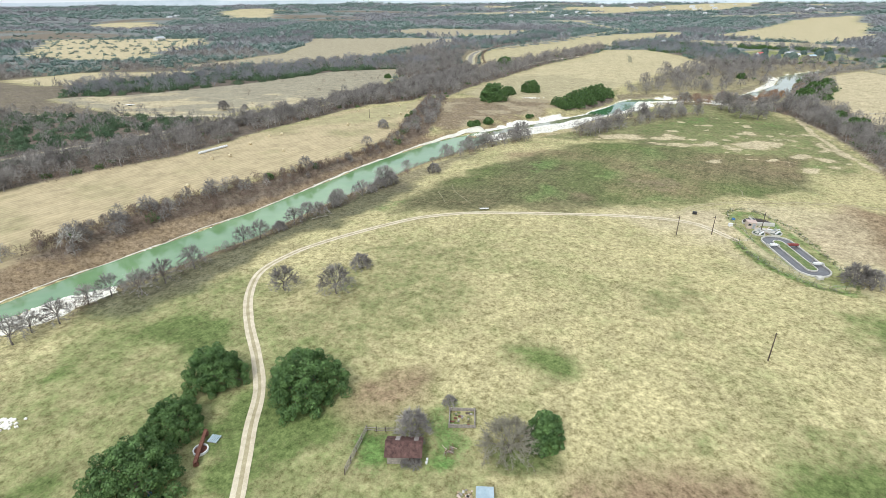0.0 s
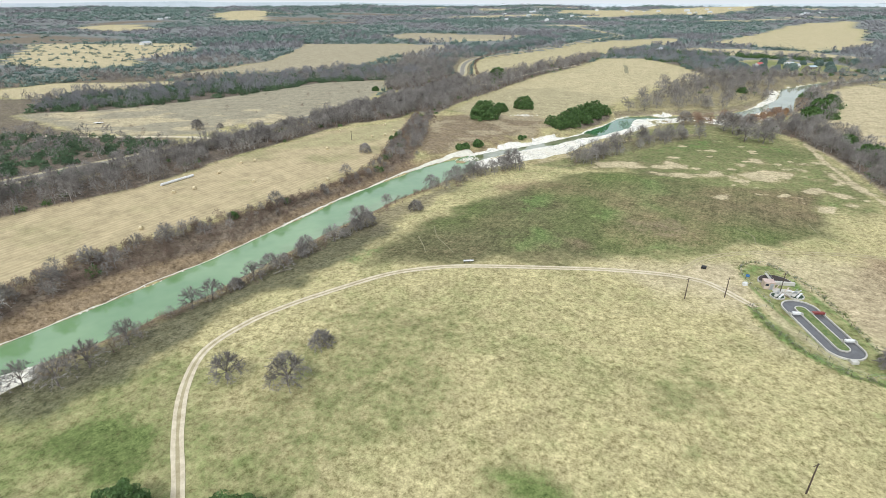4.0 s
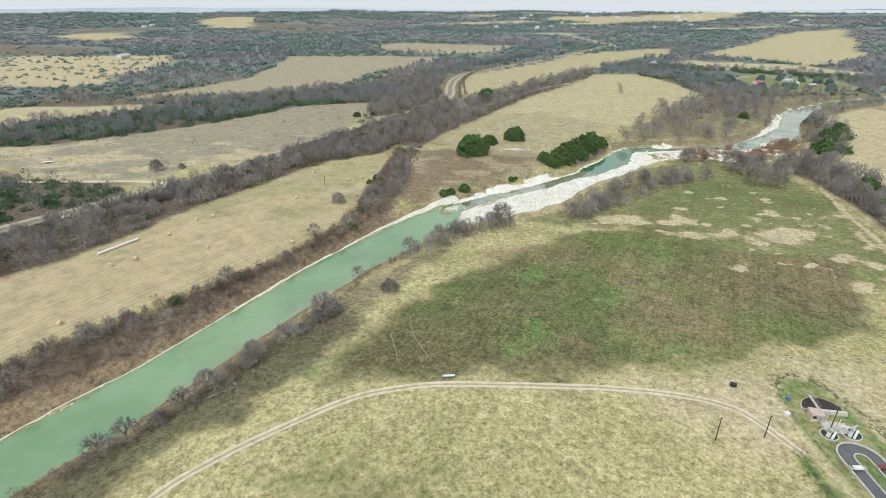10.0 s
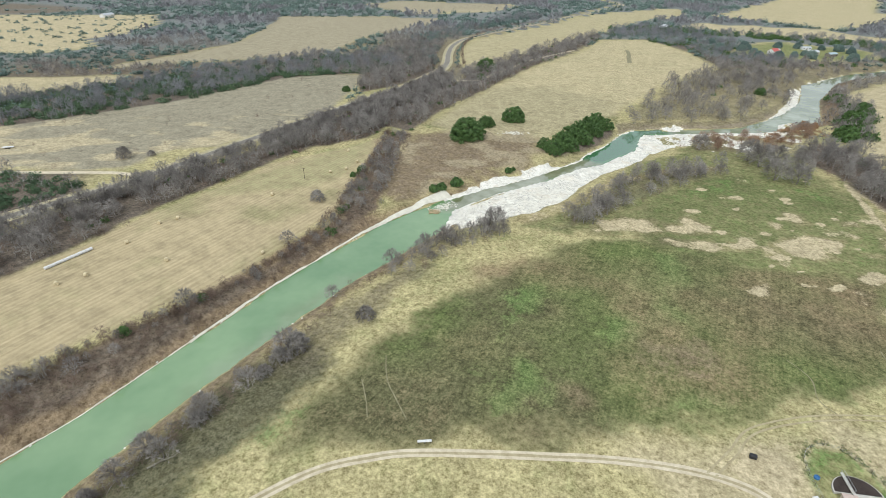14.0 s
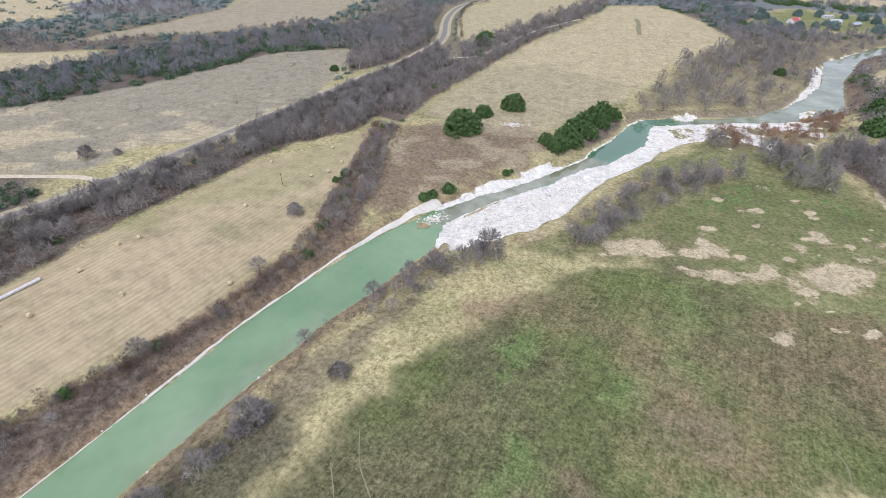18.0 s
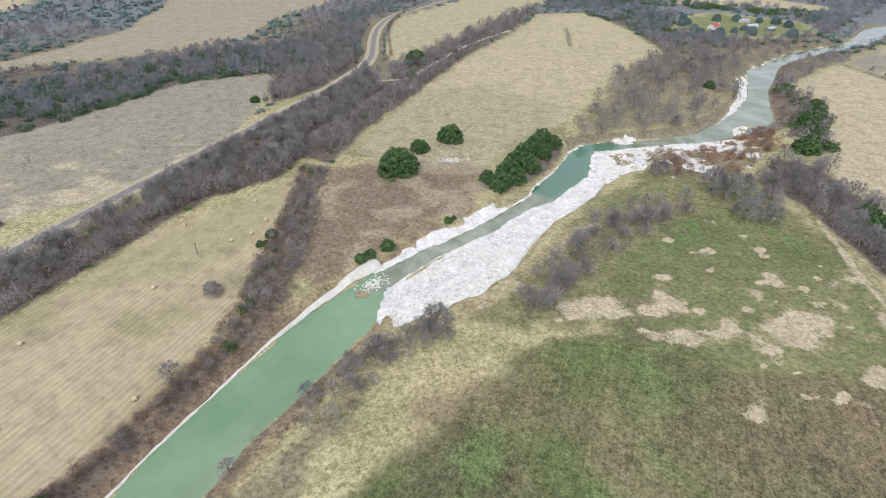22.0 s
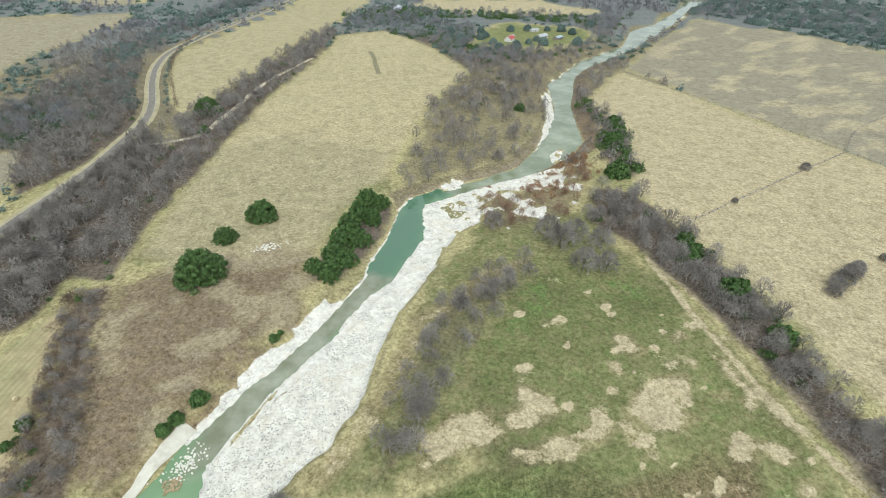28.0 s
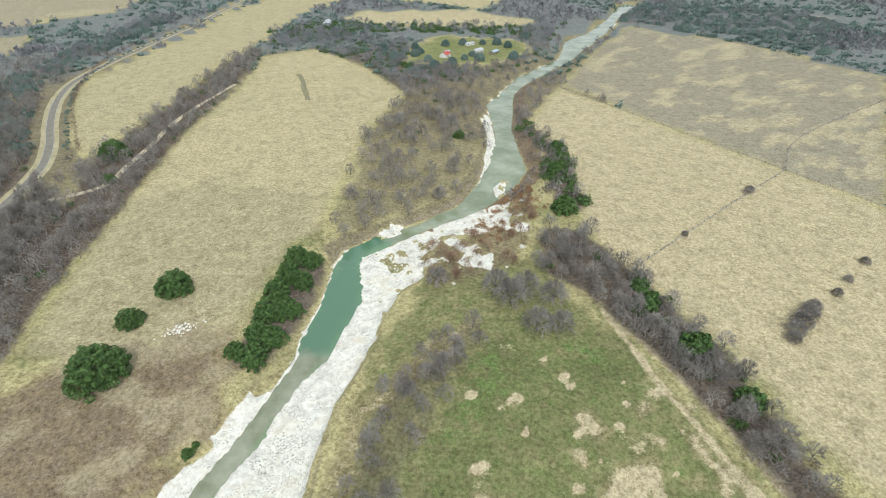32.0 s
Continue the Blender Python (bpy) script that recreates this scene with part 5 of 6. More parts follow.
stand(tree_thing("juniper", leafy_tree(204, 3.6, 2.8, 36, 70, 0.36, 0.02), LEAF, "low dark green juniper bush", "bush", "junipers"),
      [(31, 357, 0, 1.25), (19, 348.5, 40, 1.0), (23, 351.5, 90, 1.0), (61, 376, 10, 0.8), (64, 378, 130, 0.5), (-20, 369, 70, 1.0), (-24, 362, 10, 0.7), (242, 306, 20, 2.7), (251, 336, 20, 2.2), (235, 279, 120, 2.0), (259, 347, 200, 1.7), (345, 488, 100, 2.6), (318, 461, 40, 2.8), (284, 421, 70, 2.8), (336, 475, 15, 2.0), (-79, 230, 15, 0.8), (-62, 250, 65, 0.7)])
stand(tree_thing("bare_tree", bare_tree(211, 9.0, 5.6, 9, 120, 24, 0.05, 1, 0.16, 0.13), TWIG, "spreading leafless tree in the meadow", "tree", "bare meadow trees"),
      [(-28.5, 122, 0, 0.95), (-43, 124.5, 80, 0.8), (45, 299, 40, 1.15), (-51, 185, 10, 0.7), (-25, 220, 70, 1.0), (-41.5, 197, 200, 0.75), (201, 372, 20, 1.5), (198, 352, 90, 1.35), (217, 362, 140, 1.35), (206, 346, 250, 1.2), (200, 382, 60, 1.45), (182, 404, 10, 1.1), (211, 374, 33, 1.35)])
stand(tree_thing("bank_tree", bare_tree(214, 7.6, 4.6, 7, 72, 18, 0.05, 1, 0.18, 0.15), TWIG, "leafless grey tree on the river bank", "tree", "bare bank trees"),
      [(-100, 101, 0, 1.0), (-99, 106, 40, 0.8), (-95, 110, 80, 0.9), (-94, 120, 120, 0.8), (-91, 125, 160, 0.9), (-82, 124, 200, 1.0), (-79, 131, 240, 1.0), (-75, 141, 280, 1.0), (-67, 161, 30, 0.9), (-63, 166, 70, 0.9), (-54, 177, 110, 0.9), (-46, 183, 150, 0.8), (-42, 193, 190, 0.8), (-33, 206, 15, 0.9), (-18, 254, 230, 0.7), (2, 276, 270, 0.9), (15, 285, 310, 1.0), (24, 291, 350, 1.0), (34, 296, 25, 0.8), (-111, 185, 60, 1.0), (-95, 206, 100, 1.0), (-122, 160, 20, 1.1), (-114, 171, 95, 1.0), (-66, 246, 140, 0.9), (-42, 290, 170, 0.8), (154, 358, 65, 0.9), (173, 360, 85, 0.9), (146, 357, 45, 0.8), (164, 364, 15, 0.8)])
WHITEBARK = plain("white_bark", (0.42, 0.40, 0.36), (0.68, 0.66, 0.61), 0.6)
stand(tree_thing("sycamore", bare_tree(216, 8.5, 5.0, 9, 46, 9, 0.04, 1, 0.2, 0.13), WHITEBARK, "bare white-barked sycamore on the far river bank", "tree"), [(-121.4, 156.1, 0, 1.0)])
stand(tree_thing("bare_bush", bare_tree(212, 4.2, 3.0, 9, 110, 26, 0.042, 5, 0.05, 0.2), TWIG, "dense dark leafless bush in the meadow", "bush", "bare bushes"),
      [(-4, 236, 0, 1.1), (-5.6, 71.4, 50, 1.2), (1.1, 79.1, 10, 0.5), (-27, 217, 30, 1.1), (-23, 222, 100, 1.35), (-30, 211, 200, 0.8), (-42, 194, 70, 0.8), (-58, 172, 20, 0.9), (-4.9, 64.2, 80, 0.42), (-6.6, 64.3, 150, 0.33), (-24, 137, 20, 1.1), (-37, 330, 120, 1.3), (282, 287, 200, 1.2), (288, 289, 40, 1.5), (295, 290, 90, 1.6), (302, 291, 130, 1.6), (309, 292, 170, 1.4), (330, 291, 20, 0.9), (346, 293, 60, 0.8), (369, 295, 80, 0.9), (396, 371, 10, 1.2), (318, 363, 50, 0.7), (-160, 392, 100, 1.6), (-146, 396, 10, 0.8), (113, 126, 5, 1.4), (116, 124, 55, 1.2)])
stand(tree_thing("russet_tree", leafy_tree(206, 5.5, 3.6, 44, 90, 0.3, 0.05, 1.3), RUST_LEAF, "small tree in rust-orange leaf on the bend", "tree", "russet trees"), [(281, 459, 0, 1.0), (286, 454, 80, 0.8), (276, 452, 170, 0.7), (268, 455, 40, 0.55)])
stand(tree_thing("pale_bush", bare_tree(213, 5.5, 4.8, 10, 170, 26, 0.035, 5, 0.05, 0.16), TWIG_PALE, "wide pale leafless bush beside the cedar", "bush"), [(11.3, 67.2, 0, 1.18)])


# ---- things ----
def cylinder(r, h, seg=16, r2=None):
    bm = bmesh.new()
    bmesh.ops.create_cone(bm, cap_ends=True, segments=seg, radius1=r, radius2=r if r2 is None else r2, depth=h, matrix=Matrix.Translation((0, 0, h / 2)))
    return bm


def box(x, y, z, at=(0, 0, 0), bevel=0.02):
    bm = bmesh.new()
    bmesh.ops.create_cube(bm, size=1, matrix=Matrix.Translation(at) @ Matrix.Diagonal((x, y, z, 1)))
    if bevel:
        bmesh.ops.bevel(bm, geom=bm.edges[:], offset=bevel, segments=1, affect="EDGES")
    return bm


def on_ground(x, y, turn=0.0, tilt=0.0):
    return pose(x, y, float(height(x, y)), tilt, 0, turn)


# round hay bales, lying on their sides
bale = empty("hay_bale", pose(0, 0, 0), "round straw-coloured hay bale on the mown field", "hay bale", "hay bales")
roll_m = Matrix.Translation((0, -0.6, 0.74)) @ Matrix.Rotation(radians(-90), 4, "X")
b = cylinder(0.76, 1.25, 20)
bmesh.ops.bevel(b, geom=[e for e in b.edges if len(e.link_faces) == 2 and any(len(f.verts) > 4 for f in e.link_faces)], offset=0.09, segments=2, affect="EDGES")
bmesh.ops.transform(b, matrix=roll_m, verts=b.verts)
part("roll", b, HAYSTRAW, bale)
BALES = [(-101, 305), (-108, 262), (-106, 287), (-84, 273), (-29, 372), (-32, 403), (-24, 383), (-37, 367), (-61, 384), (-60, 336), (-50, 281), (-119, 196), (-109, 215), (-99, 211), (-115, 256), (-95, 310)]
for i, (x, y) in enumerate(BALES):
    m = on_ground(x, y, (i * 67) % 180)
    if i:
        copy_thing(bale, m)
    else:
        bale.matrix_basis = m


def utility_pole(x, y, tall, turn, label):
    thing = empty("utility_pole", on_ground(x, y, turn), label, "pole", "utility poles")
    part("pole", cylinder(0.15, tall, 10, 0.10), POLEWOOD, thing)
    part("crossarm", box(1.6, 0.1, 0.12, (0, 0.12, tall - 0.5)), POLEWOOD, thing)
    return thing


for x, y, h in ((70, 92, 7.2), (77.5, 159.5, 6.9), (89.5, 160, 6.6), (107.4, 162.6, 6.6), (-49, 358, 6.0)):
    utility_pole(x, y, h, 20, "dark weathered wooden utility pole")


# ---- water works ----
CONCRETE = plain("weathered_concrete", (0.42, 0.40, 0.35), (0.62, 0.60, 0.54), 1.0, 0.9, 0, 0.02)
SLUDGE = plain("dark_grey_water", (0.09, 0.09, 0.092), (0.135, 0.135, 0.138), 0.5, 0.12, 0, 0, 0.5)
BLACKWATER = plain("brown_black_water", (0.04, 0.03, 0.026), (0.07, 0.055, 0.046), 0.6, 0.6, 0, 0, 0.15)
GREENWATER = plain("dark_green_water", (0.02, 0.045, 0.025), (0.05, 0.085, 0.05), 0.6, 0.4, 0, 0, 0.2)
PINKWALL = plain("pink_painted_block", (0.50, 0.40, 0.32), (0.66, 0.55, 0.46), 1.5, 0.85)
LAWN = plain("weedy_lawn", (0.07, 0.13, 0.035), (0.24, 0.26, 0.11), 0.9, 0.95, 0, 0.1)
RUST = plain("rusty_iron", (0.11, 0.045, 0.03), (0.27, 0.13, 0.09), 1.5, 0.8, 0.3)
REDPAINT = plain("dark_red_paint", (0.16, 0.035, 0.03), (0.27, 0.07, 0.06), 1.5, 0.6)
WHITEPAINT = plain("white_paint", (0.62, 0.62, 0.60), (0.80, 0.80, 0.78), 1.5, 0.6)
BLUEPAINT = plain("blue_plastic", (0.04, 0.13, 0.30), (0.08, 0.22, 0.44), 2.0, 0.5)
GALV = plain("galvanised_steel", (0.36, 0.38, 0.39), (0.55, 0.57, 0.58), 2.0, 0.45, 0.6)
BLACKPAINT = plain("black_paint", (0.02, 0.02, 0.022), (0.05, 0.05, 0.052), 2.0, 0.6)
GREYWOOD = plain("weathered_grey_wood", (0.17, 0.15, 0.125), (0.38, 0.34, 0.29), 2.0, 0.9, 0, 0.02)
PALEROOF = plain("pale_blue_roofing", (0.36, 0.47, 0.52), (0.52, 0.62, 0.66), 1.0, 0.5, 0.3)
REDROOF = plain("red_metal_roof", (0.42, 0.07, 0.06), (0.58, 0.14, 0.12), 0.7, 0.5)
GREYROOF = plain("grey_metal_roof", (0.40, 0.42, 0.44), (0.58, 0.60, 0.62), 0.7, 0.5)
STONEWALL = plain("pale_stone_wall", (0.48, 0.44, 0.37), (0.66, 0.62, 0.54), 1.2, 0.9)
GLASS = plain("dark_window_glass", (0.02, 0.025, 0.03), (0.05, 0.06, 0.07), 1.0, 0.1, 0, 0, 0.5)
STONE = plain("white_limestone", (0.62, 0.59, 0.50), (0.87, 0.85, 0.755), 0.5, 0.95, 0, 0.05)
TANSTONE = plain("tan_stone", (0.30, 0.22, 0.12), (0.50, 0.40, 0.25), 0.9, 0.95, 0, 0.05)


def oval(length, width, n=20):
    """Corners of a racetrack outline."""
    r, pts = width / 2, []
    for end in (1, -1):
        for k in range(n + 1):
            a = math.pi * k / n
            pts.append((end * math.cos(a) * r, end * (length / 2 - r + math.sin(a) * r)))
    return pts


def circle(r, n=40, part_of=1.0, start=0.0):
    return [(r * math.cos(start + 2 * math.pi * part_of * k / n), r * math.sin(start + 2 * math.pi * part_of * k / n)) for k in range(n + (part_of < 1))]


def slab(pts, z0, z1):
    """An upright block on an outline."""
    bm = bmesh.new()
    f = bm.faces.new([bm.verts.new((x, y, z0)) for x, y in pts])
    top = bmesh.ops.extrude_face_region(bm, geom=[f])
    bmesh.ops.translate(bm, vec=(0, 0, z1 - z0), verts=[v for v in top["geom"] if isinstance(v, bmesh.types.BMVert)])
    bmesh.ops.recalc_face_normals(bm, faces=bm.faces)
    return bm


def rim(outer, inner, z0, z1):
    """A ring wall between two outlines of as many corners."""
    bm = bmesh.new()
    n = len(outer)
    rows = [[bm.verts.new((x, y, z)) for x, y in pts] for pts, z in ((outer, z0), (outer, z1), (inner, z1), (inner, z0))]
    for a, b in ((0, 1), (1, 2), (2, 3)):
        for k in range(n):
            bm.faces.new((rows[a][k], rows[a][(k + 1) % n], rows[b][(k + 1) % n], rows[b][k]))
    bmesh.ops.recalc_face_normals(bm, faces=bm.faces)
    return bm


def moved(bm, m):
    bmesh.ops.transform(bm, matrix=m, verts=bm.verts)
    return bm


ditch = empty("oxidation_ditch", on_ground(106.9, 143.5, -3.5), "racetrack-shaped concrete treatment channel with dark water", "treatment basin")
part("outer_wall", rim(oval(28.6, 9.6), oval(27.9, 8.9), -0.3, 0.45), CONCRETE, ditch)
part("inner_wall", rim(oval(21.6, 3.4), oval(21.0, 2.8), -0.3, 0.45), CONCRETE, ditch)
part("water", slab(oval(27.9, 8.9), -0.2, 0.12), SLUDGE, ditch, "dark grey water")
part("island", slab(oval(21.4, 3.2), 0.0, 0.38), LAWN, ditch, "green weedy island")
for y, side, mat_, lab in ((6.2, -1, WHITEPAINT, "white rotor cover"), (6.6, 1, REDPAINT, "dark red rotor cover"), (-6.6, 1, WHITEPAINT, "white rotor cover")):
    bm = box(3.3 if mat_ is REDPAINT else 2.2, 0.9, 0.6, (side * 3.05, y, 0.8), 0.08)
    rotor = part("rotor_cover", bm, mat_, ditch, lab)
    for k in (-1, 1):
        part("support", box(0.25, 1.2, 0.9, (side * 3.05 + k * 1.6, y, 0.45)), CONCRETE, rotor)
part("weir_box", box(1.6, 1.4, 0.8, (-1.0, -15.0, 0.4), 0.05), CONCRETE, ditch)
post = part("light_post", moved(cylinder(0.06, 3.6, 8, 0.04), Matrix.Translation((0.4, -8.0, 0.3))), GREYWOOD, ditch)

basin = empty("half_round_basin", on_ground(109.3, 168.0, -11), "half-round concrete basin of dark water", "treatment basin")
half = circle(5.0, 28, 0.5)
part("basin_wall", slab(half, -0.3, 0.5), CONCRETE, basin)
part("water", slab([(x * 0.94, y * 0.92 + 0.25) for x, y in half], 0.3, 0.54), BLACKWATER, basin, "brown-black water")
part("walkway", box(0.7, 5.5, 0.18, (-1.2, 2.7, 0.75), 0.02), CONCRETE, basin)
for x in (-1.5, -0.9):
    part("handrail", box(0.05, 5.4, 0.05, (x, 2.7, 1.6), 0), GALV, basin)
    for y in (0.3, 2.0, 3.7, 5.2):
        part("rail_post", box(0.05, 0.05, 0.8, (x, y, 1.2), 0), GALV, basin)
part("front_wall", box(6.6, 0.8, 1.1, (1.7, -0.6, 0.55), 0.04), CONCRETE, basin)

for x, y, r, label in ((105.2, 160.2, 2.0, "small round concrete clarifier tank"), (110.6, 160.3, 2.3, "round concrete clarifier with pale pipes")):
    tank = empty("clarifier", on_ground(x, y, 40), label, "clarifier", "clarifiers")
    part("tank_wall", rim(circle(r), circle(r - 0.25), -0.3, 0.4), CONCRETE, tank)
    part("water", slab(circle(r - 0.25), -0.2, 0.2), GREENWATER, tank, "dark green water")
    part("bridge", box(2 * r, 0.8, 0.2, (0, 0, 0.85), 0.03), CONCRETE, tank)
    part("trough", box(2 * r * 0.8, 0.5, 0.4, (0, -0.9, 0.65), 0.03), WHITEPAINT, tank)
    part("drive", moved(cylinder(0.3, 0.7, 12), Matrix.Translation((0, 0, 0.95))), GALV, tank)
    for k in range(6):
        part("rail_post", box(0.05, 0.05, 0.9, (-r + 0.2 + k * (2 * r - 0.4) / 5, 0.38, 1.3), 0), GALV, tank)
    part("handrail", box(2 * r, 0.05, 0.05, (0, 0.38, 1.75), 0), GALV, tank)

hut = empty("control_building", on_ground(105.4, 165.7, -14), "small flat-roofed pinkish beige block building", "building")
part("wall", box(2.9, 2.6, 2.2, (0, 0, 1.1), 0.03), PINKWALL, hut)
part("roof", box(3.1, 2.8, 0.18, (0, 0, 2.28), 0.04), plain("pinkish_flat_roof", (0.48, 0.37, 0.31), (0.60, 0.48, 0.42), 1.0), hut)
part("door", box(0.9, 0.06, 2.0, (0.6, -1.34, 1.0), 0.01), GALV, hut)
part("window", box(0.9, 0.06, 0.7, (-0.7, -1.34, 1.5), 0.01), GLASS, hut)
pipes = empty("pipe_rack", on_ground(108.4, 162.6, -14), "jumble of pale pipes between the tanks", "pipes")
prng = random.Random(77)
for k in range(7):
    part("pipe", moved(cylinder(0.16, prng.uniform(1.8, 3.6), 10), pose(prng.uniform(-2, 2), prng.uniform(-1.2, 1.2), prng.uniform(0.3, 0.9), 90, 0, prng.uniform(0, 180))), prng.choice([WHITEPAINT, CONCRETE, PINKWALL]), pipes)
part("floor", box(5.6, 4.0, 0.25, (0, 0, 0.1), 0.03), CONCRETE, pipes)
tub = empty("water_tub", on_ground(103.2, 172.8), "small blue plastic tub on the lawn", "tub")
part("shell", rim(circle(0.6, 20), circle(0.5, 20), 0, 0.5), BLUEPAINT, tub)
part("bottom", slab(circle(0.52, 20), 0.02, 0.3), BLUEPAINT, tub)
cab = empty("utility_box", on_ground(99.3, 167.2, 10), "white metal utility box outside the fence", "utility box")
part("cabinet", box(1.3, 1.0, 0.9, (0, 0, 0.45), 0.05), WHITEPAINT, cab)
part("lid", box(1.4, 1.1, 0.08, (0, 0, 0.94), 0.02), WHITEPAINT, cab)
bin_ = empty("dumpster", on_ground(91.9, 178.5, -25), "small black dumpster on the dry grass", "dumpster")
part("body", box(1.5, 1.0, 0.8, (0, 0, 0.5), 0.06), BLACKPAINT, bin_)
part("lid", box(1.55, 1.05, 0.08, (0, 0, 0.95), 0.02), BLACKPAINT, bin_)
for x in (-0.6, 0.6):
    part("wheel", moved(cylinder(0.12, 0.12, 10), pose(x, 0.4, 0.12, 90, 0, 0)), BLACKPAINT, bin_)
trough = empty("feed_trough", on_ground(15.6, 184.6, 2), "long pale feed trough beside the track", "trough")
part("tray", box(3.4, 0.6, 0.3, (0, 0, 0.65), 0.04), WHITEPAINT, trough)
for x in (-1.4, 0, 1.4):
    part("leg", box(0.12, 0.6, 0.55, (x, 0, 0.27), 0), BLACKPAINT, trough)


# ---- fences ----
POST_BM = cylinder(0.09, 1.5, 6, 0.07)
POST_MESH = bpy.data.meshes.new("post")
POST_BM.to_mesh(POST_MESH), POST_BM.free()
POST_MESH.materials.append(POLEWOOD)


def fence(pts, gap, label, scale=1.0, strands=(0.5, 0.95, 1.3), width=0.03):
    thing = empty("fence", pose(0, 0, 0), label, "fence", "wire fences")
    line = smooth_line(pts, gap)
    z = height(np.array([p.x for p in line]), np.array([p.y for p in line]))
    for p, h in zip(line, z):
        o = new("post", POST_MESH)
        o.parent = thing
        o.matrix_basis = pose(p.x, p.y, float(h) - 0.1) @ Matrix.Diagonal((scale, scale, 1, 1))
    wires = Shape()
    for s in strands:
        wires.tube([Vector((p.x, p.y, float(h) + s)) for p, h in zip(line, z)], [width] * len(line), 3)
    v, f = wires.arrays()
    part("wire", mesh_np("wire", v, f, GALV), GALV, thing)


fence([(101.8, 173.5), (103.5, 178), (107, 181), (113.5, 180), (117, 170), (117.5, 160.5), (116, 148), (114.5, 137), (111.5, 124), (104, 123), (100, 130), (99.5, 141)], 3.0, "chain fence round the water works", 0.5, (0.4, 0.8, 1.2), 0.015)
fence([(99.9, 153.5), (101, 160), (100.8, 167), (101.8, 173.5)], 3.0, "chain fence beside the lawn", 0.5, (0.4, 0.8, 1.2), 0.015)
fence([(94, 154.6), (99.9, 153.5)], 2.0, "short chain fence beside the gate", 0.5, (0.4, 0.8, 1.2), 0.015)
fence([(95, 155), (93.8, 148), (94.4, 140.5), (96.4, 132), (101, 124)], 4.0, "old wire fence grown over with weeds", 0.5, (0.4, 0.8, 1.2), 0.015)
fence([(269, 358.5), (317, 363), (396, 370.7), (449, 375)], 6.0, "wire fence across the tan field", 1.6, (0.4, 0.8, 1.2), 0.05)
fence([(470, 606), (462, 595), (456.6, 509), (454, 433), (449, 375), (445, 313), (420, 220)], 7.0, "wire fence between two fields", 1.6, (0.4, 0.8, 1.2), 0.05)
fence([(449, 375), (524, 400), (684, 402)], 8.0, "wire fence at the edge of the grey field", 1.6, (0.4, 0.8, 1.2), 0.05)


# ---- farmyard ----
def gable(w, d, eave, ridge, over=0.3, thick=0.1):
    """Two roof slopes over a block w by d."""
    bm = bmesh.new()
    for s in (-1, 1):
        vs = []
        for z in (0, thick):
            for x in (-w / 2 - over, w / 2 + over):
                vs += [bm.verts.new((x, s * (d / 2 + over), eave + z)), bm.verts.new((x, 0, ridge + z))]
        a, b, c, e, f, g, h, i = vs
        for face in ((a, c, e, b), (f, g, i, h), (a, f, h, c), (b, e, i, g), (a, b, g, f), (c, h, i, e)):
            bm.faces.new(face)
    bmesh.ops.recalc_face_normals(bm, faces=bm.faces)
    return bm


def gable_walls(w, d, eave, ridge):
    bm = bmesh.new()
    lo = [bm.verts.new(p) for p in ((-w / 2, -d / 2, -0.2), (w / 2, -d / 2, -0.2), (w / 2, d / 2, -0.2), (-w / 2, d / 2, -0.2))]
    hi = [bm.verts.new(p) for p in ((-w / 2, -d / 2, eave), (w / 2, -d / 2, eave), (w / 2, d / 2, eave), (-w / 2, d / 2, eave))]
    r0, r1 = bm.verts.new((-w / 2, 0, ridge)), bm.verts.new((w / 2, 0, ridge))
    for face in ((lo[0], lo[1], hi[1], hi[0]), (lo[2], lo[3], hi[3], hi[2]), (lo[1], lo[2], hi[2], r1, hi[1]), (lo[3], lo[0], hi[0], r0, hi[3]), (lo[0], lo[3], lo[2], lo[1])):
        bm.faces.new(face)
    bmesh.ops.recalc_face_normals(bm, faces=bm.faces)
    return bm


shed = empty("shed", on_ground(-6.8, 66.6, -2), "small shed with a rusty sheet-metal gable roof", "shed")
part("wall", gable_walls(5.6, 3.8, 2.1, 3.1), GREYWOOD, shed)
part("door", box(1.0, 0.06, 1.8, (1.4, -1.93, 0.9), 0.01), POLEWOOD, shed)
RUSTROOF = plain("rusty_roof_sheet", (0.05, 0.028, 0.024), (0.17, 0.095, 0.08), 1.6, 0.8, 0.1, 0.03)
PALESHEET = plain("pale_roof_sheet", (0.38, 0.34, 0.32), (0.56, 0.52, 0.49), 1.5, 0.5, 0.4)
slope = math.atan2(1.0, 1.9)
for s in (-1, 1):
    for k in range(8):
        x = -2.8 + k * 0.8
        bm = bmesh.new()
        vs = []
        for q in range(9):
            for y in (0.0, 2.4):
                vs.append(bm.verts.new((x - 0.4 + q * 0.1, s * y, 3.2 - y * math.tan(slope) + 0.03 * (q % 2) + 0.01 * (k % 2))))
        for q in range(8):
            bm.faces.new((vs[2 * q], vs[2 * q + 1], vs[2 * q + 3], vs[2 * q + 2]))
        ext = bmesh.ops.extrude_face_region(bm, geom=bm.faces[:])
        bmesh.ops.translate(bm, vec=(0, 0, 0.03), verts=[v for v in ext["geom"] if isinstance(v, bmesh.types.BMVert)])
        bmesh.ops.recalc_face_normals(bm, faces=bm.faces)
        pale_ = s > 0 and k in (2, 6)
        part("roof_sheet", bm, PALESHEET if pale_ else RUSTROOF, shed, "pale roof sheet" if pale_ else "")
part("ridge_cap", box(6.5, 0.35, 0.06, (0, 0, 3.27), 0.02), RUSTROOF, shed)
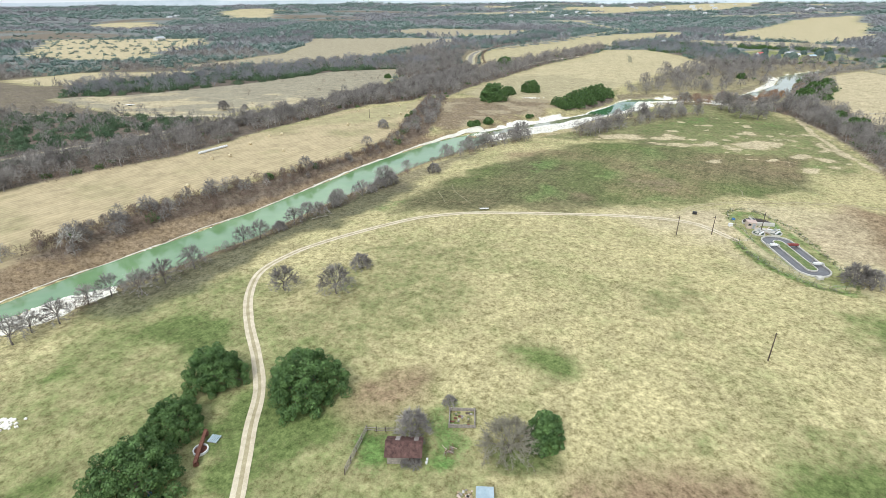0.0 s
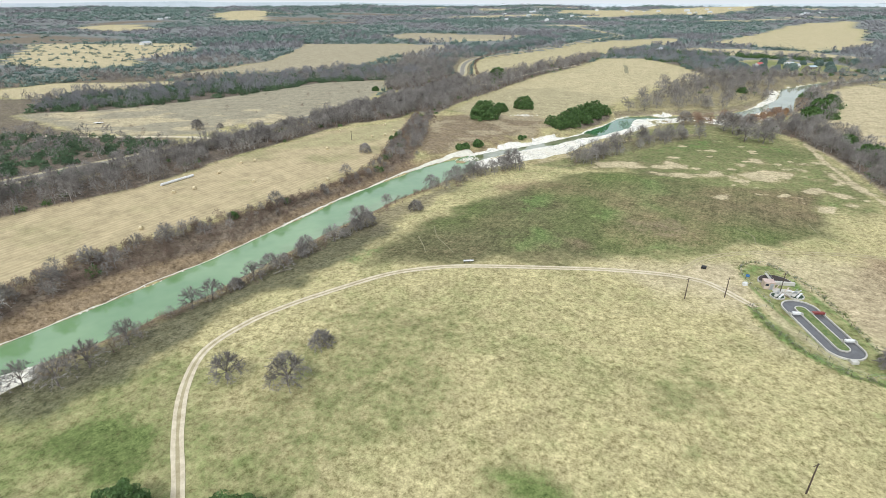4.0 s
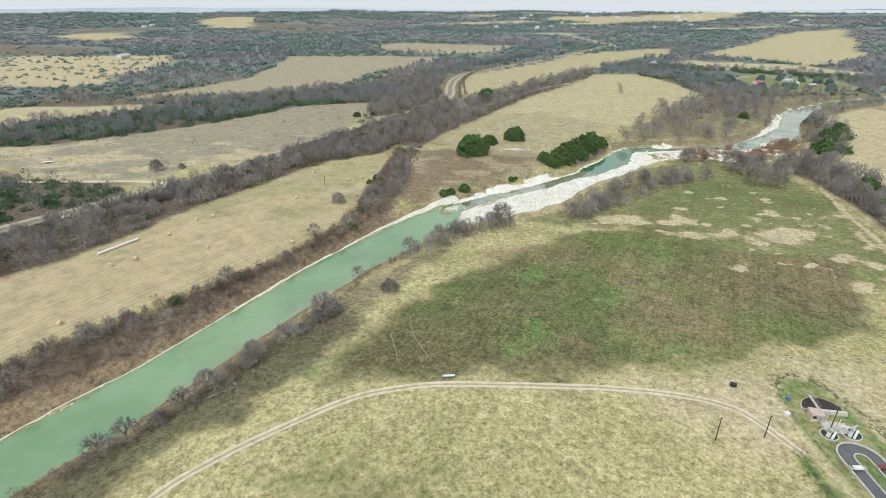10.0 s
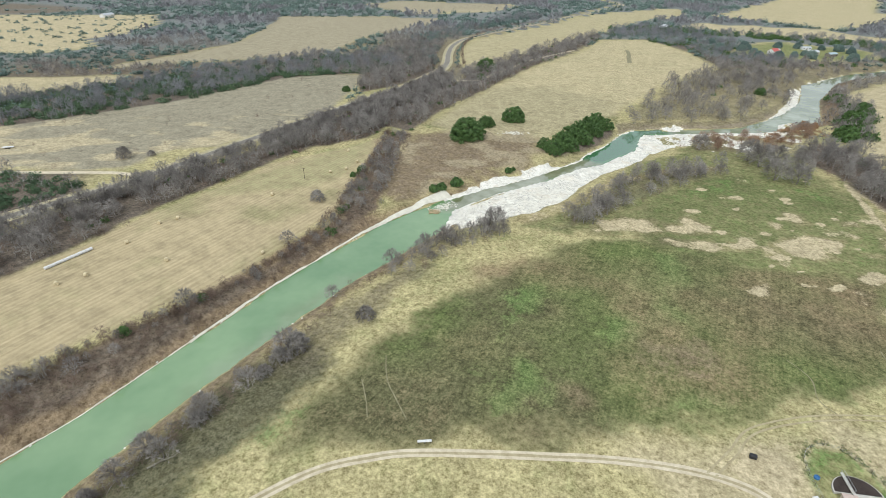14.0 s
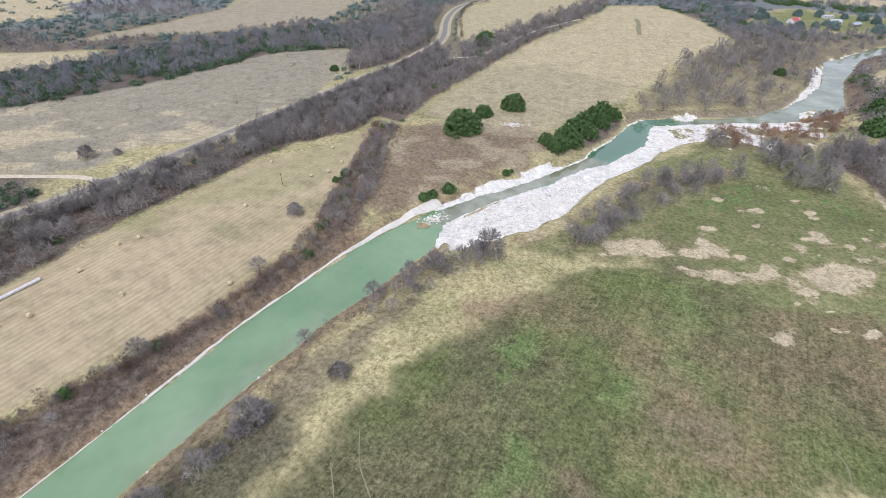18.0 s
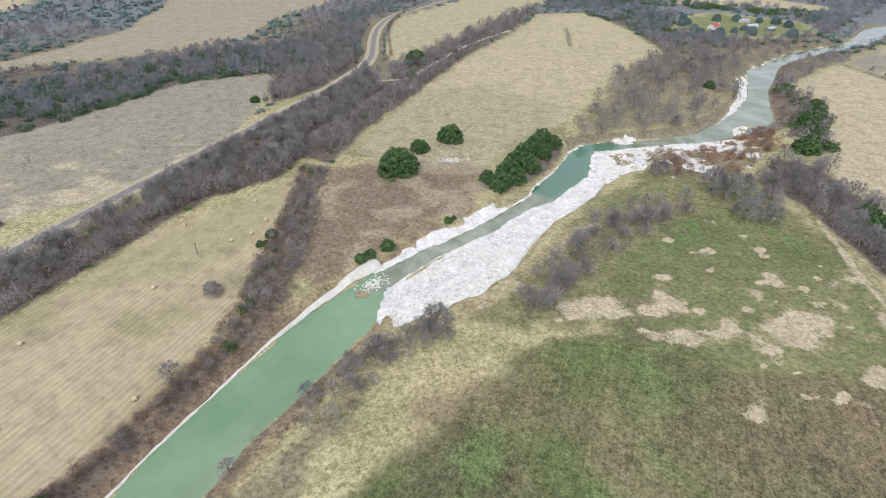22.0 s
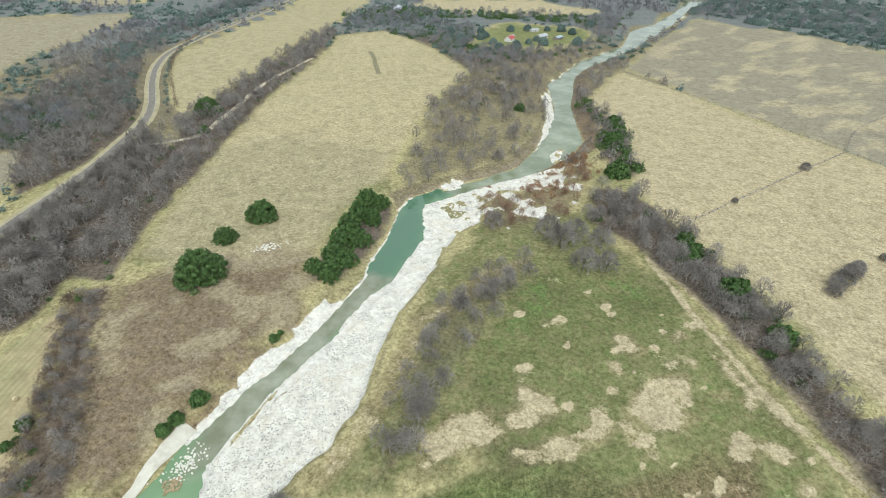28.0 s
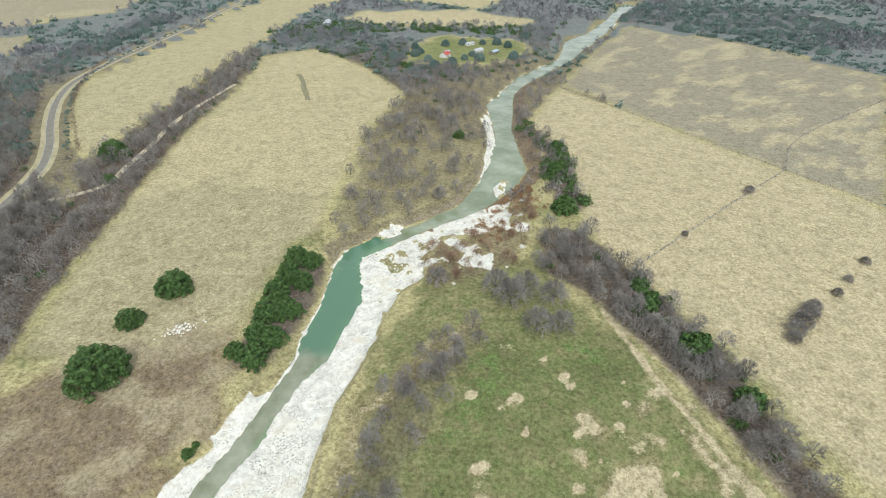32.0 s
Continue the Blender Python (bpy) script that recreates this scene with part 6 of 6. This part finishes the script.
for k, (x, y) in enumerate(((-3.0, 64.8), (-2.9, 65.5))):
    can = empty("white_bucket", on_ground(x, y), "white plastic bucket beside the shed", "bucket", "buckets")
    part("bucket", cylinder(0.16, 0.4, 14, 0.2), WHITEPAINT, can)
    part("rim", moved(rim(circle(0.215, 14), circle(0.18, 14), 0.36, 0.42), Matrix.Identity(4)), WHITEPAINT, can)


def rail_fence(a, b, label, n, rails=2, tall=1.2):
    thing = empty("rail_fence", pose(0, 0, 0), label, "fence", "corral fences")
    a, b = Vector(a), Vector(b)
    for k in range(n + 1):
        p = a.lerp(b, k / n)
        o = new("post", POST_MESH)
        o.parent = thing
        o.matrix_basis = pose(p.x, p.y, float(height(p.x, p.y)) - 0.1, 3 * (k % 3 - 1), 2 * (k % 2), 0)
    frng = random.Random(int(a.x * 10))
    for k in range(n):
        p, q = a.lerp(b, k / n), a.lerp(b, (k + 1) / n)
        for r_ in range(rails):
            z = 0.45 + r_ * 0.55
            s = Shape()
            zp, zq = float(height(p.x, p.y)) + z + frng.uniform(-0.15, 0.05), float(height(q.x, q.y)) + z + frng.uniform(-0.15, 0.05)
            s.tube([Vector((p.x, p.y, zp)), Vector((q.x, q.y, zq))], [0.08, 0.065], 6)
            v, f = s.arrays()
            part("rail", mesh_np("rail", v, f, GREYWOOD), GREYWOOD, thing)


rail_fence((-14.0, 72.3), (-16.4, 62.5), "leaning grey wooden rail fence of the corral", 4, 3)
rail_fence((-14.0, 72.3), (-8.9, 72.0), "grey wooden rail fence behind the shed", 3, 2)

pen = empty("log_pen", on_ground(3.4, 75.2, -3), "square pen of stacked grey logs full of junk", "pen")
for z in (0.15, 0.4, 0.65):
    for s in (-1, 1):
        part("log", moved(cylinder(0.13, 5.0, 8, 0.11), pose(-2.5, s * 2.2, z, 0, 90, 0)), GREYWOOD, pen)
        part("log", moved(cylinder(0.13, 4.6, 8, 0.11), pose(s * 2.35, -2.3, z + 0.12, -90, 0, 0)), GREYWOOD, pen)
jrng = random.Random(9)
for k in range(26):
    part("scrap", box(jrng.uniform(0.3, 1.0), jrng.uniform(0.15, 0.5), 0.12, (jrng.uniform(-1.9, 1.9), jrng.uniform(-1.8, 1.8), 0.1 + 0.1 * jrng.random()), 0.02), jrng.choice([GREYWOOD, GREYWOOD, POLEWOOD, CONCRETE, LAWN, LAWN, RUST]), pen)
pile = empty("wood_pile", on_ground(0.9, 67.6), "small heap of broken timber and rusty scrap", "wood pile")
for k in range(30):
    part("stick", moved(cylinder(0.06, jrng.uniform(0.5, 1.5), 6, 0.04), pose(jrng.uniform(-0.8, 0.8), jrng.uniform(-0.7, 0.7), jrng.uniform(0.05, 0.5), jrng.uniform(60, 110), 0, jrng.uniform(0, 360))), jrng.choice([GREYWOOD, GREYWOOD, RUST, PINKWALL, TWIG_PALE]), pile)
rubbish = empty("rubble_heap", on_ground(3.2, 58.6), "heap of pale rubble beside a small roof", "rubble")
for k in range(30):
    part("piece", box(jrng.uniform(0.2, 0.6), jrng.uniform(0.2, 0.5), 0.2, (jrng.uniform(-1.2, 1.2), jrng.uniform(-0.9, 0.9), 0.1), 0.05), jrng.choice([CONCRETE, PINKWALL, GREYWOOD, TANSTONE]), rubbish)
coop = empty("lean_to", on_ground(6.3, 57.7, -4), "low lean-to with a pale blue sheet roof", "shed")
part("wall", box(2.6, 2.0, 1.4, (0, 0, 0.7), 0.02), GREYWOOD, coop)
for k in range(4):
    part("roof_sheet", moved(box(0.72, 2.4, 0.04, (0, 0, 0), 0.01), pose(-1.05 + k * 0.7, 0, 1.62 + 0.012 * (k % 2), -6, 0, 0)), PALEROOF, coop)

ring = empty("stock_tank", on_ground(-42.4, 67.9), "round white stock tank on bare ground", "tank")
part("wall", rim(circle(1.3, 36), circle(1.1, 36), -0.1, 0.45), WHITEPAINT, ring)
part("floor", slab(circle(1.12, 36), -0.05, 0.15), RUST, ring)
girder = empty("steel_girder", on_ground(-42.4, 68.1, 9), "long rusty steel girder lying across the tank", "girder")
for z in (0.66, 1.05):
    part("flange", box(0.6, 7.8, 0.06, (0, 0, z), 0.01), RUST, girder)
part("web", box(0.08, 7.8, 0.4, (0, 0, 0.86), 0), RUST, girder)
for y in (-3.5, 3.5):
    part("block", box(0.8, 0.5, 0.65, (0, y, 0.32), 0.03), RUST, girder)
crate = empty("pallet_stack", on_ground(-41.0, 70.4, -12), "pale blue-grey pallets on the grass", "pallet")
for k in range(5):
    part("slat", box(0.28, 1.8, 0.06, (-0.75 + k * 0.37, 0, 0.3), 0.01), PALEROOF, crate)
for y in (-0.7, 0, 0.7):
    part("bearer", box(1.8, 0.12, 0.26, (0, y, 0.13), 0.01), GREYWOOD, crate)
barrel = empty("blue_drum", on_ground(-46.5, 58.5), "blue-grey steel drum under the oak", "drum")
part("drum", cylinder(0.32, 0.9, 18), BLUEPAINT, barrel)
part("band", moved(rim(circle(0.335, 18), circle(0.31, 18), 0.42, 0.47), Matrix.Identity(4)), GALV, barrel)

# row of wrapped bales at the field edge
for k in range(13):
    x, y = -125.6 + k * 0.68, 267.2 + k * 1.2
    wrap = empty("wrapped_bale", on_ground(x, y, -29.5), "white plastic-wrapped round bale in a row", "hay bale", "wrapped bales")
    b = cylinder(0.62, 1.28, 20)
    bmesh.ops.bevel(b, geom=[e for e in b.edges if any(len(f.verts) > 4 for f in e.link_faces)], offset=0.07, segments=2, affect="EDGES")
    part("wrap", moved(b, Matrix.Translation((0.05 * (k % 3), -0.64, 0.60)) @ Matrix.Rotation(radians(-90), 4, "X")), WHITEPAINT, wrap)


# ---- houses ----
def house(x, y, turn, w, d, eave, ridge, wall, roof, label, name="house"):
    h = empty(name, on_ground(x, y, turn), label, "house", "farm houses")
    part("wall", gable_walls(w, d, eave, ridge), wall, h)
    part("roof", gable(w, d, eave - 0.1, ridge + 0.02), roof, h)
    part("door", box(1.0, 0.08, 2.1, (0, -d / 2 - 0.03, 1.05), 0.01), POLEWOOD, h)
    for k in (-0.32, 0.32):
        win = part("window", box(1.3, 0.08, 1.2, (k * w, -d / 2 - 0.03, 1.6), 0.01), GLASS, h)
        part("sill", box(1.5, 0.16, 0.08, (k * w, -d / 2 - 0.06, 0.97), 0.01), WHITEPAINT, win)
    return h


house(441, 772, 30, 12, 9, 3.2, 6.2, WHITEPAINT, REDROOF, "white farmhouse with a bright red metal roof")
house(487, 768, 10, 14, 8, 3.0, 5.0, STONEWALL, GREYROOF, "pale farmhouse with a light grey roof")
house(500, 752, 20, 13, 7, 3.0, 4.4, GREYWOOD, PALEROOF, "low barn with a pale blue metal roof", "barn")
house(452, 785, 30, 9, 6, 2.6, 3.8, STONEWALL, GREYROOF, "small stone outbuilding with a grey roof", "outbuilding")
house(409, 1040, 60, 30, 11, 4.0, 6.0, GALV, GREYROOF, "long grey metal barn among trees", "barn")
house(503, 806, 0, 12, 6, 2.6, 3.6, WHITEPAINT, GREYROOF, "white mobile home in the clearing", "trailer")
hamlet = house(1150, 3400, 20, 16, 9, 4.0, 7.0, WHITEPAINT, GREYROOF, "white house in a far village", "village_house")
hrng = random.Random(31)
for k in range(34):
    x, y = hrng.uniform(300, 2300), hrng.uniform(2500, 3900)
    size = hrng.uniform(0.8, 1.9)
    made = copy_thing(hamlet, Matrix.Identity(4))
    made.matrix_basis = on_ground(x, y, hrng.uniform(0, 180)) @ Matrix.Scale(size, 4)
for x, y in ((-1217, 2566), (-1259, 2729), (-625, 1249)):
    made = copy_thing(hamlet, Matrix.Identity(4))
    made.matrix_basis = on_ground(x, y, 80) @ Matrix.Diagonal((1.8, 1.2, 1.0, 1))
stand(tree_thing("yard_tree", leafy_tree(207, 8.0, 5.5, 50, 80, 0.7, 0.06), LEAF_HAZED, "grey-green tree in the farm clearing", "tree", "yard trees"),
      [(413, 796, 0, 1.0), (412, 764, 50, 1.0), (426, 804, 90, 0.9), (404, 739, 130, 1.1), (427, 738, 170, 1.1), (464, 735, 210, 1.2), (497, 813, 250, 1.0), (475, 820, 290, 1.0), (534, 788, 330, 1.1), (535, 767, 20, 1.0), (386, 797, 60, 1.2), (396, 843, 100, 1.2), (503, 719, 140, 1.2), (587, 793, 180, 1.2), (452, 748, 220, 0.8), (470, 757, 260, 0.8), (520, 800, 40, 0.8), (435, 830, 15, 1.0), (415, 820, 70, 0.9)])
trail = empty("stock_trailer", on_ground(-239, 411, 15), "pale flat farm trailer in the pasture", "trailer")
part("deck", box(6.0, 2.2, 0.3, (0, 0, 0.9), 0.04), WHITEPAINT, trail)
for x in (-0.8, 0.8):
    for y in (-1, 1):
        part("wheel", moved(cylinder(0.4, 0.25, 14), pose(x, y * 0.95, 0.4, 90, 0, 0)), BLACKPAINT, trail)


# ---- rocks ----
def boulder(seed, flat=0.55):
    rng = random.Random(seed)
    bm = bmesh.new()
    bmesh.ops.create_cube(bm, size=1)
    bmesh.ops.bevel(bm, geom=bm.edges[:], offset=0.18, segments=1, affect="EDGES")
    for v in bm.verts:
        v.co *= rng.uniform(0.8, 1.15)
        v.co.z *= flat
    bmesh.ops.triangulate(bm, faces=bm.faces)
    bm.verts.ensure_lookup_table()
    v = np.array([tuple(p.co) for p in bm.verts])
    f = np.array([[q.index for q in g.verts] for g in bm.faces])
    bm.free()
    return v, f


BOULDERS = [boulder(s) for s in (1, 2, 3, 4)]
brng = np.random.RandomState(808)


def in_outline(outline, n, margin):
    p = np.array(outline, float)
    q = p.min(0) + brng.rand(n, 2) * (p.max(0) - p.min(0))
    return q[away(q[:, 0], q[:, 1], outline) < -margin]


bar = empty("limestone_bar", pose(0, 0, 0), "bar of bleached limestone boulders in the river bed", "rocks")
tagged(bar, kind="structure")
BMESH = [mesh_np("boulder", v, f, STONE) for v, f in BOULDERS]
for i, (x, y) in enumerate(in_outline([p for p in ROCKS[0] if p[0] < 100], 900, 2.0)[:220]):
    o = new("boulder", BMESH[i % 4])
    o.parent = bar
    s = brng.uniform(0.4, 0.9)
    o.matrix_basis = pose(x, y, float(height(x, y)) + 0.15 * s, brng.uniform(-15, 15), brng.uniform(-15, 15), brng.uniform(0, 360)) @ Matrix.Diagonal((s * brng.uniform(0.9, 1.6), s, s * 0.8, 1))
small = []
for k, (outline, n, margin, lo, hi) in enumerate(((ROCKS[0], 17000, 0.3, 0.2, 0.65), (ROCKS[1], 900, 1.5, 0.3, 1.3), (ROCKS[3], 1200, 0, 0.5, 1.8), (ROCKS[4], 2200, 0, 0.4, 1.2), (ROCKS[5], 2500, 0, 0.8, 3.0))):
    q = in_outline(outline, n, margin)
    if k == 0:
        q = q[brng.rand(len(q)) < np.clip((112 - q[:, 0]) / 45, 0.06, 0.9)]
    for j in range(4):
        w = q[j::4]
        small.append(spread_out("s", BOULDERS[j], w, brng.uniform(lo, hi, len(w)), STONE, 820 + 10 * k + j, "", ""))
# stones along both waterlines
for bank, seed in ((BANK_L[2:22], 1), (BANK_R[2:20], 2)):
    line = smooth_line(bank, 1.3)
    w = np.array([(p.x, p.y) for p in line]) + brng.normal(0, 0.7, (len(line), 2))
    w = w[brng.rand(len(w)) < (0.3 if seed == 1 else 0.08)]
    small.append(spread_out("s", BOULDERS[seed], w, brng.uniform(0.2, 0.7, len(w)), STONE, 890 + seed, "", ""))
part("pebbles", joined(small, "pebbles", STONE), STONE, bar)
tagged(bar.children[-1], kind="stuff")
LEDGE = plain("cream_limestone_ledge", (0.58, 0.545, 0.44), (0.79, 0.76, 0.65), 0.35, 0.9, 0, 0.05)
ledge = empty("limestone_ledge", pose(0, 0, 0), "smooth cream limestone ledge along the water's edge", "rock ledge")
tagged(ledge, kind="structure")
ribbon("ledge", [(-126, 128), (-116, 145), (-100.5, 166.5), (-86, 188), (-75, 204), (-64, 224), (-60, 231)], -0.1, 0.12, 0.20, LEDGE, ledge, 0.12, 1.2, 6)
ribbon("ledge", [(-60, 231), (-52, 245), (-42, 263.5), (-29, 283), (-20, 296), (-11, 308.5), (-3, 318), (9, 330), (18, 339), (28, 346.5)], -0.1, 0.2, 0.21, LEDGE, ledge, 0.3, 1.2, 7, 5.2)
spit = np.array([(20, 332)]) + np.array([(7.0, 5.5)]) * brng.rand(260, 1) + brng.normal(0, 1.9, (260, 2))
heap = empty("stone_spit", pose(0, 0, 0), "heap of tan and white stones in the shallows", "rocks")
for i, (x, y) in enumerate(spit):
    o = new("stone", BMESH[i % 4] if i % 3 else None)
    if o.data is None:
        bpy.data.objects.remove(o)
        continue
    o.parent = heap
    s = brng.uniform(0.2, 0.75)
    o.matrix_basis = pose(x, y, max(float(height(x, y)), WATER_Z - 0.08 + 0.35 * brng.rand()), brng.uniform(-15, 15), 0, brng.uniform(0, 360)) @ Matrix.Scale(s, 4)
TAN = mesh_np("tan_stone", *BOULDERS[0], TANSTONE)
for i in range(60):
    o = new("stone", TAN)
    o.parent = heap
    o.matrix_basis = pose(19 + brng.uniform(-2.5, 2.5), 329 + brng.uniform(-2.5, 2.5), WATER_Z + 0.15, 0, 0, brng.uniform(0, 360)) @ Matrix.Scale(brng.uniform(0.3, 0.9), 4)
mound = empty("rubble_mound", on_ground(73, 440.5), "mound of white broken stone near the oaks", "rubble")
for i in range(90):
    o = new("stone", BMESH[i % 4])
    o.parent = mound
    o.matrix_basis = pose(brng.normal(0, 3.2), brng.normal(0, 2.0), 0.15, 0, 0, brng.uniform(0, 360)) @ Matrix.Scale(brng.uniform(0.3, 0.9), 4)
cairn = empty("rubble_mound", on_ground(-82, 74.6), "mound of pale field stones under a bare bush", "rubble")
for i in range(50):
    o = new("stone", BMESH[i % 4])
    o.parent = cairn
    o.matrix_basis = pose(brng.normal(0, 1.2), brng.normal(0, 0.9), 0.1, 0, 0, brng.uniform(0, 360)) @ Matrix.Scale(brng.uniform(0.3, 0.8), 4)

# fallen bleached trunk on the bank
snag = empty("fallen_tree", on_ground(-46, 181.5, 35), "fallen bleached tree trunk on the bank", "fallen tree")
s = Shape()
s.tube([Vector((-3, 0, 0.25)), Vector((0, 0.2, 0.35)), Vector((3.2, -0.3, 0.5))], [0.28, 0.22, 0.1], 8)
v, f = s.arrays()
part("trunk", mesh_np("trunk", v, f, TWIG_PALE, True), TWIG_PALE, snag)
s = Shape()
lrng = random.Random(4)
for k in range(16):
    a = Vector((lrng.uniform(0, 3.2), 0, 0.4))
    s.tube([a, a + rand_dir(lrng, 0.5) * lrng.uniform(0.8, 2.2)], [0.06, 0.02], 4)
v, f = s.arrays()
part("branches", mesh_np("branches", v, f, TWIG_PALE), TWIG_PALE, snag)

# weeds and brush along the fences of the water works
wrng = np.random.RandomState(61)
weeds = []
for pts, n in (([(101.8, 174.5), (104, 179), (108, 182), (114, 181), (118, 170), (118.6, 160), (117, 148), (115.5, 137), (112.5, 124), (109, 121)], 130), ([(95, 155), (93.8, 148), (94.4, 140.5), (96.4, 132), (101, 124), (108, 120)], 110)):
    line = smooth_line(pts, 0.5)
    pick = wrng.randint(0, len(line), n)
    weeds.append(np.array([(line[k].x, line[k].y) for k in pick]) + wrng.normal(0, 0.5, (n, 2)))
weeds = np.concatenate(weeds)
tagged(new("fence_weeds", spread_out("fence_weeds", both(BRUSH[1]), weeds, wrng.uniform(0.08, 0.26, len(weeds)), TWIG_PALE, 62, "", "")), "dry weeds along the wire fences", "weeds", kind="stuff")
WEED = plain("fresh_green_weeds", (0.12, 0.175, 0.05), (0.30, 0.345, 0.14), 0.8, 0.9)
grass_w = np.concatenate([weeds, weeds + wrng.normal(0, 0.7, weeds.shape), weeds + wrng.normal(0, 1.2, weeds.shape)])
tagged(new("green_weeds", spread_out("green_weeds", shrub_clump(64, 60, 0.45, 0.2), grass_w, wrng.uniform(0.2, 0.6, len(grass_w)), WEED, 63, "", "")), "green weeds along the wire fences", "weeds", kind="stuff")

# side lanes
lane = empty("lane", pose(0, 0, 0), "pale dirt lane leading to the road", "track")
tagged(lane, kind="structure")
ribbon("lane_bed", [(-300, 375), (-222, 370), (-185, 368.7), (-150, 367), (-137, 361)], 0, 3.0, 0.08, DIRT, lane, 0.5, 3)
lane_b = empty("lane", pose(0, 0, 0), "pale gravel lane under the trees", "track")
tagged(lane_b, kind="structure")
ribbon("lane_bed", [(20, 612), (60, 613), (81, 642), (101, 673), (119, 705), (144, 739), (200, 800)], 0, 3.4, 0.08, DIRT, lane_b, 0.6, 3)
hedge_pts = smooth_line([(47, 690), (49.5, 776), (54, 829), (62, 878), (77, 931), (106, 1003), (156, 1084), (229, 1155)], 4.5)
w = np.array([(p.x + 7, p.y) for p in hedge_pts])
tagged(new("roadside_hedge", spread_out("roadside_hedge", both(BRUSH[0]), w, np.random.RandomState(3).uniform(0.8, 1.8, len(w)), TWIG_BROWN, 3, "", "")), "thin brown hedge along the road", "hedge", kind="stuff")
